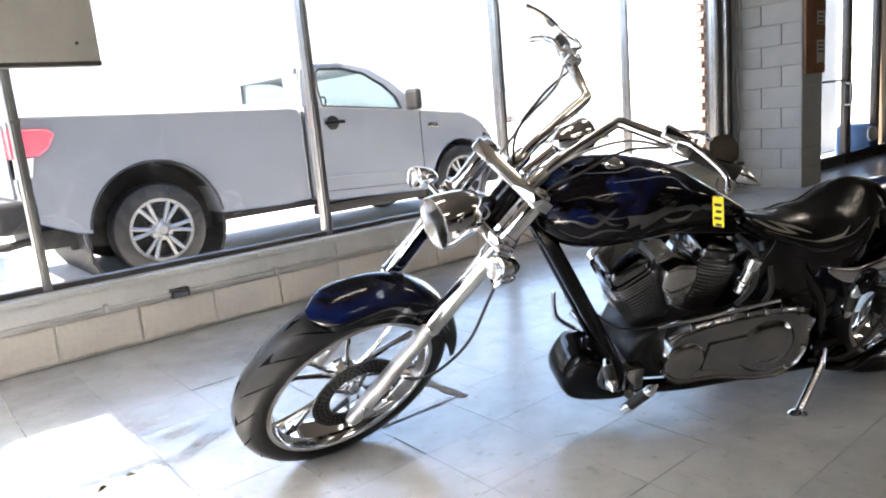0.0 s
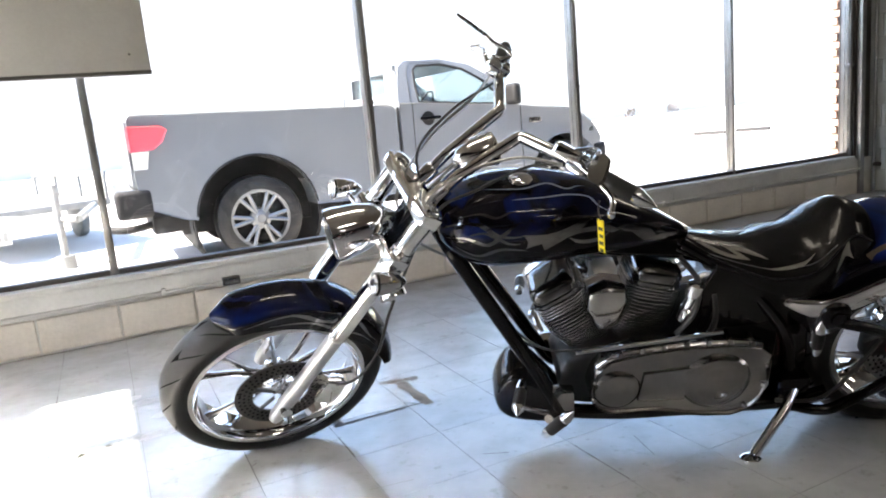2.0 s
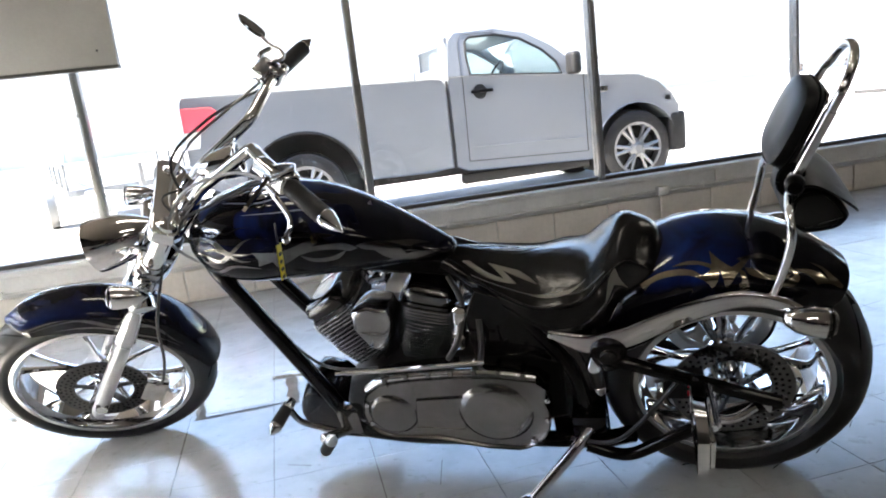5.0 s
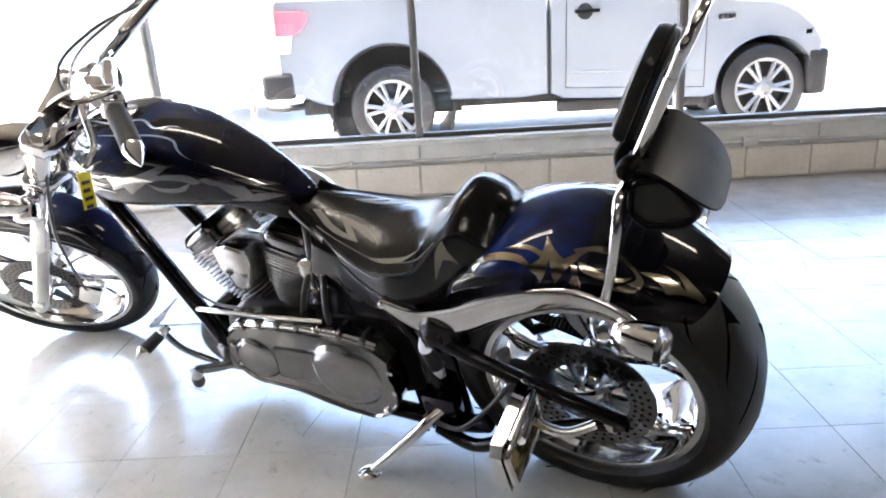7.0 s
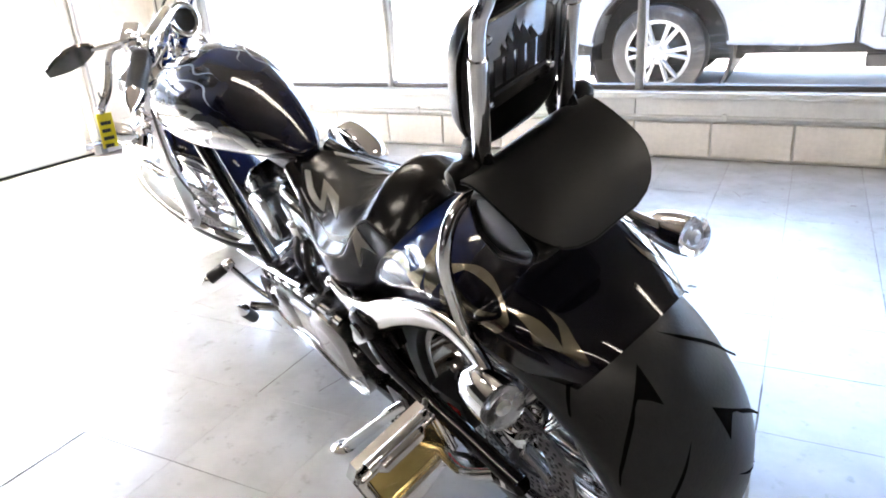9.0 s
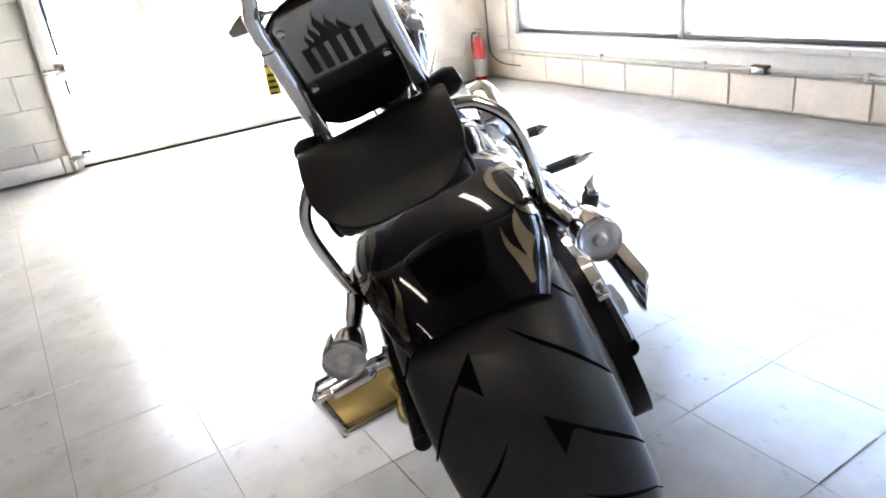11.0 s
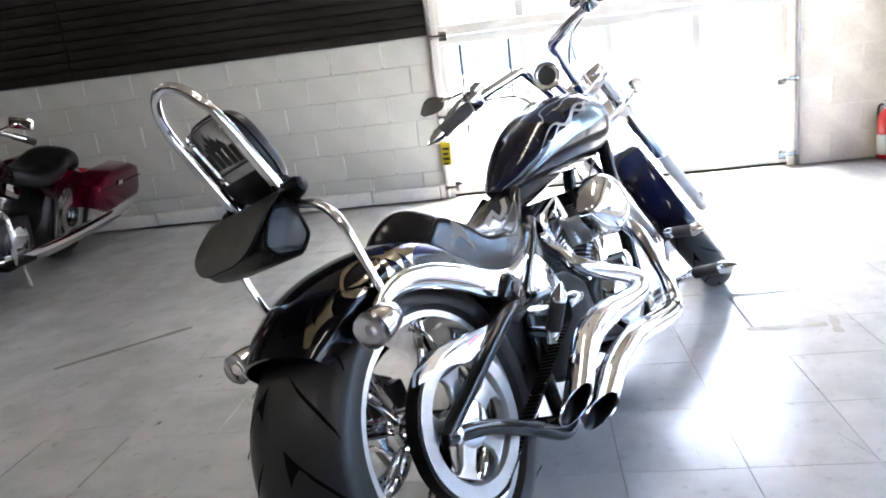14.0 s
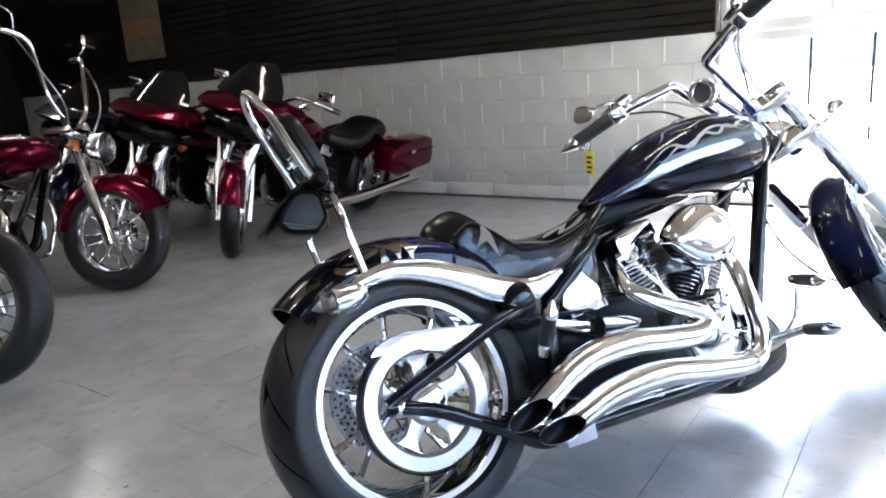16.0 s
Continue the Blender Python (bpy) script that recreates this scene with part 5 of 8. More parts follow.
bm = B()
rings(bm, [[tank_surf(i / 40, 2 * k / 36 - 1) for k in range(36)] for i in range(41)])
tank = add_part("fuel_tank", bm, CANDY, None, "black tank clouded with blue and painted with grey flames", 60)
for pts in (
    [(0.57, 0.36), (0.5, 0.34), (0.43, 0.33), (0.37, 0.34), (0.42, 0.37), (0.47, 0.365), (0.52, 0.37)],
    [(0.67, 0.45), (0.58, 0.46), (0.5, 0.42), (0.43, 0.355), (0.41, 0.37), (0.45, 0.43), (0.39, 0.41), (0.34, 0.4), (0.3, 0.44), (0.33, 0.47), (0.37, 0.455), (0.43, 0.46), (0.5, 0.49), (0.59, 0.58), (0.6, 0.52), (0.66, 0.55), (0.65, 0.5)],
    [(0.5, 0.49), (0.45, 0.52), (0.39, 0.51), (0.34, 0.46), (0.37, 0.53), (0.42, 0.555), (0.47, 0.54)],
    [(0.31, 0.42), (0.27, 0.37), (0.23, 0.34), (0.18, 0.37), (0.15, 0.47), (0.14, 0.57), (0.19, 0.58), (0.22, 0.52), (0.25, 0.45), (0.28, 0.45)],
    [(0.22, 0.34), (0.17, 0.3), (0.13, 0.24), (0.07, 0.21), (0.12, 0.31), (0.13, 0.36), (0.1, 0.42), (0.16, 0.44), (0.14, 0.4), (0.17, 0.35)],
    [(0.23, 0.6), (0.17, 0.53), (0.13, 0.45), (0.05, 0.36), (0.04, 0.4), (0.09, 0.51), (0.14, 0.61), (0.2, 0.64)],
):
    add_part("painted_flame", decal(B(), tank_surf, [(u, v) for u, v in pts], 0.0012), FLAME, tank, "grey tribal flame")
for pts, w in (
    ([(0.97, 0.4), (0.9, 0.34), (0.82, 0.36), (0.76, 0.44), (0.68, 0.46), (0.6, 0.42)], 0.012),
    ([(0.95, 0.5), (0.88, 0.46), (0.8, 0.5), (0.74, 0.44), (0.68, 0.37), (0.6, 0.36)], 0.011),
    ([(0.92, 0.56), (0.84, 0.6), (0.76, 0.54), (0.69, 0.55), (0.6, 0.6)], 0.011),
    ([(0.9, 0.29), (0.82, 0.28), (0.76, 0.32), (0.7, 0.29), (0.63, 0.3)], 0.008),
    ([(0.86, 0.43), (0.8, 0.42), (0.72, 0.5), (0.65, 0.5)], 0.009),
):
    add_part("painted_flame", ribbon(B(), tank_surf, [(u, v) for u, v in pts], w, 0.0015), FLAME, tank, "grey flame stroke")
# the flames of the right-hand side: a linked chain along the shoulder in a window-lit copy of the paint, over a pale
# field painted as the window reflection
add_part("painted_flame", decal(B(), tank_surf, [(0.93, -0.36), (0.86, -0.33), (0.8, -0.37), (0.74, -0.35), (0.68, -0.38), (0.62, -0.37), (0.55, -0.41), (0.48, -0.41), (0.42, -0.45), (0.35, -0.44), (0.28, -0.5), (0.22, -0.54), (0.14, -0.58), (0.05, -0.66), (0.12, -0.645), (0.22, -0.605), (0.35, -0.57), (0.48, -0.545), (0.6, -0.54), (0.72, -0.51), (0.82, -0.5), (0.9, -0.46)], 0.0011), FLAME_PALE, tank, "pale blue field painted as a window reflection")
for pts, w in (
    ([(0.97, -0.4), (0.9, -0.3), (0.82, -0.28), (0.74, -0.33), (0.68, -0.37), (0.62, -0.33), (0.56, -0.34), (0.5, -0.39), (0.43, -0.42), (0.39, -0.36), (0.34, -0.36), (0.27, -0.42), (0.22, -0.47), (0.14, -0.5), (0.05, -0.55)], 0.011),
    ([(0.8, -0.36), (0.73, -0.4), (0.66, -0.34), (0.6, -0.4), (0.53, -0.36), (0.46, -0.44), (0.4, -0.4), (0.33, -0.46), (0.27, -0.44), (0.2, -0.53)], 0.01),
    ([(0.86, -0.22), (0.78, -0.2), (0.7, -0.25), (0.6, -0.22), (0.5, -0.26), (0.42, -0.24), (0.3, -0.32)], 0.006),
):
    add_part("painted_flame", ribbon(B(), tank_surf, pts, w, 0.0016), FLAME_CHAIN, tank, "flame outline paled as lit by the windows")
bm = B()
for s in (-1, 1):
    ribbon(bm, tank_surf, [(0.7, 0.21 * s), (0.58, 0.2 * s), (0.48, 0.17 * s), (0.41, 0.17 * s), (0.38, 0.23 * s), (0.34, 0.27 * s), (0.28, 0.27 * s)], 0.006, 0.0014)
    ribbon(bm, tank_surf, [(0.8, 0.1 * s), (0.66, 0.13 * s), (0.56, 0.08 * s), (0.49, 0.12 * s), (0.43, 0.07 * s), (0.36, 0.08 * s)], 0.006, 0.0014)
add_part("pin_stripe", bm, STRIPE_BLUE, tank, "pale blue scalloped line on the tank top")
cp = tank_surf(0.655, 0.045)
cn = Vector((-0.04, 0.16, 1)).normalized()
cap = add_part("filler_cap", lathe(B(), cp - cn * 0.006, cn, [(0, 0.032), (0.009, 0.032), (0.013, 0.027), (0.015, 0.0)], 32), CHROME, tank, "chrome filler cap")
bm = B()
tube(bm, smooth_path([tank_surf(0.03, 1.0) + Vector((0, 0, -0.004)), tank_surf(0.4, 1.0) + Vector((0, 0, -0.006)), tank_surf(0.85, 0.98) + Vector((0, 0, -0.006))], 8), 0.006, 8)
add_part("tank_seam", bm, BLACK_PAINT, tank)

# -- seat --
SEAT = ((0.245, 0.712, 0.659, 0.64, 0.085), (0.265, 0.743, 0.683, 0.6, 0.105), (0.29, 0.758, 0.7, 0.575, 0.115), (0.335, 0.769, 0.722, 0.56, 0.118), (0.38, 0.733, 0.691, 0.555, 0.136), (0.43, 0.687, 0.642, 0.555, 0.152), (0.49, 0.664, 0.63, 0.555, 0.162), (0.55, 0.662, 0.622, 0.57, 0.151), (0.62, 0.67, 0.639, 0.6, 0.126), (0.69, 0.687, 0.664, 0.64, 0.096), (0.75, 0.707, 0.687, 0.672, 0.066), (0.79, 0.721, 0.7, 0.69, 0.039))


def seat_surf(u, v):
    """u along the seat from its back to its nose, v across: a dish to 0.5, a rolled edge to 0.66, then the skirt."""
    x = 0.245 + 0.545 * min(1, max(0, u))
    zc, zs, zb, hw = lerp_rows(SEAT, x)
    a = min(1.0, abs(v))
    roll = min(0.018, max(0.003, (zs - zb) * 0.3))
    if a < 0.5:
        t = a / 0.5
        y, z = hw * 0.92 * t, zc + (zs - zc) * t * t
    elif a < 0.66:
        t = (a - 0.5) / 0.16 * math.pi / 2
        y, z = hw * (0.92 + 0.08 * math.sin(t)), zs - roll * (1 - math.cos(t))
    else:
        t = (a - 0.66) / 0.34
        y, z = hw * (1 + 0.02 * math.sin(t * math.pi)), zs - roll + (zb - zs + roll) * t
    return Vector((x, math.copysign(y, v), z))


bm = B()
N = 56
rings(bm, [[seat_surf(i / 44, 2 * k / N - 1) for k in range(N + 1)] + [seat_surf(i / 44, (1 - 2 * k / N)) * 1.0 - Vector((0, 0, 0.02)) for k in range(4, N - 3, 8)] for i in range(45)])
seat = add_part("seat", bm, SEAT_LEATHER, None, "black leather solo seat with grey flame inlays", 60)
for s in (-1, 1):
    for pts in (
        [(0.9, 0.29), (0.82, 0.385), (0.74, 0.39), (0.645, 0.35), (0.71, 0.23), (0.55, 0.315), (0.64, 0.18), (0.785, 0.16), (0.705, 0.33), (0.79, 0.315), (0.87, 0.225)],
        [(0.59, 0.425), (0.495, 0.4), (0.39, 0.39), (0.33, 0.36), (0.405, 0.43), (0.5, 0.437)],
        [(0.205, 0.56), (0.235, 0.63), (0.255, 0.81), (0.215, 0.72), (0.16, 0.79), (0.195, 0.69)],
    ):
        add_part("flame_inlay", decal(B(), seat_surf, [(u, v * s) for u, v in pts], 0.0014), LEATHER_INLAY, seat, "grey leather flame inlay")
for s in (-1, 1):
    bm = B()
    tube(bm, [seat_surf(u / 40, 0.56 * s) + Vector((0, 0, 0.0005)) for u in range(3, 40)], 0.0022, 8)
    add_part("piping", bm, LEATHER, seat, "rolled leather piping")
    bm = B()
    tube(bm, [seat_surf(0.25 + 0.62 * u / 16, (0.47 - 0.05 * math.sin(u / 16 * math.pi)) * s) + Vector((0, 0, 0.0003)) for u in range(17)], 0.0014, 6)
    add_part("stitched_seam", bm, PIPING, seat)

# -- rear fender --
def fend_r(a):
    """Crown radius of the rear fender by angle in degrees from straight ahead."""
    return lerp_rows(((28, 0.408), (45, 0.408), (65, 0.404), (90, 0.3905), (110, 0.384), (125, 0.379), (135, 0.38)), a)[0]


FA0, FA1 = 28.0, 132.8


def fender_surf(u, v):
    a = FA0 + (FA1 - FA0) * u
    r = fend_r(a)
    k = min(1.0, abs(v))
    hw = lerp_rows(((28, 0.13), (60, 0.15), (100, 0.15), (118, 0.137), (128, 0.12), (136, 0.1)), a)[0]
    k = k * 4 / 3 if k < 0.6 else 0.8 + (k - 0.6) * 0.5
    if k < 0.8:
        t = k / 0.8
        y, dr = hw * math.sin(t * math.pi / 2 * 0.88), 0.06 * (1 - math.cos(t * math.pi / 2 * 0.88))
    else:
        t = (k - 0.8) / 0.2
        y, dr = hw * (0.982 + 0.018 * t), 0.0487 + 0.0514 * t
    ar = radians(a)
    return Vector((RX + (r - dr) * math.cos(ar), math.copysign(y, v), RZ + (r - dr) * math.sin(ar)))


bm = B()
NU, NV = 34, 26
outer = [[fender_surf(i / NU, 2 * k / NV - 1) for k in range(NV + 1)] for i in range(NU + 1)]
inner = [[p + (Vector((RX, p.y * 0.6, RZ)) - p).normalized() * 0.006 for p in row] for row in outer]
rings(bm, [o + i[::-1] for o, i in zip(outer, inner)])
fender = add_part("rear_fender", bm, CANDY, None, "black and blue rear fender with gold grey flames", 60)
for s in (-1, 1):
    for pts in (
        [(0.29, 0.52), (0.285, 0.42), (0.35, 0.385), (0.41, 0.395), (0.46, 0.44), (0.485, 0.52), (0.51, 0.47), (0.52, 0.39), (0.52, 0.26), (0.54, 0.44), (0.53, 0.61), (0.505, 0.78), (0.5, 0.64), (0.475, 0.55), (0.44, 0.49), (0.38, 0.455), (0.32, 0.46)],
        [(0.4, 0.36), (0.45, 0.335), (0.49, 0.36), (0.53, 0.42), (0.52, 0.455), (0.48, 0.39)],
        [(0.52, 0.26), (0.55, 0.37), (0.58, 0.44), (0.61, 0.38), (0.62, 0.42), (0.6, 0.49), (0.58, 0.6), (0.555, 0.78), (0.55, 0.61), (0.54, 0.46)],
        [(0.6, 0.47), (0.62, 0.49), (0.63, 0.62), (0.64, 0.78), (0.61, 0.77), (0.6, 0.7), (0.61, 0.61)],
        [(0.6, 0.35), (0.64, 0.31), (0.67, 0.29), (0.71, 0.3), (0.75, 0.35), (0.78, 0.41), (0.8, 0.46), (0.8, 0.53), (0.79, 0.59), (0.76, 0.65), (0.72, 0.67), (0.69, 0.67), (0.73, 0.62), (0.76, 0.54), (0.78, 0.47), (0.77, 0.42), (0.74, 0.37), (0.71, 0.35), (0.67, 0.34), (0.64, 0.35), (0.62, 0.41)],
        [(0.62, 0.44), (0.65, 0.46), (0.68, 0.49), (0.72, 0.51), (0.75, 0.49), (0.77, 0.46), (0.75, 0.53), (0.71, 0.57), (0.67, 0.56), (0.64, 0.53), (0.63, 0.51)],
        [(0.78, 0.4), (0.81, 0.37), (0.85, 0.35), (0.89, 0.37), (0.915, 0.4), (0.88, 0.31), (0.83, 0.28), (0.88, 0.275), (0.92, 0.32), (0.975, 0.39), (0.97, 0.44), (0.93, 0.43), (0.89, 0.46), (0.87, 0.5), (0.85, 0.44), (0.82, 0.41)],
    ):
        add_part("painted_flame", decal(B(), fender_surf, [(u, v * s) for u, v in pts], -0.0014), FLAME_GOLD, fender, "gold grey tribal flame")
# front fender
def ffend_surf(u, v):
    a = radians(32 + 114 * u)
    k = min(1.0, abs(v))
    hw = 0.072 * (0.35 + 0.65 * min(1, u / 0.07)) if u < 0.07 else 0.072
    if k < 0.6:
        t = k / 0.6
        y, dr = hw * math.sin(t * math.pi / 2 * 0.88), 0.03 * (1 - math.cos(t * math.pi / 2 * 0.88))
    else:
        t = (k - 0.6) / 0.4
        y, dr = hw * (0.985 + 0.015 * t), 0.026 + (0.065 * math.sin(math.pi * min(1, max(0, u)) * 0.9 + 0.15)) * t
    r = 0.376 - dr
    # leave the wheel's centre at the front edge, hug it at the back
    return FC + S_F * (r * math.cos(a)) + S_A * (r * math.sin(a)) + S_L * math.copysign(y, v) + S_A * 0.004


bm = B()
outer = [[ffend_surf(i / 36, 2 * k / 20 - 1) for k in range(21)] for i in range(37)]
inner = [[p + (FC + S_L * ((p - FC).dot(S_L)) * 0.7 - p).normalized() * 0.005 for p in row] for row in outer]
rings(bm, [o + i[::-1] for o, i in zip(outer, inner)])
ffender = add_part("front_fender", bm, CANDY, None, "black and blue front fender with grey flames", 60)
for s in (-1, 1):
    for pts, w in (([(0.1, 0.75), (0.3, 0.62), (0.45, 0.78), (0.6, 0.6), (0.75, 0.75), (0.9, 0.6)], 0.03), ([(0.2, 0.9), (0.4, 0.84), (0.55, 0.92), (0.72, 0.84), (0.86, 0.9)], 0.025), ([(0.35, 0.5), (0.5, 0.55), (0.62, 0.42), (0.78, 0.5)], 0.03)):
        # right-hand strokes take the window-lit copy of the flame paint
        add_part("painted_flame", ribbon(B(), ffend_surf, [(u, v * s) for u, v in pts], w, -0.0013), FLAME if s > 0 else FLAME_PALE, ffender, "grey flame stroke" if s > 0 else "flame stroke paled blue as lit by the windows")

# -- chrome fender rails with rear turn signals --
for s in (-1, 1):
    y = 0.168 * s
    path = smooth_path([(0.525, y * 0.95, 0.556), (0.47, y, 0.535), (0.41, y * 1.02, 0.524), (0.335, y * 1.03, 0.545), (0.26, y * 1.02, 0.585), (0.17, y, 0.622), (0.085, y * 0.98, 0.638), (0.01, y * 1.02, 0.625), (-0.04, y * 1.12, 0.605)], 5)
    n = len(path)
    hgt = [lerp_rows(((0, 0.008), (0.12, 0.022), (0.3, 0.034), (0.5, 0.03), (0.75, 0.022), (1, 0.012)), i / (n - 1))[0] for i in range(n)]
    bm = B()
    loops = []
    for i, q in enumerate(path):
        t = (path[min(i + 1, n - 1)] - path[max(i - 1, 0)]).normalized()
        o = Vector((-t.z, 0, t.x))
        if o.z < 0:
            o = -o
        loops.append(superloop(q, (0, 1, 0), o, 0.012, hgt[i], 2.6, 14))
    rings(bm, loops)
    rail = add_part("fender_rail", bm, CHROME, None, "curved chrome fender rail")
    add_part("rail_bolt", lathe(B(), path[1], (0, s, 0), [(0, 0.008), (0.014, 0.008), (0.017, 0.004)], 10), CHROME, rail)
    sc = Vector((-0.03, 0.2 * s, 0.6))
    d = Vector((-1, 0.08 * s, -0.12)).normalized()
    lamp = add_part("rear_signal", lathe(B(), sc - d * 0.045, d, [(0, 0.004), (0.008, 0.016), (0.03, 0.028), (0.06, 0.033), (0.085, 0.034)], 28), CHROME, None, "chrome bullet turn signal with a clear lens")
    add_part("signal_lens", lathe(B(), sc + d * 0.04, d, [(0, 0.0325), (0.012, 0.032), (0.02, 0.024), (0.023, 0.0)], 28), LENS_CLEAR, lamp, "clear ribbed lens")
    add_part("signal_bulb", lathe(B(), sc + d * 0.025, d, [(0, 0.028), (0.012, 0.012), (0.02, 0.006)], 14), ALU, lamp)
    # sissy bar lower hoops
    pts = [(0.035, 0.16 * s, 0.615), (0.012, 0.168 * s, 0.71), (0.0, 0.165 * s, 0.785), (0.0, 0.13 * s, 0.832), (-0.008, 0.085 * s, 0.852), (-0.01, 0.077 * s, 0.885)]
    ft = add_part("sissy_bar_leg", tube(B(), smooth_path(pts, 5), 0.0095, 14), CHROME, None, "bent chrome sissy bar leg")
    add_part("clamp_knob", lathe(B(), (-0.012, 0.11 * s, 0.878), (0.2, s, 0.1), [(-0.03, 0.014), (-0.02, 0.02), (0.0, 0.02), (0.012, 0.014), (0.016, 0.0)], 16), BLACK_SATIN, ft, "black strap clamp")

# sissy bar loop, backrest and plate
up_d = Vector((-0.1, 0, 0.24)).normalized()
topc = Vector((-0.093, 0, 1.056))
loop_pts = [Vector((-0.01, 0.074, 0.865)), Vector((-0.05, 0.074, 0.96)), Vector((-0.088, 0.072, 1.05))]
arc_pts = [topc + YA * (0.064 * math.cos(radians(a))) + up_d * (0.074 * math.sin(radians(a))) for a in range(15, 166, 15)]
mirror_pts = [Vector((q.x, -q.y, q.z)) for q in loop_pts[::-1]]
sb = add_part("sissy_bar", tube(B(), smooth_path(loop_pts + arc_pts + mirror_pts, 4), 0.0096, 16), CHROME, None, "chrome sissy bar loop")
for s in (-1, 1):
    add_part("sleeve", tube(B(), [Vector((-0.022, 0.0745 * s, 0.89)), Vector((-0.075, 0.0735 * s, 1.02))], 0.0118, 16), CHROME, sb)
fwd = Vector((up_d.z, 0, -up_d.x))
pad_c = Vector((-0.05, 0, 0.962)) + fwd * 0.033
bm = B()
loops = []
for h, k in ((-0.022, 0.86), (-0.018, 0.97), (-0.008, 1.0), (0.006, 1.0), (0.016, 0.95), (0.022, 0.8), (0.024, 0.4)):
    loops.append(superloop(pad_c + fwd * h, YA, up_d, 0.081 * k, 0.093 * k, 3.2, 32))
rings(bm, loops)
pad = add_part("backrest_pad", bm, LEATHER, None, "black leather backrest pad")
add_part("pad_piping", tube(B(), superloop(pad_c - fwd * 0.008, YA, up_d, 0.0815, 0.0935, 3.2, 48) + [superloop(pad_c - fwd * 0.008, YA, up_d, 0.0815, 0.0935, 3.2, 48)[0]], 0.003, 6), BLACK_SATIN, pad)
pm = Matrix((YA, up_d, -fwd)).transposed().to_4x4()
pm2 = Matrix.Translation(Vector((-0.045, 0, 0.995)) - fwd * 0.004) @ pm
plate = part("backrest_plate", prism(B(), [(-0.06, -0.058), (0.06, -0.058), (0.06, 0.05), (0.05, 0.06), (-0.05, 0.06), (-0.06, 0.05)], (0, 0, 0), (1, 0, 0), (0, 1, 0), 0.006, 0.0015), EMBLEM_PLATE, bike, "brushed plate with a dark cut-out emblem", m=pm2)
for q in range(5):
    part("emblem_bar", box(B(), (-0.036 + q * 0.018, -0.012 + q * 0.001, 0.0068), (0.0115, 0.036, 0.0012)), INK, plate, smooth=0)
part("emblem_line", box(B(), (0.0, -0.036, 0.0068), (0.088, 0.0045, 0.0012)), INK, plate, smooth=0)
for x0, h, w in ((-0.02, 0.022, 0.008), (-0.008, 0.034, 0.009), (0.004, 0.044, 0.01), (0.016, 0.03, 0.008), (0.026, 0.02, 0.006)):
    bm = B()
    bm.faces.new([bm.verts.new((x0 + dx, 0.008 + h * t, 0.0074)) for dx, t in ((-w, 0), (-w * 0.2, 0.45), (w * 0.4, 0.75), (0.2 * w, 1.0), (w * 0.9, 0.6), (w * 0.6, 0.3), (w, 0))])
    part("emblem_flame", bm, INK, plate, smooth=0)
for x in (-0.052, 0.052):
    for yv in (-0.045, 0.042):
        part("plate_bolt", lathe(B(), (x, yv, 0.006), (0, 0, 1), [(0, 0.0055), (0.004, 0.005), (0.006, 0.0)], 12), CHROME, plate)

# tool bag strapped to the sissy bar
bag = thing("tool_bag", "black leather tool bag strapped to the sissy bar", "bag", m=BIKE)
prof = [(-0.008, 0.845), (-0.022, 0.86), (-0.05, 0.866), (-0.074, 0.862), (-0.1, 0.835), (-0.122, 0.8), (-0.12, 0.786), (-0.1, 0.768), (-0.045, 0.76), (-0.03, 0.763), (-0.006, 0.785), (-0.002, 0.8)]
prof = [(q.x, q.y) for q in smooth_path([(a, b, 0) for a, b in prof], 3)]
bm = B()
prism(bm, prof, (0, 0.106, 0), (1, 0, 0), (0, 0, 1), 0.194, 0.014)
part("body", bm, BAG_LEATHER, bag)
bm = B()
fl = smooth_path([(-0.002, 0, 0.866), (-0.026, 0, 0.878), (-0.052, 0, 0.875), (-0.09, 0, 0.85), (-0.123, 0, 0.82), (-0.147, 0, 0.785)], 5)
nfl = len(fl)
loops = []
for i, q in enumerate(fl):
    t = i / (nfl - 1)
    hw = 0.108 if t < 0.6 else 0.108 * math.sqrt(max(0.02, 1 - ((t - 0.6) / 0.42) ** 2.6))
    row = [Vector((q.x, 0.01 + hw * v, q.z)) for v in (-1, -0.92, -0.6, -0.2, 0.2, 0.6, 0.92, 1)]
    nrm = (fl[min(i + 1, nfl - 1)] - fl[max(i - 1, 0)]).normalized()
    off = Vector((-nrm.z, 0, nrm.x)) * 0.005
    loops.append(row + [p - off for p in row[::-1]])
rings(bm, loops)
part("flap", bm, BAG_LEATHER, bag, "leather flap with a sewn edge")
bm = B()
edge = [Vector((q.x - 0.002, 0.107 * (1 if i / (nfl - 1) < 0.6 else math.sqrt(max(0.02, 1 - ((i / (nfl - 1) - 0.6) / 0.42) ** 2.6))), q.z + 0.001)) for i, q in enumerate(fl)]
tube(bm, [q + YA * 0.01 for q in edge] + [Vector((q.x, 0.01 - q.y, q.z)) for q in edge[::-1]], 0.003, 6)
part("edge_binding", bm, BLACK_SATIN, bag)
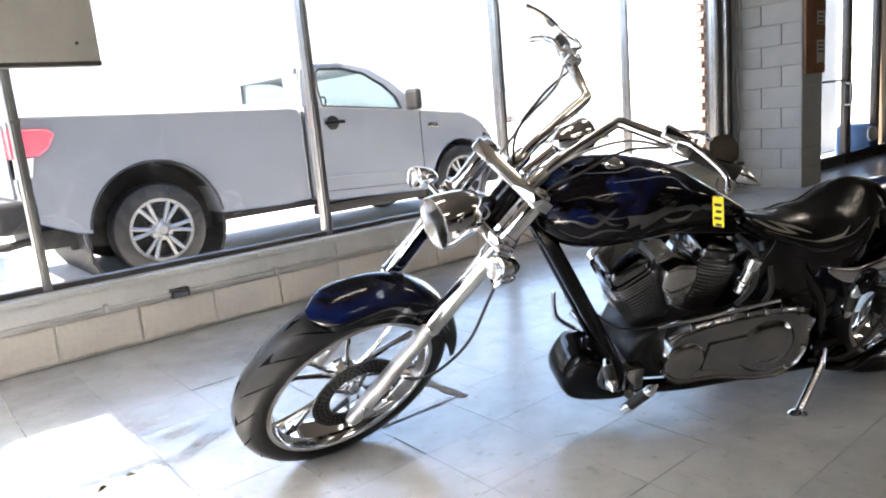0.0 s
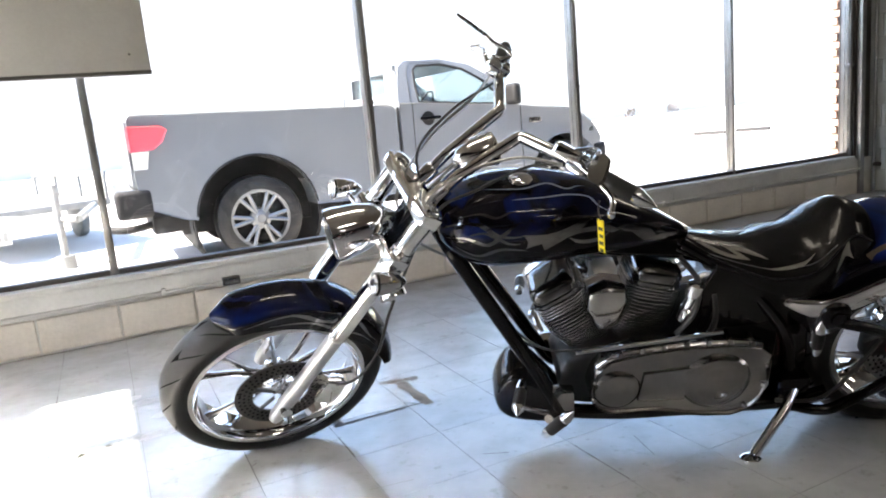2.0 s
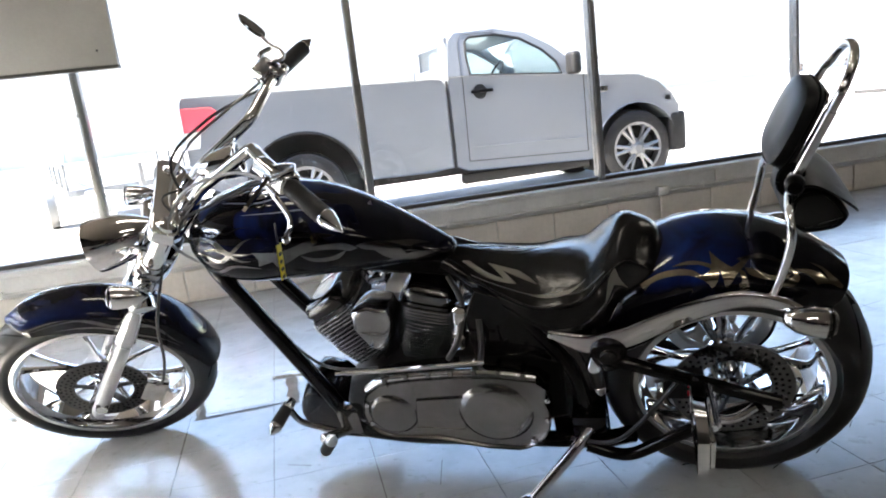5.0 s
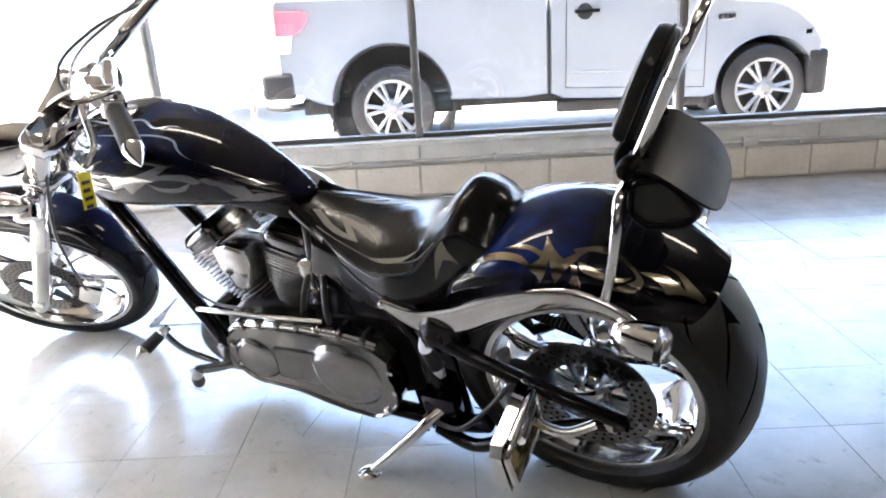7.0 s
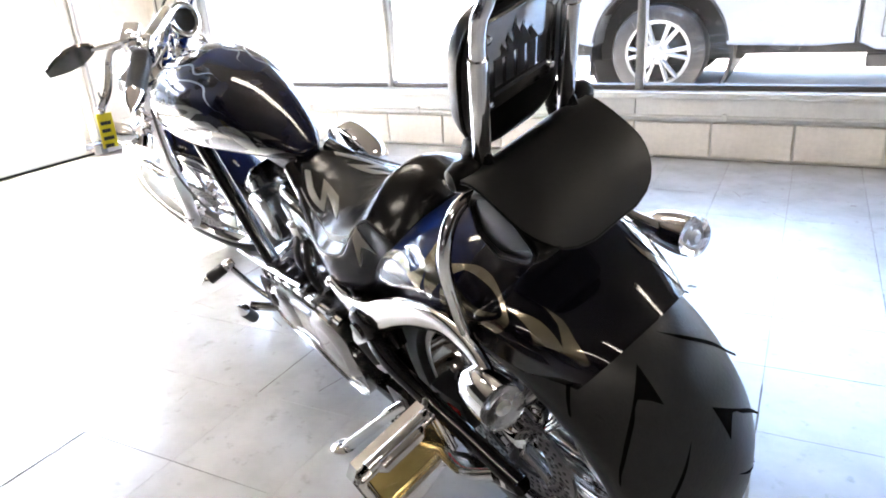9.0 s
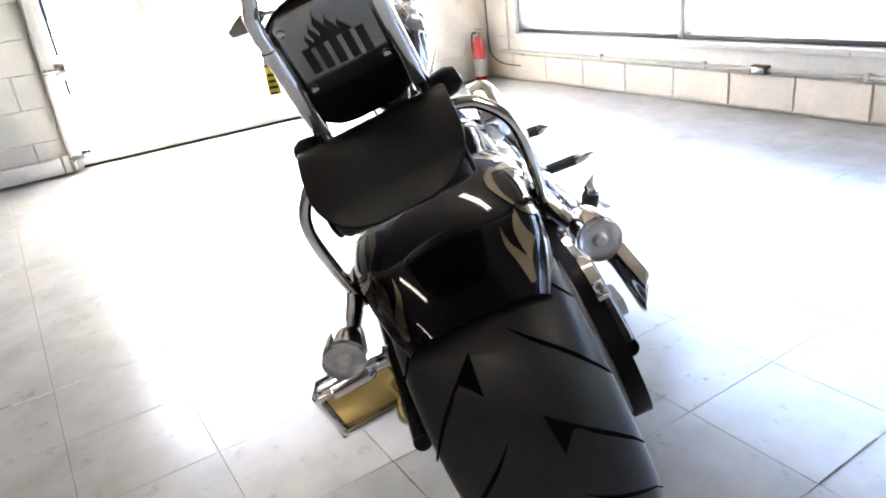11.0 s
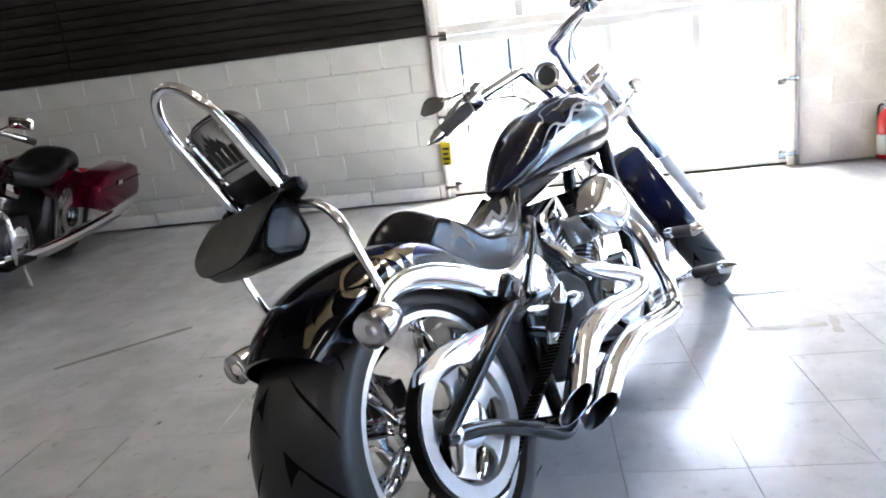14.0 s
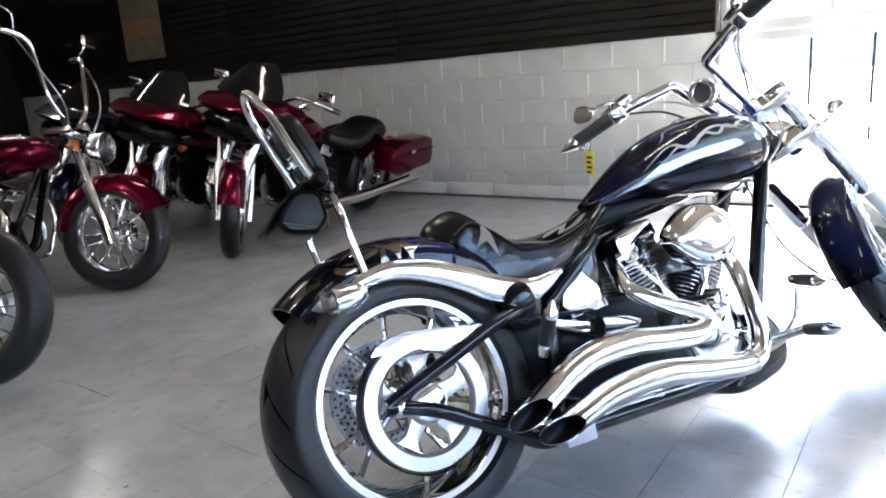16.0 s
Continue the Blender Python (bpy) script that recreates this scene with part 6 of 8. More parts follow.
for s in (-1, 1):
    bm = B()
    inner = [(sum(a for a, b in prof) / len(prof) + (a - sum(c for c, d in prof) / len(prof)) * 0.84, sum(b for a, b in prof) / len(prof) + (b - sum(d for c, d in prof) / len(prof)) * 0.84) for a, b in prof]
    path = [Vector((a, 0.002 + (0.105 if s > 0 else -0.089), b)) for a, b in inner]
    tube(bm, path + [path[0]], 0.0045, 8)
    part("end_piping", bm, BLACK_SATIN, bag)
    part("strap", tube(B(), [(-0.012 + 0.02 * math.cos(a), 0.075 * s, 0.875 + 0.03 * math.sin(a)) for a in (radians(q) for q in range(0, 361, 30))], 0.007, 8, 1.6), BLACK_SATIN, bag, "black strap round the bar")

# -- engine --

add_part("crankcase", prism(B(), [(0.83, 0.22), (0.86, 0.36), (0.93, 0.40), (1.04, 0.40), (1.11, 0.36), (1.14, 0.28), (1.1, 0.2), (0.95, 0.175)], (0, 0.12, 0), (1, 0, 0), (0, 0, 1), 0.24, 0.02), DARK_METAL, None, "dark crankcase")
add_part("transmission", prism(B(), [(0.5, 0.24), (0.5, 0.42), (0.58, 0.46), (0.76, 0.45), (0.83, 0.4), (0.83, 0.22), (0.6, 0.2)], (0, 0.13, 0), (1, 0, 0), (0, 0, 1), 0.26, 0.02), BLACK_SATIN, None, "dark transmission case")
CYL = ((Vector((1.025, 0, 0.375)), Vector((0.5, 0, 0.866)).normalized()), (Vector((0.9, 0, 0.375)), Vector((-0.26, 0, 0.966)).normalized()))
for base, d in CYL:
    d, u, w = d, YA, d.cross(YA)
    cy_ob = add_part("cylinder", cyl(B(), base - d * 0.01, base + d * 0.18, 0.058, None, 28), DARK_METAL, None, "finned engine cylinder")
    for k in range(13):
        h = 0.012 + k * 0.0122
        r = 0.07 + 0.018 * min(1.0, k / 8)
        loops = [superloop(base + d * (h + dh), YA, w, r * g, r * 1.02 * g, 3.0, 28) for dh, g in ((-0.0022, 0.97), (-0.0012, 1.0), (0.0012, 1.0), (0.0022, 0.97))]
        add_part("fin", rings(B(), loops), FIN_METAL, cy_ob)
    hb0 = base + d * 0.168
    bm = B()
    for k in range(4):
        rings(bm, [superloop(hb0 + d * (k * 0.0105 + dh), YA, w, 0.086 * g, 0.084 * g, 4, 24) for dh, g in ((0, 0.97), (0.002, 1), (0.0045, 1), (0.0065, 0.97))])
    rings(bm, [superloop(hb0 + d * h, YA, w, 0.072, 0.07, 4, 24) for h in (-0.005, 0.042)])
    add_part("cylinder_head", bm, FIN_METAL, cy_ob, "finned cylinder head")
    bm = B()
    rings(bm, [superloop(hb0 + d * h - YA * 0.004, YA, w, 0.079 * g, 0.07 * g, 5, 32) for h, g in ((0.03, 0.98), (0.032, 1.05), (0.05, 1.05), (0.0515, 0.99), (0.066, 0.99), (0.0675, 1.03), (0.074, 1.03), (0.088, 0.93), (0.096, 0.8), (0.098, 0.55))])
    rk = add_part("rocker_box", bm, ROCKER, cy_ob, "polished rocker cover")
    for i in range(6):
        a = 2 * math.pi * i / 6 + 0.5
        q = hb0 + d * 0.064 + YA * (0.073 * math.cos(a)) + w * (0.064 * math.sin(a))
        add_part("cover_bolt", lathe(B(), q, d, [(0, 0.006), (0.012, 0.006), (0.014, 0.003)], 6), CHROME, rk)
    # added bright end: the same cover coloured for its window side
    add_part("lit_cover_end", rings(B(), [superloop(hb0 + d * 0.052 - YA * h, d, w, 0.046 * g, 0.078 * g, 5, 28) for h, g in ((0.06, 1.0), (0.094, 1.0), (0.102, 0.94), (0.105, 0.8))]), CHROME, rk, "right-hand rocker cover end in bright chrome, as lit")
    for s in (-0.03, 0.03):
        add_part("pushrod_tube", cyl(B(), Vector((0.97, -0.1, 0.36)) + (base - Vector((0.967, 0, 0.37))) * 0.6 + XA * s * 0.8, hb0 - YA * 0.06 + d * 0.03 + w * s, 0.0115, None, 12), CHROME, cy_ob, "chrome pushrod tube")
# cam cover and details on the right
add_part("cam_cover", lathe(B(), (0.99, -0.115, 0.29), (0, -1, 0), [(0, 0.1), (0.03, 0.098), (0.045, 0.085), (0.05, 0.06), (0.058, 0.05), (0.06, 0.0)], 36), CHROME, None, "chrome cam cover")
bm = lathe(B(), (1.015, -0.13, 0.385), (0, -1, 0), [(0, 0.03), (0.05, 0.03), (0.055, 0.022)], 18)
add_part("lifter_block", bm, CHROME)
# carburettor and teardrop air cleaner
add_part("carburettor", box(B(), (0.965, -0.09, 0.52), (0.08, 0.12, 0.08), 0.015), ALU, None, "carburettor between the cylinders")
bm = B()
ac = Vector((0.975, -0.165, 0.566))
ax1 = Vector((0.96, 0, -0.05)).normalized()
ax2 = Vector((0.05, 0, 0.96)).normalized()
def tear(h, k):
    out = []
    for i in range(36):
        a = 2 * math.pi * i / 36
        rx = 0.116 if math.cos(a) > 0 else 0.122
        rz = 0.09 * (1 - 0.35 * max(0, -math.cos(a)) ** 1.5)
        out.append(ac - YA * h + ax1 * (rx * math.cos(a) * k) + ax2 * (rz * math.sin(a) * k))
    return out
rings(bm, [tear(h, k) for h, k in ((0, 0.94), (0.004, 1.0), (0.035, 1.0), (0.05, 0.95), (0.062, 0.84), (0.072, 0.66), (0.078, 0.42), (0.08, 0.15))])
acl = add_part("air_cleaner", bm, CHROME, None, "teardrop chrome air cleaner cover")
bm = B()
for i in range(10):
    box(bm, ac + XA * (0.115 + 0.004) + YA * -0.015 + ZA * (-0.04 + i * 0.0075), (0.02, 0.03, 0.0035), 0.001)
add_part("filter_fins", bm, ALU, acl)
bm = prism(B(), [(0.958, 0.485), (0.935, 0.56), (0.945, 0.6), (1.0, 0.612), (1.048, 0.596), (1.055, 0.54), (1.025, 0.47), (0.99, 0.462)], (0, 0.115, 0), (1, 0, 0), (0, 0, 1), 0.1, 0.016)
add_part("intake_cover", bm, CHROME_WORN, None, "polished intake cover")
# horn and wiring on the left
add_part("oil_line", tube(B(), smooth_path([(0.8, 0.13, 0.45), (0.76, 0.14, 0.52), (0.74, 0.1, 0.6), (0.78, 0.04, 0.65)], 6), 0.008, 8), CABLE_BLACK, None)
add_part("oil_line", tube(B(), smooth_path([(0.72, 0.14, 0.43), (0.7, 0.15, 0.5), (0.7, 0.12, 0.57)], 6), 0.008, 8), CABLE_BLACK, None)
add_part("ignition_coil", lathe(B(), (0.772, 0.1, 0.47), (-0.2, 0.05, 0.97), [(0, 0.016), (0.006, 0.024), (0.045, 0.024), (0.05, 0.018), (0.09, 0.018), (0.095, 0.024), (0.13, 0.024), (0.136, 0.012)], 20), CHROME, None, "chrome ignition coil behind the cylinder")
add_part("oil_tank", prism(B(), [(0.485, 0.455), (0.55, 0.575), (0.61, 0.625), (0.68, 0.62), (0.672, 0.45), (0.65, 0.425), (0.55, 0.435)], (0, 0.125, 0), (1, 0, 0), (0, 0, 1), 0.265, 0.03), BLACK_PAINT, None, "gloss black oil tank under the seat")

add_part("oil_tank_panel", prism(B(), [(0.53, 0.502), (0.6, 0.542), (0.642, 0.495), (0.66, 0.441), (0.545, 0.428), (0.52, 0.468)], (0, -0.138, 0), (1, 0, 0), (0, 0, 1), 0.014, 0.006), CHROME, None, "polished side panel of the oil tank")
add_part("transmission_side", prism(B(), [(0.42, 0.462), (0.56, 0.425), (0.7, 0.408), (0.755, 0.385), (0.735, 0.365), (0.6, 0.37), (0.5, 0.41)], (0, -0.128, 0), (1, 0, 0), (0, 0, 1), 0.025, 0.008), CHROME, None, "polished transmission side cover")
# added plate standing in for the shaded black mass behind the engine
add_part("side_gap_filler", prism(B(), [(0.405, 0.33), (0.4, 0.17), (0.55, 0.15), (0.555, 0.4), (0.735, 0.43), (0.735, 0.58), (0.7, 0.66), (0.56, 0.6), (0.46, 0.51), (0.42, 0.45)], (0, 0.122, 0), (1, 0, 0), (0, 0, 1), 0.02, 0.008), BLACK_PAINT, None, "gloss black filler plate behind the engine")

# primary cover on the left: two domed ends joined by a shallow channel, a clipped flange along the top
low = arc(0.975, 0.3, 0.085, -100, 20, 9) + [(1.04, 0.37), (1.0, 0.408), (0.9, 0.428), (0.78, 0.437), (0.66, 0.434), (0.57, 0.418), (0.54, 0.39)] + arc(0.665, 0.296, 0.122, 160, 258, 9) + [(0.72, 0.182), (0.79, 0.196), (0.86, 0.214), (0.91, 0.216)]
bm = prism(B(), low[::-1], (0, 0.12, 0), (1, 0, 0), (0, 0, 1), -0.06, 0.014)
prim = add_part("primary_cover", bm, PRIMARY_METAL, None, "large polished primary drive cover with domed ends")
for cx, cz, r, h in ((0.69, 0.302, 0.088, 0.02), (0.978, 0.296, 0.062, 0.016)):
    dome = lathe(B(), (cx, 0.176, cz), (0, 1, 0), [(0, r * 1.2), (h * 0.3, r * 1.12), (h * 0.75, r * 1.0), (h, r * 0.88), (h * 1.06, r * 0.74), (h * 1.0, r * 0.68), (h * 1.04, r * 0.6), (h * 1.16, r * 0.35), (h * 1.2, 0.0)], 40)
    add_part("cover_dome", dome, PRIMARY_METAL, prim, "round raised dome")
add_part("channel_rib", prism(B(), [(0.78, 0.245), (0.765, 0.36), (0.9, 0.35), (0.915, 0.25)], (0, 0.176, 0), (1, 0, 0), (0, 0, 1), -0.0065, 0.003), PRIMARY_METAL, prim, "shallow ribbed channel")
add_part("cover_flange", tube(B(), smooth_path([(1.035, 0.168, 0.38), (0.99, 0.17, 0.412), (0.9, 0.172, 0.43), (0.78, 0.172, 0.439), (0.66, 0.172, 0.436), (0.57, 0.17, 0.42)], 5), 0.014, 10, 0.7), CHROME, prim, "bright flange along the cover")
for i in range(7):
    x = 0.6 + i * 0.062
    z = lerp_rows(((0.57, 0.42), (0.66, 0.436), (0.78, 0.439), (0.9, 0.43), (1.0, 0.41)), x)[0]
    add_part("edge_clip", box(B(), (x, 0.162, z + 0.002), (0.013, 0.055, 0.034), 0.004), PRIMARY_METAL, prim)
for x, z in ((0.548, 0.35), (0.553, 0.28), (0.6, 0.205), (1.045, 0.335), (1.045, 0.265)):
    add_part("cover_bolt", lathe(B(), (x, 0.175, z), (0, 1, 0), [(0, 0.008), (0.012, 0.008), (0.016, 0.003)], 8), CHROME, prim)

# -- exhaust on the right --
def pipe(name, pts, radii, label, parent=None, n=7):
    path = smooth_path(pts, n)
    m = len(path)
    rr = [lerp_rows(tuple((k / (len(radii) - 1), v) for k, v in enumerate(radii)), i / (m - 1))[0] for i in range(m)]
    return add_part(name, tube(B(), path[:-7], rr[:-7], 20), CHROME, parent, label), path, rr


e1, p1, r1 = pipe("front_exhaust", [(1.09, -0.07, 0.55), (1.075, -0.15, 0.52), (1.045, -0.22, 0.46), (1.035, -0.25, 0.37), (1.03, -0.262, 0.29), (1.0, -0.27, 0.235), (0.93, -0.28, 0.222), (0.8, -0.287, 0.24), (0.66, -0.293, 0.264), (0.55, -0.298, 0.264), (0.45, -0.303, 0.25), (0.345, -0.308, 0.216)], [0.021, 0.021, 0.023, 0.024, 0.026, 0.028, 0.03, 0.032, 0.033, 0.033, 0.031, 0.03], "sweeping chrome exhaust pipe")
e2, p2, r2 = pipe("rear_exhaust", [(0.76, -0.07, 0.545), (0.72, -0.14, 0.51), (0.7, -0.19, 0.47), (0.76, -0.225, 0.42), (0.85, -0.245, 0.375), (0.875, -0.25, 0.345), (0.83, -0.255, 0.325), (0.72, -0.262, 0.335), (0.6, -0.268, 0.35), (0.48, -0.275, 0.345), (0.38, -0.288, 0.315), (0.28, -0.3, 0.265)], [0.021, 0.021, 0.022, 0.023, 0.025, 0.027, 0.03, 0.032, 0.033, 0.033, 0.031, 0.03], "sweeping chrome exhaust pipe")
for eo, pp, rr in ((e1, p1, r1), (e2, p2, r2)):
    d = (pp[-1] - pp[-2]).normalized()
    o = pp[-1]
    _, u, w = basis(d)
    cutside = Vector((0, -0.99, -0.12))
    base = pp[-9]

    def mouth(k, back, cut):
        row = []
        for i in range(28):
            e = u * math.cos(2 * math.pi * i / 28) + w * math.sin(2 * math.pi * i / 28)
            c = o - d * (0.046 * e.dot(cutside)) if cut else base - d * back
            row.append(c + e * rr[-1] * k)
        return row
    add_part("slash_tip", rings(B(), [mouth(1.01, 0.0, False), mouth(1.01, 0, True), mouth(0.9, 0, True)], False), CHROME, eo, "slash-cut pipe end")
    add_part("pipe_mouth", rings(B(), [mouth(0.905, 0, True), mouth(0.88, -0.03, False), mouth(0.3, -0.03, False)], False), BLACK_SATIN, eo, "black inside of the pipe")
add_part("heat_clamp", ring_lathe(B(), p1[40], p1[41] - p1[39], [(-0.006, r1[40] + 0.003), (0.006, r1[40] + 0.003), (0.006, r1[40] - 0.002), (-0.006, r1[40] - 0.002)], 20), CHROME, e1)
add_part("pipe_bracket", prism(B(), [(0.5, 0.2), (0.72, 0.225), (0.72, 0.24), (0.5, 0.215)], (0, -0.24, 0), (1, 0, 0), (0, 0, 1), 0.01, 0.002), CHROME, e1)

add_part("pipe_support", tube(B(), [(0.5, -0.2, 0.2), (0.72, -0.205, 0.2), (0.88, -0.2, 0.192)], 0.006, 8), CHROME, e1, "thin chrome support rod")
add_part("support_tab", prism(B(), [(0.655, 0.222), (0.725, 0.206), (0.72, 0.188), (0.66, 0.198)], (0, -0.2, 0), (1, 0, 0), (0, 0, 1), 0.006, 0.0015), CHROME, e1)
add_part("muffler_clamp", box(B(), (0.42, -0.245, 0.182), (0.085, 0.035, 0.045), 0.008), ALU_GREY, e1, "dull grey clamp below the pipe ends")

# -- foot controls --
def peg(p0, p1, label):
    p0, p1 = Vector(p0), Vector(p1)
    d = (p1 - p0).normalized()
    L = (p1 - p0).length
    pg = add_part("foot_peg", lathe(B(), p0, d, [(0, 0.017), (L * 0.62, 0.018), (L * 0.63, 0.013)], 16), RUBBER_GRIP, None, label)
    add_part("peg_tip", lathe(B(), p0 + d * L * 0.62, d, [(0, 0.018), (L * 0.08, 0.0185), (L * 0.14, 0.016), (L * 0.38, 0.0015)], 16), CHROME, pg, "pointed chrome tip")
    add_part("peg_mount", lathe(B(), p0 - d * 0.03, d, [(0, 0.012), (0.02, 0.016), (0.03, 0.014)], 16), CHROME, pg)
    return pg


peg((1.182, 0.24, 0.215), (1.118, 0.27, 0.31), "black foot peg with a pointed chrome tip")
peg((1.262, 0.225, 0.362), (1.283, 0.308, 0.345), "black shifter peg with a pointed chrome tip")
peg((1.165, -0.3, 0.258), (1.103, -0.446, 0.268), "black foot peg with a pointed chrome tip")
peg((1.215, -0.265, 0.388), (1.2, -0.362, 0.376), "black brake pedal peg with a pointed chrome tip")
for s in (-1, 1):
    peg((0.415, 0.178, 0.4) if s > 0 else (0.385, -0.25, 0.4), (0.425, 0.192, 0.5) if s > 0 else (0.397, -0.306, 0.495), "folded black passenger peg with a pointed tip")
    add_part("peg_bracket", tube(B(), [(0.42, 0.16 * s, 0.4), (0.415 if s > 0 else 0.385, 0.178 if s > 0 else -0.245, 0.392)], 0.013, 10), CHROME)
    # left controls get the shaded copy of the chrome, right ones the bright
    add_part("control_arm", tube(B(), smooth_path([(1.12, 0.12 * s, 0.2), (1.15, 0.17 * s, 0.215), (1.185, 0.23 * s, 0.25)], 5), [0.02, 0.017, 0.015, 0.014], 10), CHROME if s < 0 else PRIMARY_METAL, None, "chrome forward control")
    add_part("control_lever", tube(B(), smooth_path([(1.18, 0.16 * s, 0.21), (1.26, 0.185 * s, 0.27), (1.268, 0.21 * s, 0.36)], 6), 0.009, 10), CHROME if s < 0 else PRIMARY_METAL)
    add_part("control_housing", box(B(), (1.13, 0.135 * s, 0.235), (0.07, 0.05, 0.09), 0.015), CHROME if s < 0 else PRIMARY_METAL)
add_part("peg_arm", tube(B(), smooth_path([(1.12, -0.13, 0.22), (1.15, -0.2, 0.24), (1.166, -0.298, 0.258)], 5), [0.016, 0.015, 0.014, 0.013], 12), CHROME, None, "chrome arm of the foot peg")
add_part("shift_rod", tube(B(), [(1.1, 0.19, 0.455), (0.9, 0.19, 0.47), (0.69, 0.185, 0.484)], 0.006, 8), CHROME)
# side stand
K1 = Vector((0.6, 0.292, 0.112))
sd = add_part("side_stand", tube(B(), smooth_path([(0.44, 0.15, 0.235), (0.47, 0.19, 0.222), (0.5, 0.22, 0.195), K1], 5), [0.019, 0.018, 0.017, 0.016, 0.0145], 14), CHROME, None, "chrome side stand with its foot on the floor")
down = BIKE.to_3x3().transposed() @ Vector((0, 0, -1))
add_part("stand_foot", lathe(B(), K1 - down * 0.006 + Vector((0.012, 0.006, 0)), down, [(0, 0.016), (0.01, 0.03), (0.016, 0.03)], 24), CHROME, sd)
add_part("stand_bracket", box(B(), (0.45, 0.15, 0.24), (0.09, 0.05, 0.08), 0.012), BLACK_PAINT, sd)
add_part("stand_spring", tube(B(), [(0.46 + 0.08 * t / 40 + 0.005 * math.cos(t), 0.19 + 0.05 * t / 40 + 0.005 * math.sin(t), 0.2 - 0.03 * t / 40) for t in range(41)], 0.0018, 5), CHROME_WORN, sd)
# side-mounted number plate frame
npm = Matrix.Translation((0.2, 0.287, 0.374)) @ Matrix.Rotation(radians(-4), 4, "X")
npl = part("plate_holder", prism(B(), [(-0.09, -0.062), (0.09, -0.062), (0.092, 0.05), (0.075, 0.066), (-0.075, 0.066), (-0.092, 0.05)], (0, 0, 0), (0, 1, 0), (0, 0, 1), -0.016, 0.004), CHROME, bike, "chrome number plate holder", m=npm)
part("plate_face", bx(-0.0235, -0.0165, -0.07, 0.07, -0.042, 0.04, 0.002), GOLD_REFLECTION, npl, "plate face coloured with its golden reflection")
part("plate_rim", tube(B(), fillet_path([(-0.026, -0.078, -0.05), (-0.026, 0.078, -0.05), (-0.026, 0.082, 0.045), (-0.026, -0.082, 0.045), (-0.026, -0.078, -0.05)], 0.012), 0.008, 10), CHROME, npl, "raised chrome rim")
part("lamp_hood", lathe(B(), (-0.034, -0.05, 0.048), (0, 1, 0), [(0, 0.006), (0.01, 0.016), (0.09, 0.016), (0.1, 0.006)], 16), CHROME, npl)
part("lamp_bar", tube(B(), [(-0.03, -0.06, 0.062), (-0.03, 0.06, 0.062)], 0.011, 12), CHROME, npl)
for yv in (-0.08, 0.08):
    for zv in (-0.05, 0.045):
        part("holder_bolt", lathe(B(), (-0.016, yv, zv), (-1, 0, 0), [(0, 0.005), (0.005, 0.004)], 8), CHROME, npl)
add_part("plate_arm", tube(B(), smooth_path([(0.06, 0.2, 0.345), (0.12, 0.23, 0.335), (0.2, 0.22, 0.345)], 5), 0.011, 10), CHROME)
add_part("plate_wire", tube(B(), smooth_path([(0.2, 0.24, 0.42), (0.19, 0.21, 0.44), (0.24, 0.19, 0.43), (0.28, 0.17, 0.4)], 5), 0.005, 8), CABLE_BLACK)
add_part("brake_hose", tube(B(), smooth_path([(0.23, 0.17, 0.4), (0.33, 0.2, 0.28), (0.4, 0.2, 0.22), (0.5, 0.17, 0.2)], 6), 0.006, 8), CABLE_BLACK)

# -- front end --
for s in (-1, 1):
    q = 0.118 * s
    fk = add_part("fork_leg", lathe(B(), S(0.04, q, 0.03), -S_A, [(0, 0.012), (0.004, 0.024), (0.012, 0.0275), (0.15, 0.0275), (0.152, 0.031), (0.34, 0.031), (0.345, 0.0275), (0.49, 0.0275), (0.495, 0.03), (0.505, 0.0275), (0.51, 0.0235), (0.84, 0.0225), (0.872, 0.016), (0.878, 0.006)], 28), CHROME, None, "chrome fork leg")
    add_part("fork_slider", lathe(B(), S(0.04, q, -0.478), -S_A, [(0, 0.0242), (0.36, 0.0235), (0.38, 0.018)], 28), ALU_GREY, fk, "dull grey fork slider")
    add_part("axle_clamp", cyl(B(), S(0.04, q * 0.82, -0.79), S(0.04, q * 1.28, -0.79), 0.018, None, 18), CHROME, fk)
    # turn signals
    add_part("signal_clamp", ring_lathe(B(), S(0.04, q, -0.19), S_A, [(-0.014, 0.0345), (0.014, 0.0345), (0.014, 0.028), (-0.014, 0.028)], 24), CHROME, fk)
    add_part("signal_stalk", tube(B(), [S(0.05, q * 1.15, -0.19), S(0.075, q * 1.6, -0.185)], 0.008, 10), CHROME, fk)
    d = (S_F * 0.9 + S_A * -0.35).normalized()
    sc = S(0.085, q * 1.72, -0.178)
    sg = add_part("front_signal", lathe(B(), sc - d * 0.05, d, [(0, 0.003), (0.01, 0.014), (0.03, 0.026), (0.06, 0.031), (0.085, 0.032)], 28), CHROME, None, "chrome bullet turn signal on the fork")
    add_part("signal_lens", lathe(B(), sc + d * 0.034, d, [(0, 0.0305), (0.01, 0.029), (0.016, 0.02), (0.018, 0.0)], 24), LENS_CLEAR, sg, "clear lens")
    if s > 0:
        add_part("clamp_cover", lathe(B(), S(0.06, q * 1.25, -0.195), S(0.02, 0.25, -0.245) - S(0.06, q * 1.25, -0.195), [(0, 0.012), (0.014, 0.026), (0.04, 0.035), (0.066, 0.036), (0.07, 0.03), (0.072, 0.0)], 24), CHROME, fk, "chrome lamp shell below the signal")
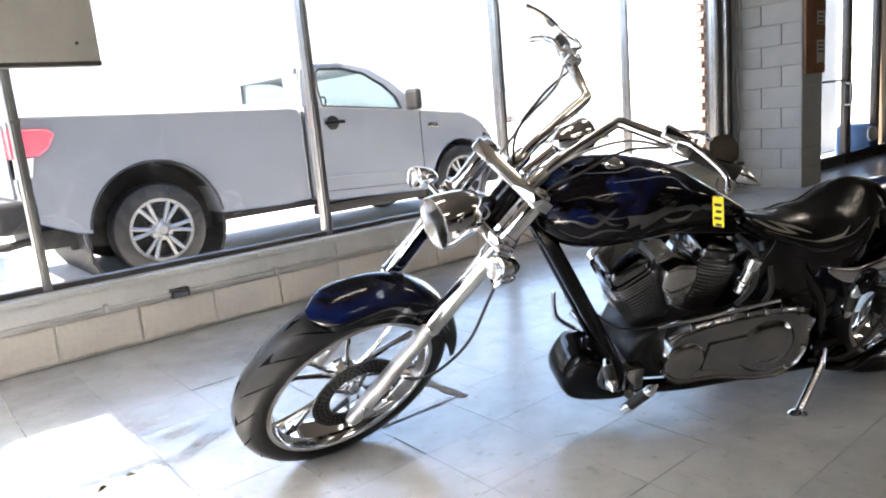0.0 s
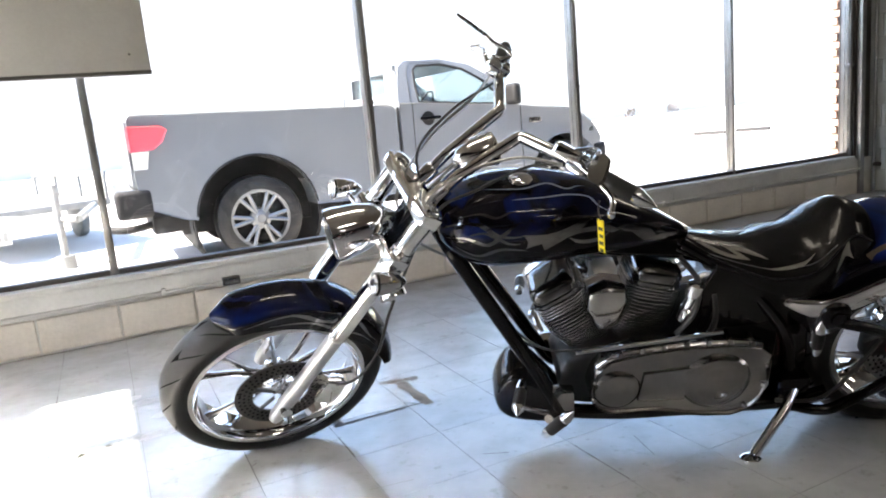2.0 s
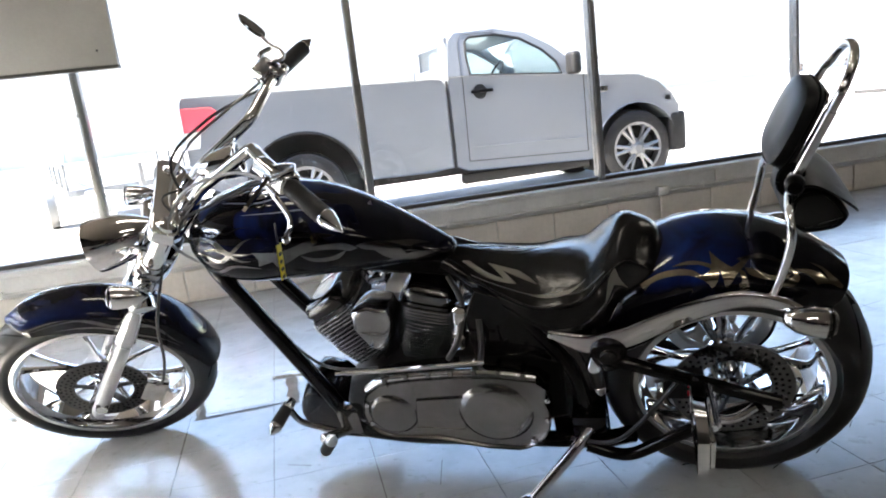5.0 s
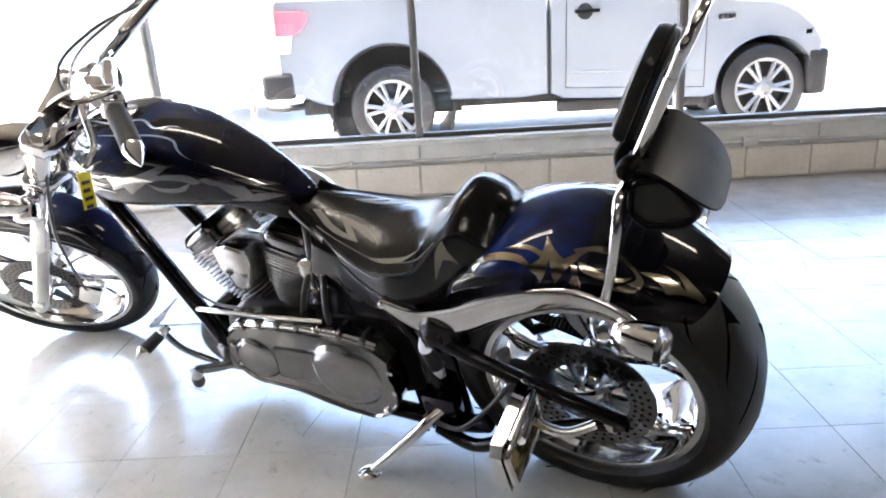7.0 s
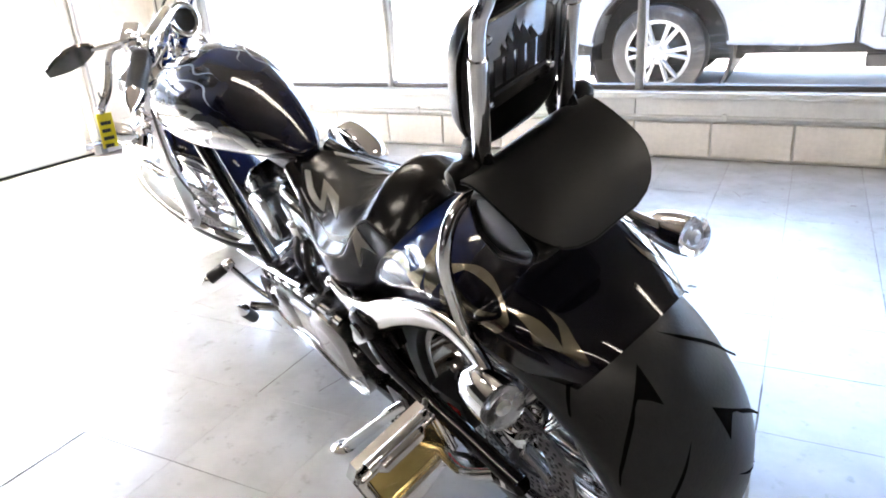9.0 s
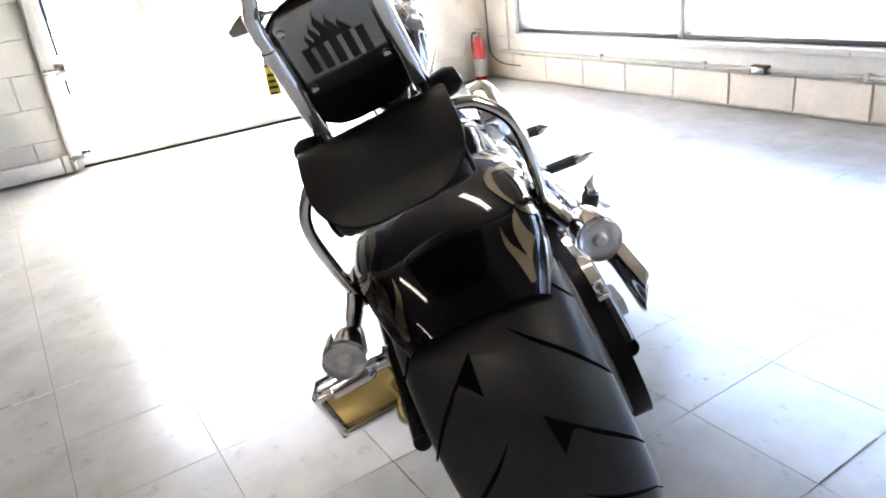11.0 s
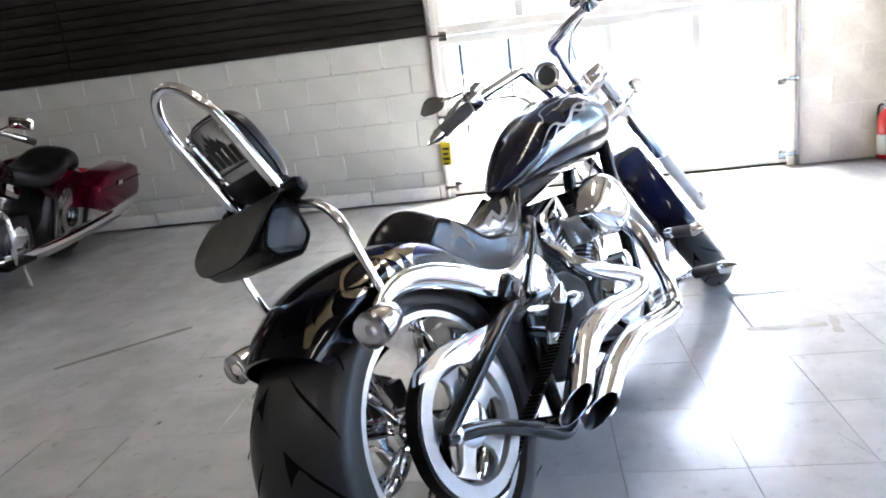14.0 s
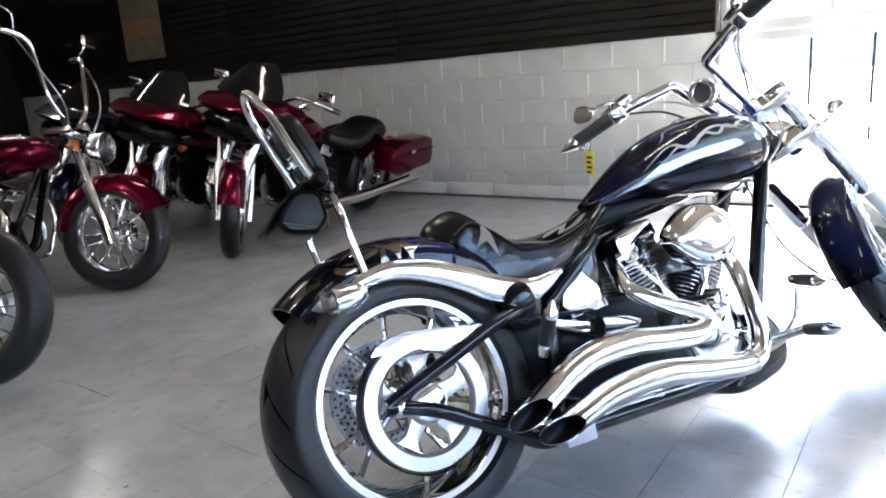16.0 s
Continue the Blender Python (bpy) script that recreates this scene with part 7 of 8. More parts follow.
# triple trees: a broad flat upper bar, a narrower lower one
for w, h, nm in ((-0.002, 0.04, "upper_tree"), (-0.155, 0.034, "lower_tree")):
    outl = [(0.082, -0.135), (0.07, -0.15), (0.02, -0.152), (-0.002, -0.125), (-0.026, -0.06), (-0.036, -0.03), (-0.036, 0.03), (-0.026, 0.06), (-0.002, 0.125), (0.02, 0.152), (0.07, 0.15), (0.082, 0.135), (0.078, 0.05), (0.078, -0.05)]
    add_part(nm, prism(B(), outl, S(0, 0, w - h / 2), S_F, S_L, h, 0.006), CHROME, None, "flat chrome triple tree")
# headlight
hd = (S_F * 0.74 + S_A * -0.67).normalized()
ho = S(0.03, 0.004, -0.085)
hl = add_part("headlight", lathe(B(), ho, hd, [(0, 0.003), (0.01, 0.014), (0.035, 0.034), (0.07, 0.053), (0.115, 0.067), (0.165, 0.0735), (0.18, 0.0755), (0.2, 0.0745)], 40), CHROME, None, "large chrome bullet headlight")
add_part("headlight_lens", lathe(B(), ho + hd * 0.194, hd, [(0, 0.071), (0.008, 0.067), (0.016, 0.04), (0.019, 0.0)], 40), LENS_CLEAR, hl, "clear headlight lens")
add_part("reflector", lathe(B(), ho + hd * 0.19, -hd, [(0, 0.071), (0.03, 0.055), (0.06, 0.028), (0.065, 0.0)], 32, False), CHROME, hl)
add_part("headlight_mount", tube(B(), [S(0.06, 0, -0.17), ho + hd * 0.08], 0.014, 12), CHROME, hl)
# gauge pod
gd = (S_F * -0.75 + S_A * 0.66).normalized()
go = S(-0.085, 0.012, 0.2)
gp = add_part("gauge_pod", lathe(B(), go - gd * 0.11, gd, [(0, 0.006), (0.015, 0.024), (0.05, 0.038), (0.09, 0.043), (0.11, 0.044), (0.114, 0.047), (0.119, 0.0465), (0.121, 0.043), (0.12, 0.033), (0.117, 0.03), (0.098, 0.029)], 36), CHROME, None, "round chrome gauge pod")
add_part("gauge_face", lathe(B(), go - gd * 0.012, gd, [(0, 0.0295), (0.002, 0.0295)], 32), INK, gp, "dark gauge face")
add_part("gauge_stem", tube(B(), [S(0.0, 0, 0.02), go - gd * 0.07], 0.013, 12), CHROME, gp)
# handlebars
for s in (-1, 1):
    hbp = fillet_path([S(0.0, 0.046 * s, 0.015), S(-0.02, 0.048 * s, 0.11), S(-0.094, 0.064 * s, 0.285), S(-0.135, 0.2 * s, 0.33), S(-0.225, 0.37 * s, 0.375)], 0.014, 4)
    hbar = add_part("handlebar", tube(B(), hbp, 0.0165, 16), CHROME, None, "angular chrome handlebar")
    add_part("riser", lathe(B(), S(0.0, 0.046 * s, 0.01), S(-0.02, 0.048 * s, 0.11) - S(0.0, 0.046 * s, 0.015), [(0, 0.025), (0.05, 0.024), (0.056, 0.019)], 20), CHROME, hbar)
    g0, g1 = S(-0.155, 0.245 * s, 0.342), S(-0.235, 0.385 * s, 0.378)
    gdv = (g1 - g0).normalized()
    GL = (g1 - g0).length
    gr = add_part("grip", lathe(B(), g0 + gdv * 0.015, gdv, [(0, 0.021), (0.006, 0.0225)] + [(0.01 + k * 0.0075, 0.0215 if k % 2 else 0.0232) for k in range(15)] + [(GL - 0.03, 0.021)], 20), RUBBER_GRIP, hbar, "black ribbed rubber grip")
    add_part("grip_end", lathe(B(), g1 - gdv * 0.02, gdv, [(0, 0.0225), (0.012, 0.023), (0.022, 0.018), (0.03, 0.017), (0.062, 0.0015)], 20), CHROME, gr, "pointed chrome grip end")
    hm = Matrix((gdv, gdv.cross(S_A).normalized(), gdv.cross(gdv.cross(S_A)).normalized())).transposed().to_4x4()
    sw = add_part("switch_housing", box(B(), g0 - gdv * 0.012 + S_A * 0.004, (0.055, 0.052, 0.056), 0.014, m=hm, seg=3), CHROME, hbar, "chrome switch housing")
    mcv = add_part("master_cylinder", box(B(), g0 - gdv * 0.03 + S_F * 0.03 + S_A * 0.012, (0.075, 0.042, 0.038), 0.01, m=hm, seg=3), CHROME, hbar, "chrome master cylinder")
    for k in range(3):
        a = 2 * math.pi * k / 3
        q = g0 - gdv * 0.012 + S_A * 0.032
        add_part("switch_button", lathe(B(), q + gdv * (0.014 * math.cos(a)) + S_F * (0.014 * math.sin(a)), S_A, [(0, 0.006), (0.004, 0.005)], 10), INK, sw)
    add_part("lever", tube(B(), smooth_path([g0 - gdv * 0.005 + S_F * 0.05, g0 + gdv * 0.05 + S_F * 0.075, S(-0.152, 0.37 * s, 0.348), S(-0.152, 0.408 * s, 0.322)], 6), 0.007, 10, 1.3), CHROME, hbar, "chrome hand lever")
    add_part("lever_ball", lathe(B(), S(-0.152, 0.402 * s, 0.326), (S(-0.152, 0.408 * s, 0.322) - S(-0.152, 0.37 * s, 0.348)).normalized(), [(0, 0.004), (0.005, 0.009), (0.012, 0.01), (0.018, 0.006), (0.02, 0.0)], 12), CHROME, hbar)
    # mirror on a curved arm
    m0 = g0 - gdv * 0.02 + S_F * 0.03 + S_A * 0.03
    m1 = S(-0.09, 0.318 * s, 0.393)
    arm = smooth_path([m0, S(-0.15, 0.235 * s, 0.39), S(-0.145, 0.262 * s, 0.398), S(-0.115, 0.29 * s, 0.39), m1], 6)
    mi = add_part("mirror", tube(B(), arm, 0.006, 10), CHROME, None, "leaf-shaped smoked mirror on a curved chrome arm")
    bm = B()
    mu = (S_F * 0.44 + S_L * (0.89 * s) - S_A * 0.09).normalized()
    mv = (S_A * 0.95 + S_L * 0.25) if s > 0 else Vector((0.06, -0.97, -0.21))
    mv = (mv - mu * mv.dot(mu)).normalized()
    mw = mu.cross(mv).normalized()
    leaf = []
    for t in range(13):
        k = t / 12
        leaf.append((0.115 * k - 0.01, 0.03 * math.sin(math.pi * k ** 0.8) + 0.004))
    ol = [(a, b) for a, b in leaf] + [(a, -b * 0.75 - 0.01 * (a / 0.1)) for a, b in leaf[::-1]]
    rings(bm, [[m1 + mu * a + mv * b + mw * h * s for a, b in ol] for h in (-0.004, 0.004)])
    add_part("mirror_head", bm, MIRROR_SHELL, mi, "leaf-shaped smoked mirror head")
    # control cables
    add_part("control_cable", tube(B(), smooth_path([g0 - gdv * 0.03 + S_F * 0.02 - S_A * 0.02, S(-0.05, 0.14 * s, 0.25), S(0.03, 0.09 * s, 0.1), S(0.0, 0.06 * s, -0.1), (1.4, 0.05 * s, 0.7)], 7), 0.004, 8), CABLE, None, "braided control cable")
add_part("throttle_cable", tube(B(), smooth_path([S(-0.13, -0.2, 0.31), S(0.0, -0.12, 0.2), S(0.05, -0.05, 0.06), (1.42, -0.06, 0.76), (1.2, -0.09, 0.66), (1.0, -0.1, 0.58)], 7), 0.004, 8), CABLE_BLACK)
add_part("clutch_cable", tube(B(), smooth_path([S(-0.14, 0.21, 0.315), S(-0.12, 0.13, 0.24), S(-0.05, 0.11, 0.12), S(0.0, 0.1, 0.0), (1.38, 0.06, 0.66), (1.2, 0.1, 0.42), (1.0, 0.14, 0.43)], 7), 0.004, 8), CABLE_BLACK, None, "long black clutch cable")
add_part("front_brake_line", tube(B(), smooth_path([S(0.02, 0.13, -0.1), S(-0.015, 0.17, -0.3), S(-0.07, 0.18, -0.45), S(-0.1, 0.15, -0.6), S(-0.1, 0.1, -0.69)], 7), 0.0045, 8), CABLE_BLACK, None, "black front brake line")

# price tag hanging from the left lever
tagm = Matrix.Translation((1.867, 1.056, 0.817)) @ Matrix.Rotation(radians(75), 4, "Z")
tg = thing("price_tag", "yellow paper price tag hanging from the hand lever", "tag", m=tagm)
part("card", bx(-0.0175, 0.0175, -0.0008, 0.0008, -0.112, -0.034, 0.0004), TAG_YELLOW, tg)
part("string", tube(B(), smooth_path([(0, 0, 0.012), (0.004, 0.002, -0.01), (0, 0, -0.036)], 5), 0.0022, 6), INK, tg, "dark tie")
for q in range(4):
    for sgn in (-1, 1):
        part("ink_bar", bx(-0.012, 0.012 - 0.004 * (q % 2), sgn * 0.0008, sgn * 0.0012, -0.06 - q * 0.017, -0.052 - q * 0.017), INK, tg, smooth=0)

# ---- the other motorcycles along the block wall ----


def spoked_wheel(parent, x, r, hw, rim, material=CHROME):
    """Plain road tyre with a laced rim, axle along y."""
    c = Vector((x, 0, r))
    wh = part("wheel", ring_lathe(B(), c, YA, tyre_profile(r, hw, rim), 48), RUBBER, parent, "black tyre on a laced chrome wheel")
    k = hw * 0.8
    part("rim", ring_lathe(B(), c, YA, [(-k, rim), (-k, rim - 0.014), (-k * 0.5, rim - 0.026), (k * 0.5, rim - 0.026), (k, rim - 0.014), (k, rim)], 48), material, wh)
    bm = B()
    for i in range(20):
        a = 2 * math.pi * i / 20
        b = a + (0.25 if i % 2 else -0.25)
        s = 1 if i % 2 else -1
        tube(bm, [c + (XA * math.cos(b) + ZA * math.sin(b)) * 0.04 + YA * 0.03 * s, c + (XA * math.cos(a) + ZA * math.sin(a)) * (rim - 0.02)], 0.0045, 5)
    part("spokes", bm, material, wh)
    part("hub", lathe(B(), c - YA * 0.07, YA, [(0, 0.03), (0.02, 0.045), (0.05, 0.03), (0.09, 0.03), (0.12, 0.045), (0.14, 0.03)], 20), material, wh)
    part("brake_disc", ring_lathe(B(), c + YA * (hw + 0.02), YA, [(-0.003, 0.14), (0.003, 0.14), (0.003, 0.09), (-0.003, 0.09)], 32), ALU, wh)
    return wh


def vtwin(parent):
    """Air-cooled twin with its covers and pipes."""
    en = part("engine_case", prism(B(), [(0.5, 0.24), (0.55, 0.46), (0.78, 0.48), (0.95, 0.44), (1.0, 0.3), (0.9, 0.2), (0.6, 0.19)], (0, 0.13, 0), (1, 0, 0), (0, 0, 1), 0.26, 0.03), DARK_METAL, parent, "dark engine case")
    for bx0, tilt in ((0.86, 0.38), (0.72, -0.38)):
        d = Vector((tilt, 0, 0.92)).normalized()
        w = d.cross(YA)
        for k in range(9):
            part("cylinder_fin", rings(B(), [superloop(Vector((bx0, 0, 0.45)) + d * (0.015 * k + dh), YA, w, 0.075, 0.07, 3, 18) for dh in (0, 0.006)]), FIN_METAL, en)
        part("rocker_box", box(B(), Vector((bx0, 0, 0.45)) + d * 0.18, (0.15, 0.19, 0.08), 0.02, m=Matrix((w, YA, d)).transposed().to_4x4()), CHROME, en, "chrome rocker cover")
    for s in (-1, 1):
        part("side_cover", lathe(B(), (0.72, 0.13 * s, 0.31), (0, s, 0), [(0, 0.11), (0.03, 0.105), (0.045, 0.08), (0.05, 0.0)], 28), CHROME, en, "chrome side cover")
    part("air_filter", lathe(B(), (0.8, -0.14, 0.56), (0, -1, 0), [(0, 0.08), (0.06, 0.08), (0.075, 0.06), (0.08, 0.0)], 28), CHROME, en)
    for s in (-1, 1):
        part("exhaust_pipe", tube(B(), smooth_path([(0.98, 0.09 * s, 0.52), (1.06, 0.15 * s, 0.42), (1.0, 0.19 * s, 0.26), (0.6, 0.22 * s, 0.23), (0.1, 0.24 * s, 0.25), (-0.5, 0.25 * s, 0.29)], 6), [0.024] * 12 + [0.045] * 19, 14), CHROME, parent, "long chrome exhaust pipe")
    return en


def base_bike(name, label, m, paint, front_r=0.32, steer=0.0, fender_span=(25, 150), fender_paint=None, head=1.3):
    b = thing(name, label, "motorcycle", group="motorcycles along the wall", m=m @ Matrix.Rotation(radians(-13), 4, "X"))
    part("frame", tube(B(), fillet_path([(1.25, 0, 0.9), (1.05, 0.1, 0.3), (0.9, 0.12, 0.17), (0.3, 0.14, 0.2), (0.2, 0.1, 0.5), (0.5, 0.05, 0.68), (1.25, 0, 0.9)], 0.06), 0.02, 10), BLACK_PAINT, b, "black tube frame")
    part("frame", tube(B(), fillet_path([(1.25, 0, 0.9), (1.05, -0.1, 0.3), (0.9, -0.12, 0.17), (0.3, -0.14, 0.2), (0.2, -0.1, 0.5), (0.5, -0.05, 0.68)], 0.06), 0.02, 10), BLACK_PAINT, b)
    vtwin(b)
    spoked_wheel(b, 0, 0.32, 0.085, 0.21)
    pivot = Vector((1.5, 0, 0))
    TURN = Matrix.Translation(pivot) @ Matrix.Rotation(radians(steer), 4, "Z") @ Matrix.Translation(-pivot)
    wf = spoked_wheel(b, 1.63, front_r, 0.062, front_r - 0.1)
    wf.matrix_basis = TURN
    for s in (-1, 1):
        fk = part("fork_leg", cyl(B(), (1.66, 0.1 * s, front_r - 0.03), (head, 0.1 * s, 1.0), 0.026, 0.022, 16), CHROME, b, "chrome fork leg", m=TURN)
        part("fork_slider", cyl(B(), (1.665, 0.1 * s, front_r - 0.06), (1.665 - (1.665 - head) * 0.5, 0.1 * s, 0.62), 0.034, 0.036, 16), CHROME, fk)
    part("fork_tree", box(B(), ((head + 1.33) / 2 + 0.015, 0, 0.93), (0.09 + head - 1.3, 0.28, 0.04), 0.012), CHROME, b)
    # fuel tank and front fender in body colour
    rows = ((0.62, 0.7, 0.74, 0.05), (0.75, 0.68, 0.85, 0.12), (0.95, 0.68, 0.93, 0.16), (1.12, 0.7, 0.93, 0.16), (1.25, 0.76, 0.9, 0.1), (1.29, 0.8, 0.86, 0.03))
    bm = B()
    rings(bm, [superloop((x, 0, (r[0] + r[1]) / 2), YA, ZA, r[2], (r[1] - r[0]) / 2, 2.5, 22) for x, r in ((0.62 + 0.67 * i / 16, lerp_rows(rows, 0.62 + 0.67 * i / 16)) for i in range(17))])
    tk = part("fuel_tank", bm, paint, b)
    part("tank_console", box(B(), (0.95, 0, 0.935), (0.3, 0.07, 0.02), 0.008), CHROME, tk)
    loops = []
    for i in range(19):
        a = radians(fender_span[0] + fender_span[1] * i / 18)
        r = front_r + 0.025
        row = [Vector((1.63 + (r - dr) * math.cos(a), y, front_r + (r - dr) * math.sin(a))) for y, dr in ((-0.085, 0.1), (-0.08, 0.04), (-0.05, 0.008), (0, 0), (0.05, 0.008), (0.08, 0.04), (0.085, 0.1))]
        loops.append(row + [p + (Vector((1.63, p.y, front_r)) - p).normalized() * 0.005 for p in row[::-1]])
    part("front_fender", rings(B(), loops), fender_paint or paint, b, m=TURN)
    loops = []
    for i in range(15):
        a = radians(35 + 120 * i / 14)
        row = [Vector(((0.36 - dr) * math.cos(a), y, 0.32 + (0.36 - dr) * math.sin(a))) for y, dr in ((-0.11, 0.12), (-0.105, 0.04), (-0.06, 0.008), (0, 0), (0.06, 0.008), (0.105, 0.04), (0.11, 0.12))]
        loops.append(row + [p + (Vector((0, p.y, 0.32)) - p).normalized() * 0.005 for p in row[::-1]])
    part("rear_fender", rings(B(), loops), paint, b)
    srow = ((0.0, 0.76, 0.12), (0.08, 0.8, 0.15), (0.2, 0.79, 0.16), (0.3, 0.74, 0.18), (0.45, 0.71, 0.17), (0.6, 0.73, 0.12), (0.68, 0.76, 0.07))
    rows2 = [(x - 0.08, lerp_rows(srow, x)) for x in (0.68 * i / 16 for i in range(17))]
    bm = rings(B(), [superloop((x, 0, r[0] - 0.06), YA, ZA, r[1], 0.07, 2.6, 20) for x, r in rows2])
    part("seat", bm, LEATHER, b, "black leather seat")
    part("side_stand", tube(B(), [(0.7, 0.14, 0.2), (0.78, 0.26, 0.045)], 0.012, 10), CHROME, b)
    bm = B()
    tube(bm, fillet_path([(1.0, 0.02, 0.6), (1.03, 0.28, 0.58), (1.04, 0.32, 0.42), (1.0, 0.3, 0.22), (0.98, 0.1, 0.2)], 0.06), 0.016, 10)
    tube(bm, fillet_path([(1.0, -0.02, 0.6), (1.03, -0.28, 0.58), (1.04, -0.32, 0.42), (1.0, -0.3, 0.22), (0.98, -0.1, 0.2)], 0.06), 0.016, 10)
    part("engine_guard", bm, CHROME, b, "chrome engine guard bar")
    return b


def touring_bike(m, paint, label, steer):
    """Touring motorcycle: nose fairing, dark screen, hard side cases."""
    b = base_bike("touring_motorcycle", label, m, paint, 0.32, steer)
    bm = B()
    loops = []
    for x, zl, zt, hy in ((1.2, 0.9, 1.04, 0.35), (1.27, 0.87, 1.07, 0.39), (1.36, 0.87, 1.085, 0.4), (1.46, 0.9, 1.085, 0.37), (1.56, 0.945, 1.07, 0.3), (1.64, 0.985, 1.05, 0.21), (1.685, 1.005, 1.03, 0.12)):
        h = zt - zl
        half = [(0.0, zt), (hy * 0.5, zt - 0.006), (hy * 0.86, zt - h * 0.18), (hy, zt - h * 0.42), (hy * 0.93, zl + h * 0.25), (hy * 0.55, zl)]
        loops.append([Vector((x, y, z)) for y, z in half] + [Vector((x, -y, z)) for y, z in half[:0:-1]])
    fa = part("fairing", rings(bm, loops), paint, b, "wedge-shaped nose fairing", 25)
    for s in (-1, 1):
        part("head_lamp", lathe(B(), (1.585, 0.11 * s, 0.895), (1, 0.12 * s, -0.05), [(0, 0.07), (0.03, 0.065), (0.045, 0.0)], 24), LENS_CLEAR, fa, "round head lamp")
        part("lamp_bezel", ring_lathe(B(), (1.61, 0.112 * s, 0.894), (1, 0.12 * s, -0.05), [(-0.01, 0.075), (0.008, 0.074), (0.008, 0.066), (-0.01, 0.066)], 24), BLACK_SATIN, fa)
        part("turn_signal", lathe(B(), (1.42, 0.3 * s, 0.8), (1, 0, 0), [(0, 0.015), (0.03, 0.026), (0.05, 0.027), (0.06, 0.0)], 16), LENS_AMBER, b, "amber turn signal")
        mi = part("mirror", tube(B(), smooth_path([(1.28, 0.36 * s, 1.05), (1.24, 0.43 * s, 1.1), (1.2, 0.46 * s, 1.12)], 4), 0.007, 8), CHROME, b)
        part("mirror_head", box(B(), (1.18, 0.49 * s, 1.13), (0.03, 0.13, 0.06), 0.014, seg=3), CHROME, mi, "chrome mirror head")
        part("handlebar", tube(B(), smooth_path([(1.2, 0.06 * s, 0.99), (1.15, 0.2 * s, 1.07), (1.05, 0.33 * s, 1.04), (0.95, 0.4 * s, 1.0)], 5), 0.014, 10), CHROME, b)
        part("grip", cyl(B(), (1.02, 0.345 * s, 1.03), (0.93, 0.41 * s, 0.99), 0.02), RUBBER_GRIP, b)
        cs = part("side_case", prism(B(), [(-0.42, 0.42), (-0.45, 0.5), (-0.42, 0.66), (-0.3, 0.69), (0.1, 0.66), (0.2, 0.6), (0.2, 0.44), (0.05, 0.38)], (0, 0.2 * s + (0.2 if s > 0 else 0.0), 0), (1, 0, 0), (0, 0, 1), 0.2, 0.035), paint, b, "hard side case in body colour")
        part("case_latch", box(B(), (-0.1, 0.405 * s, 0.58), (0.06, 0.012, 0.03), 0.004), CHROME, cs)
        part("lid_line", tube(B(), [(-0.44, 0.404 * s, 0.585), (0.2, 0.404 * s, 0.56)], 0.004, 6), BLACK_SATIN, cs)
        part("footboard", box(B(), (0.95, 0.27 * s, 0.26), (0.28, 0.1, 0.025), 0.01), BLACK_SATIN, b)
    loops = []
    for k, (x, z, hy) in enumerate(((1.5, 1.075, 0.3), (1.45, 1.14, 0.265), (1.4, 1.21, 0.2), (1.36, 1.27, 0.13), (1.345, 1.29, 0.06))):
        row = [Vector((x - 0.1 * abs(v) ** 2.2, hy * v, z)) for v in (-1, -0.7, -0.35, 0, 0.35, 0.7, 1)]
        loops.append(row + [p - Vector((0.006, 0, 0)) for p in row[::-1]])
    part("wind_screen", rings(B(), loops), SMOKED, b, "dark smoked wind screen")
    bm = rings(B(), [superloop((x, 0, z), YA, ZA, hy, hz, 3.0, 28) for x, z, hy, hz in ((1.3, 0.87, 0.33, 0.06), (1.45, 0.87, 0.31, 0.09), (1.55, 0.875, 0.27, 0.09), (1.615, 0.88, 0.2, 0.075), (1.63, 0.88, 0.12, 0.04))])
    part("nose_panel", bm, SMOKED, fa, "dark lower nose panel")
    for s in (-1, 1):
        part("fork_cover", cyl(B(), (1.59, 0.11 * s, 0.46), (1.42, 0.11 * s, 0.8), 0.043, 0.04, 18), CHROME, b, "broad chrome fork cover")
    part("tail_lamp", box(B(), (-0.37, 0, 0.56), (0.05, 0.12, 0.07), 0.015), RED_PLASTIC, b)
    # added dark body that closes the bright gaps round the engine
    part("body_filler", prism(B(), [(0.2, 0.42), (0.28, 0.66), (0.62, 0.7), (1.1, 0.72), (1.2, 0.6), (1.12, 0.3), (0.9, 0.2), (0.45, 0.2)], (0, 0.055, 0), (1, 0, 0), (0, 0, 1), 0.11, 0.02), BLACK_SATIN, b, "black filler body between the wheels")
    return b


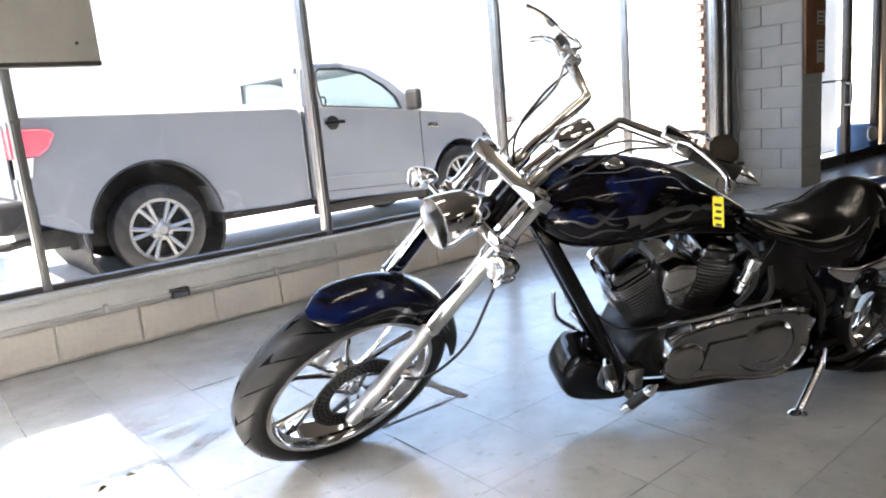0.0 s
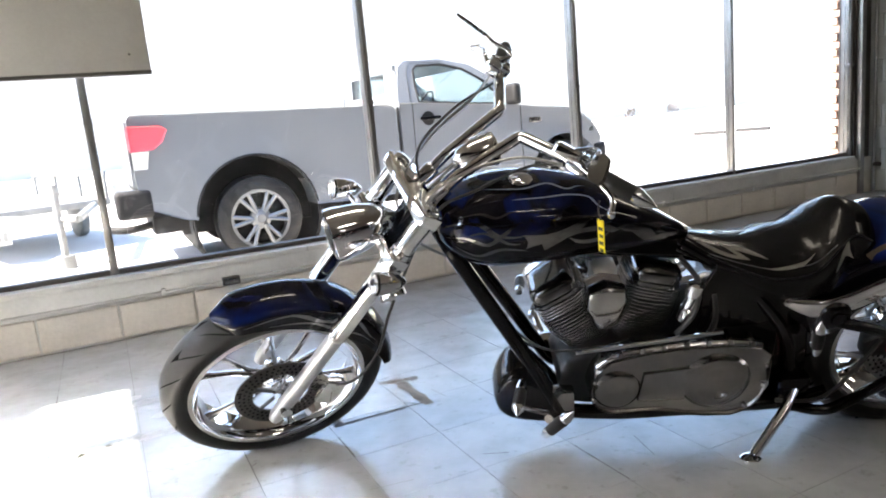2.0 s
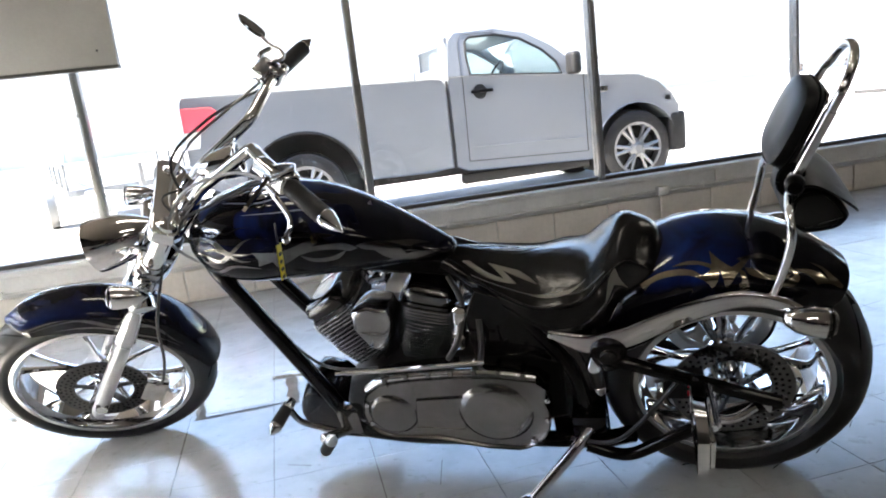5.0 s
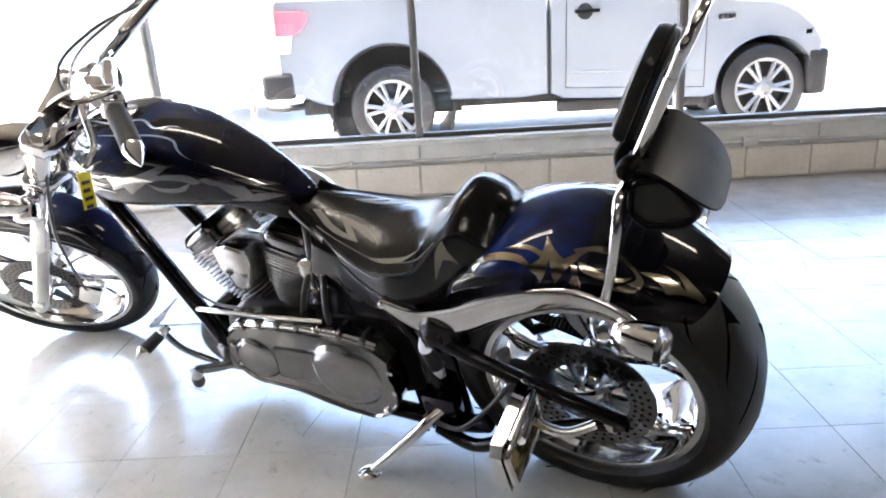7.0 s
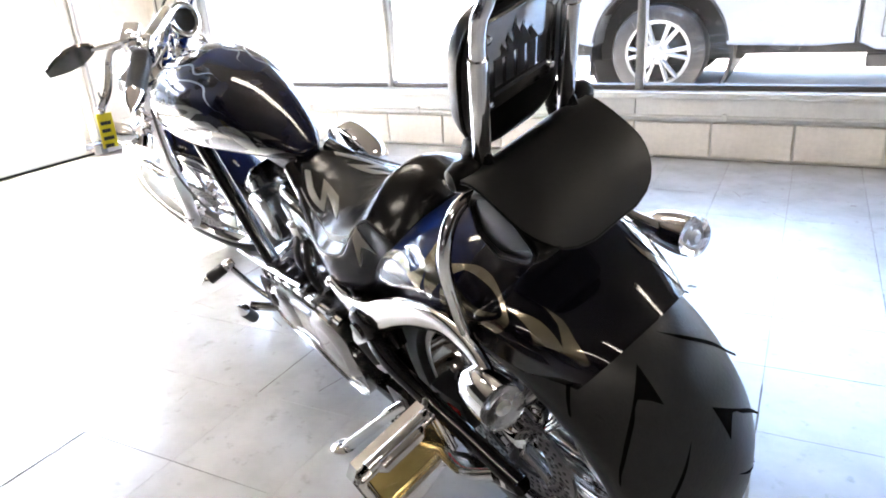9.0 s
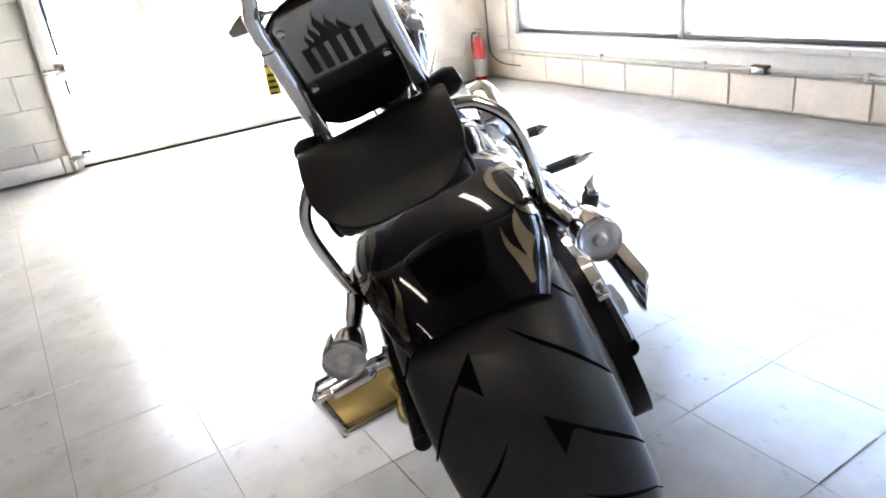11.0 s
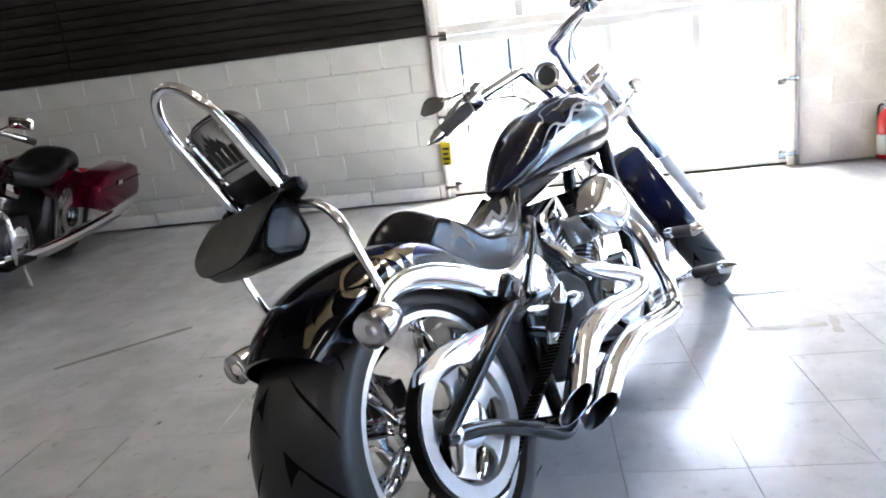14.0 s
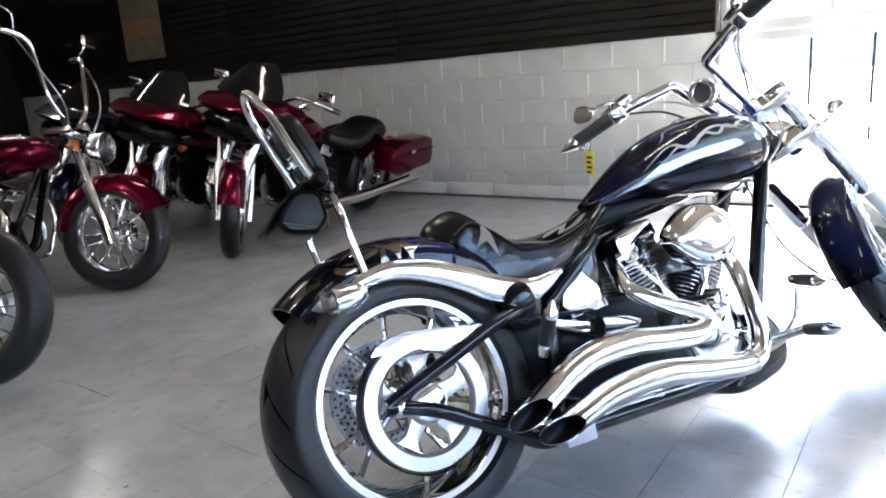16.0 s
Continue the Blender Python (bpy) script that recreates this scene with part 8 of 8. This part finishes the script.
def high_bar_bike(m, paint, label, fender_span=(25, 150), fender_paint=None):
    """Cruiser with tall handlebars, round headlamp and spoked wheel."""
    b = base_bike("cruiser_motorcycle", label, m, paint, 0.33, 0.0, fender_span, fender_paint, 1.41)
    hl = part("headlight", lathe(B(), (1.47, 0, 0.84), (1, 0, -0.06), [(0, 0.02), (0.02, 0.06), (0.07, 0.088), (0.12, 0.092), (0.13, 0.095), (0.135, 0.09)], 32), CHROME, b, "round chrome headlight")
    part("headlight_lens", lathe(B(), (1.604, 0, 0.832), (1, 0, -0.06), [(0, 0.088), (0.012, 0.07), (0.018, 0.0)], 32), LENS_CLEAR, hl)
    part("reflector", lathe(B(), (1.598, 0, 0.832), (-1, 0, 0.06), [(0, 0.086), (0.04, 0.06), (0.06, 0.0)], 24, False), CHROME, hl)
    for s in (-1, 1):
        hb0 = part("handlebar", tube(B(), fillet_path([(1.41, 0.05 * s, 0.98), (1.39, 0.17 * s, 1.08), (1.33, 0.24 * s, 1.43), (1.18, 0.4 * s, 1.47)], 0.07, 6), 0.015, 12), CHROME, b, "tall chrome handlebar")
        part("grip", cyl(B(), (1.24, 0.335 * s, 1.455), (1.13, 0.45 * s, 1.485), 0.02), RUBBER_GRIP, hb0)
        part("control_cable", tube(B(), smooth_path([(1.28, 0.3 * s, 1.44), (1.4, 0.27 * s, 1.25), (1.47, 0.16 * s, 1.05), (1.41, 0.06 * s, 0.8)], 6), 0.005, 8), CABLE, b)
        part("turn_signal", lathe(B(), (1.47, 0.17 * s, 0.83), (1, 0, 0), [(0, 0.016), (0.03, 0.03), (0.06, 0.032), (0.07, 0.0)], 16), LENS_AMBER, b, "amber turn signal")
        mi = part("mirror", tube(B(), smooth_path([(1.28, 0.29 * s, 1.46), (1.3, 0.33 * s, 1.54), (1.26, 0.4 * s, 1.58)], 4), 0.006, 8), CHROME, b)
        part("mirror_head", box(B(), (1.26, 0.43 * s, 1.59), (0.025, 0.12, 0.07), 0.012, seg=3), CHROME, mi)
    return b


touring_bike(pose(-0.36, -2.14, 0, 0, 0, 5), BIKE_RED, "dark red touring motorcycle with a smoked screen and side cases", 42)
touring_bike(pose(-0.2, -3.05, 0, 0, 0, 8), BIKE_RED, "dark red touring motorcycle parked beside another", 42)
touring_bike(pose(-0.1, -3.95, 0, 0, 0, 8), BIKE_BLUE, "dark blue touring motorcycle at the end of the row", 42)
high_bar_bike(pose(2.95, -3.2, 0, 0, 0, 121), BIKE_RED, "dark red cruiser motorcycle with tall handlebars")
high_bar_bike(pose(4.01, -2.385, 0, 0, 0, 121), BLACK_PAINT, "black cruiser motorcycle with a laced front wheel", (95, 70), CHROME)

# framed picture on the dark panelling
fr = thing("wall_picture", "framed dim olive picture on the dark panelling", "picture", m=pose(WX + 0.034, -6.3, 1.85))
part("frame", bx(0, 0.02, -0.42, 0.42, -0.3, 0.5, 0.006), PRINT_DIM, fr)
for z, h, mt in ((0.33, 0.24, PRINT_DIM), (0.08, 0.2, BOARD_BROWN), (-0.15, 0.2, PRINT_DIM)):
    part("print", bx(0.0205, 0.023, -0.37, 0.37, z - h / 2, z + h / 2), mt, fr, smooth=0)

# ---- pieces of walls and floor ----


def piece_mesh(name, sx, sy, sz, bevel, material):
    """A block centred on its origin with slightly rounded edges, shared by all alike pieces."""
    bm = B()
    box(bm, (0, 0, 0), (sx, sy, sz), bevel, seg=1)
    me = bpy.data.meshes.new(name)
    bmesh.ops.recalc_face_normals(bm, faces=bm.faces)
    bm.to_mesh(me)
    bm.free()
    me.materials.append(material)
    return finish(me, 30)


def piece(name, me, parent, loc, rot=0.0):
    ob = new(name, me)
    ob.parent = parent
    ob.matrix_basis = pose(*loc, 0, 0, rot)
    return ob


rp = random.Random(11)
BL, BH, J, JH = 0.406, 0.203, 0.009, 0.003
# grey blocks of the west wall
full = piece_mesh("block", 0.05, BL - J, BH - JH, 0.004, BLOCK_GREY)
half = piece_mesh("block_half", 0.05, BL / 2 - J, BH - JH, 0.004, BLOCK_GREY)
# pale beads that colour in the lit edges of the vertical joints
bead = piece_mesh("mortar_joint", 0.012, 0.0075, BH - 0.035, 0.002, JOINT_PALE)
for c in range(6):
    z = 0.012 + BH * c + BH / 2
    off = 0.0 if c % 2 else BL / 2
    y = DY0 - 0.012
    if off:
        piece("block", half, wall_west, (WX - 0.025 + rp.uniform(-0.001, 0.001), y - BL / 4, z))
        y -= BL / 2
    while y - BL > SY:
        piece("block", full, wall_west, (WX - 0.025 + rp.uniform(-0.0015, 0.0015), y - BL / 2, z))
        y -= BL
        if y > -6.0:
            piece("mortar_joint", bead, wall_west, (WX - 0.006 + rp.uniform(-0.001, 0.0015), y, z + rp.uniform(-0.006, 0.006)))
narrow = piece_mesh("block", 0.05, BL - J, BH - JH, 0.004, BLOCK_WHITE)
for c in range(14):
    z = BH * c + BH / 2
    y = DY1 + 0.075 + (0.0 if c % 2 else -BL / 2)
    while y < KY + 0.1:
        y0, y1 = max(y, DY1 + 0.065), min(y + BL, KY + 0.012)
        if y1 - y0 > 0.05:
            me = narrow if y1 - y0 > 0.39 else piece_mesh("block", 0.05, y1 - y0 - J, BH - JH, 0.004, BLOCK_WHITE)
            piece("block", me, wall_west, (WX - 0.025, (y0 + y1) / 2, z))
        y += BL
# white blocks of the knee wall
kn = piece_mesh("block", BL - J, 0.05, 0.19, 0.005, BLOCK_WHITE)
x = 0.807 - 5 * BL
while x < 7.3:
    piece("block", kn, wall_north, (x + BL / 2, KY + 0.025 + rp.uniform(-0.002, 0.002), 0.1))
    x += BL
# pier blocks
pa = piece_mesh("block", 0.05, BL - J, BH - JH, 0.004, BLOCK_GREY)
pb = piece_mesh("block", PX1 - PX0 - 0.004, 0.05, BH - JH, 0.004, BLOCK_GREY)
for c in range(14):
    z = BH * c + BH / 2
    y = PY0 - (BL / 2 if c % 2 else 0) + 0.002
    while y < PY1:
        y0, y1 = max(y, PY0 + 0.002), min(y + BL, PY1)
        if y1 - y0 > 0.06:
            piece("block", pa if y1 - y0 > 0.39 else piece_mesh("block", 0.05, y1 - y0 - J, BH - JH, 0.004, BLOCK_GREY), pier, (PX0 + 0.025, (y0 + y1) / 2, z))
        y += BL
    piece("block", pb, pier, ((PX0 + PX1) / 2 + 0.004, PY0 + 0.027, z))

# brick piers outside the windows and the entrance
bw = thing("brick_wall", "red brick wall outside the glazed entrance", "wall", kind="structure")
part("mortar_backing", bx(9.4, 12.6, 5.02, 5.2, GZ, 2.9), MORTAR_PALE, bw, smooth=0)
part("mortar_backing", bx(7.57, 7.9, 4.4, 4.5, GZ, 2.9), MORTAR_PALE, bw, smooth=0)
bk = piece_mesh("brick", 0.205, 0.06, 0.062, 0.003, BRICK)
for c in range(34):
    z = GZ + 0.042 + 0.075 * c
    for q in range(7):
        piece("brick", bk, bw, (9.5 + 0.215 * q + (0.108 if c % 2 else 0), 5.01, z))
bs = piece_mesh("brick", 0.1, 0.1, 0.062, 0.003, BRICK)
for c in range(30):
    piece("brick", bs, bw, (7.55, 4.42 + (0.03 if c % 2 else 0), GZ + 0.3 + 0.075 * c))

# floor tiles: the nearest as pieces, the rest joined
TS, TJ = 0.305, 0.0016
tile = piece_mesh("tile", TS - TJ, TS - TJ, 0.006, 0.0, FLOOR_TILE)
X0, Y0 = 2.035 - TS * 11, 0.585 - TS * 35
verts, faces = [], []
for ix in range(0, 46):
    for iy in range(0, 47):
        cx, cyy = X0 + TS * (ix + 0.5), Y0 + TS * (iy + 0.5)
        if cx < WX or cx > EX or cyy < SY or cyy > KY + 0.01:
            continue
        if 0.2 < cx < 4.9 and -0.45 < cyy < 3.9 and (cx - 2.5) ** 2 + (cyy - 1.55) ** 2 < 2.9 ** 2 and not (cyy < -0.2 and cx < 1.5):
            piece("tile", tile, floor, (cx, cyy, -0.003 - rp.random() * 0.0005))
        else:
            h = (TS - TJ) / 2
            n = len(verts)
            verts += [(cx - h, cyy - h, 0), (cx + h, cyy - h, 0), (cx + h, cyy + h, 0), (cx - h, cyy + h, 0), (cx - h, cyy - h, -0.006), (cx + h, cyy - h, -0.006), (cx + h, cyy + h, -0.006), (cx - h, cyy + h, -0.006)]
            faces += [(n, n + 1, n + 2, n + 3), (n, n + 4, n + 5, n + 1), (n + 1, n + 5, n + 6, n + 2), (n + 2, n + 6, n + 7, n + 3), (n + 3, n + 7, n + 4, n)]
me = bpy.data.meshes.new("tile_field")
me.from_pydata(verts, [], faces)
me.materials.append(FLOOR_TILE)
tf = new("tile_field", me)
tf.parent = floor
tagged(tf, kind="stuff")
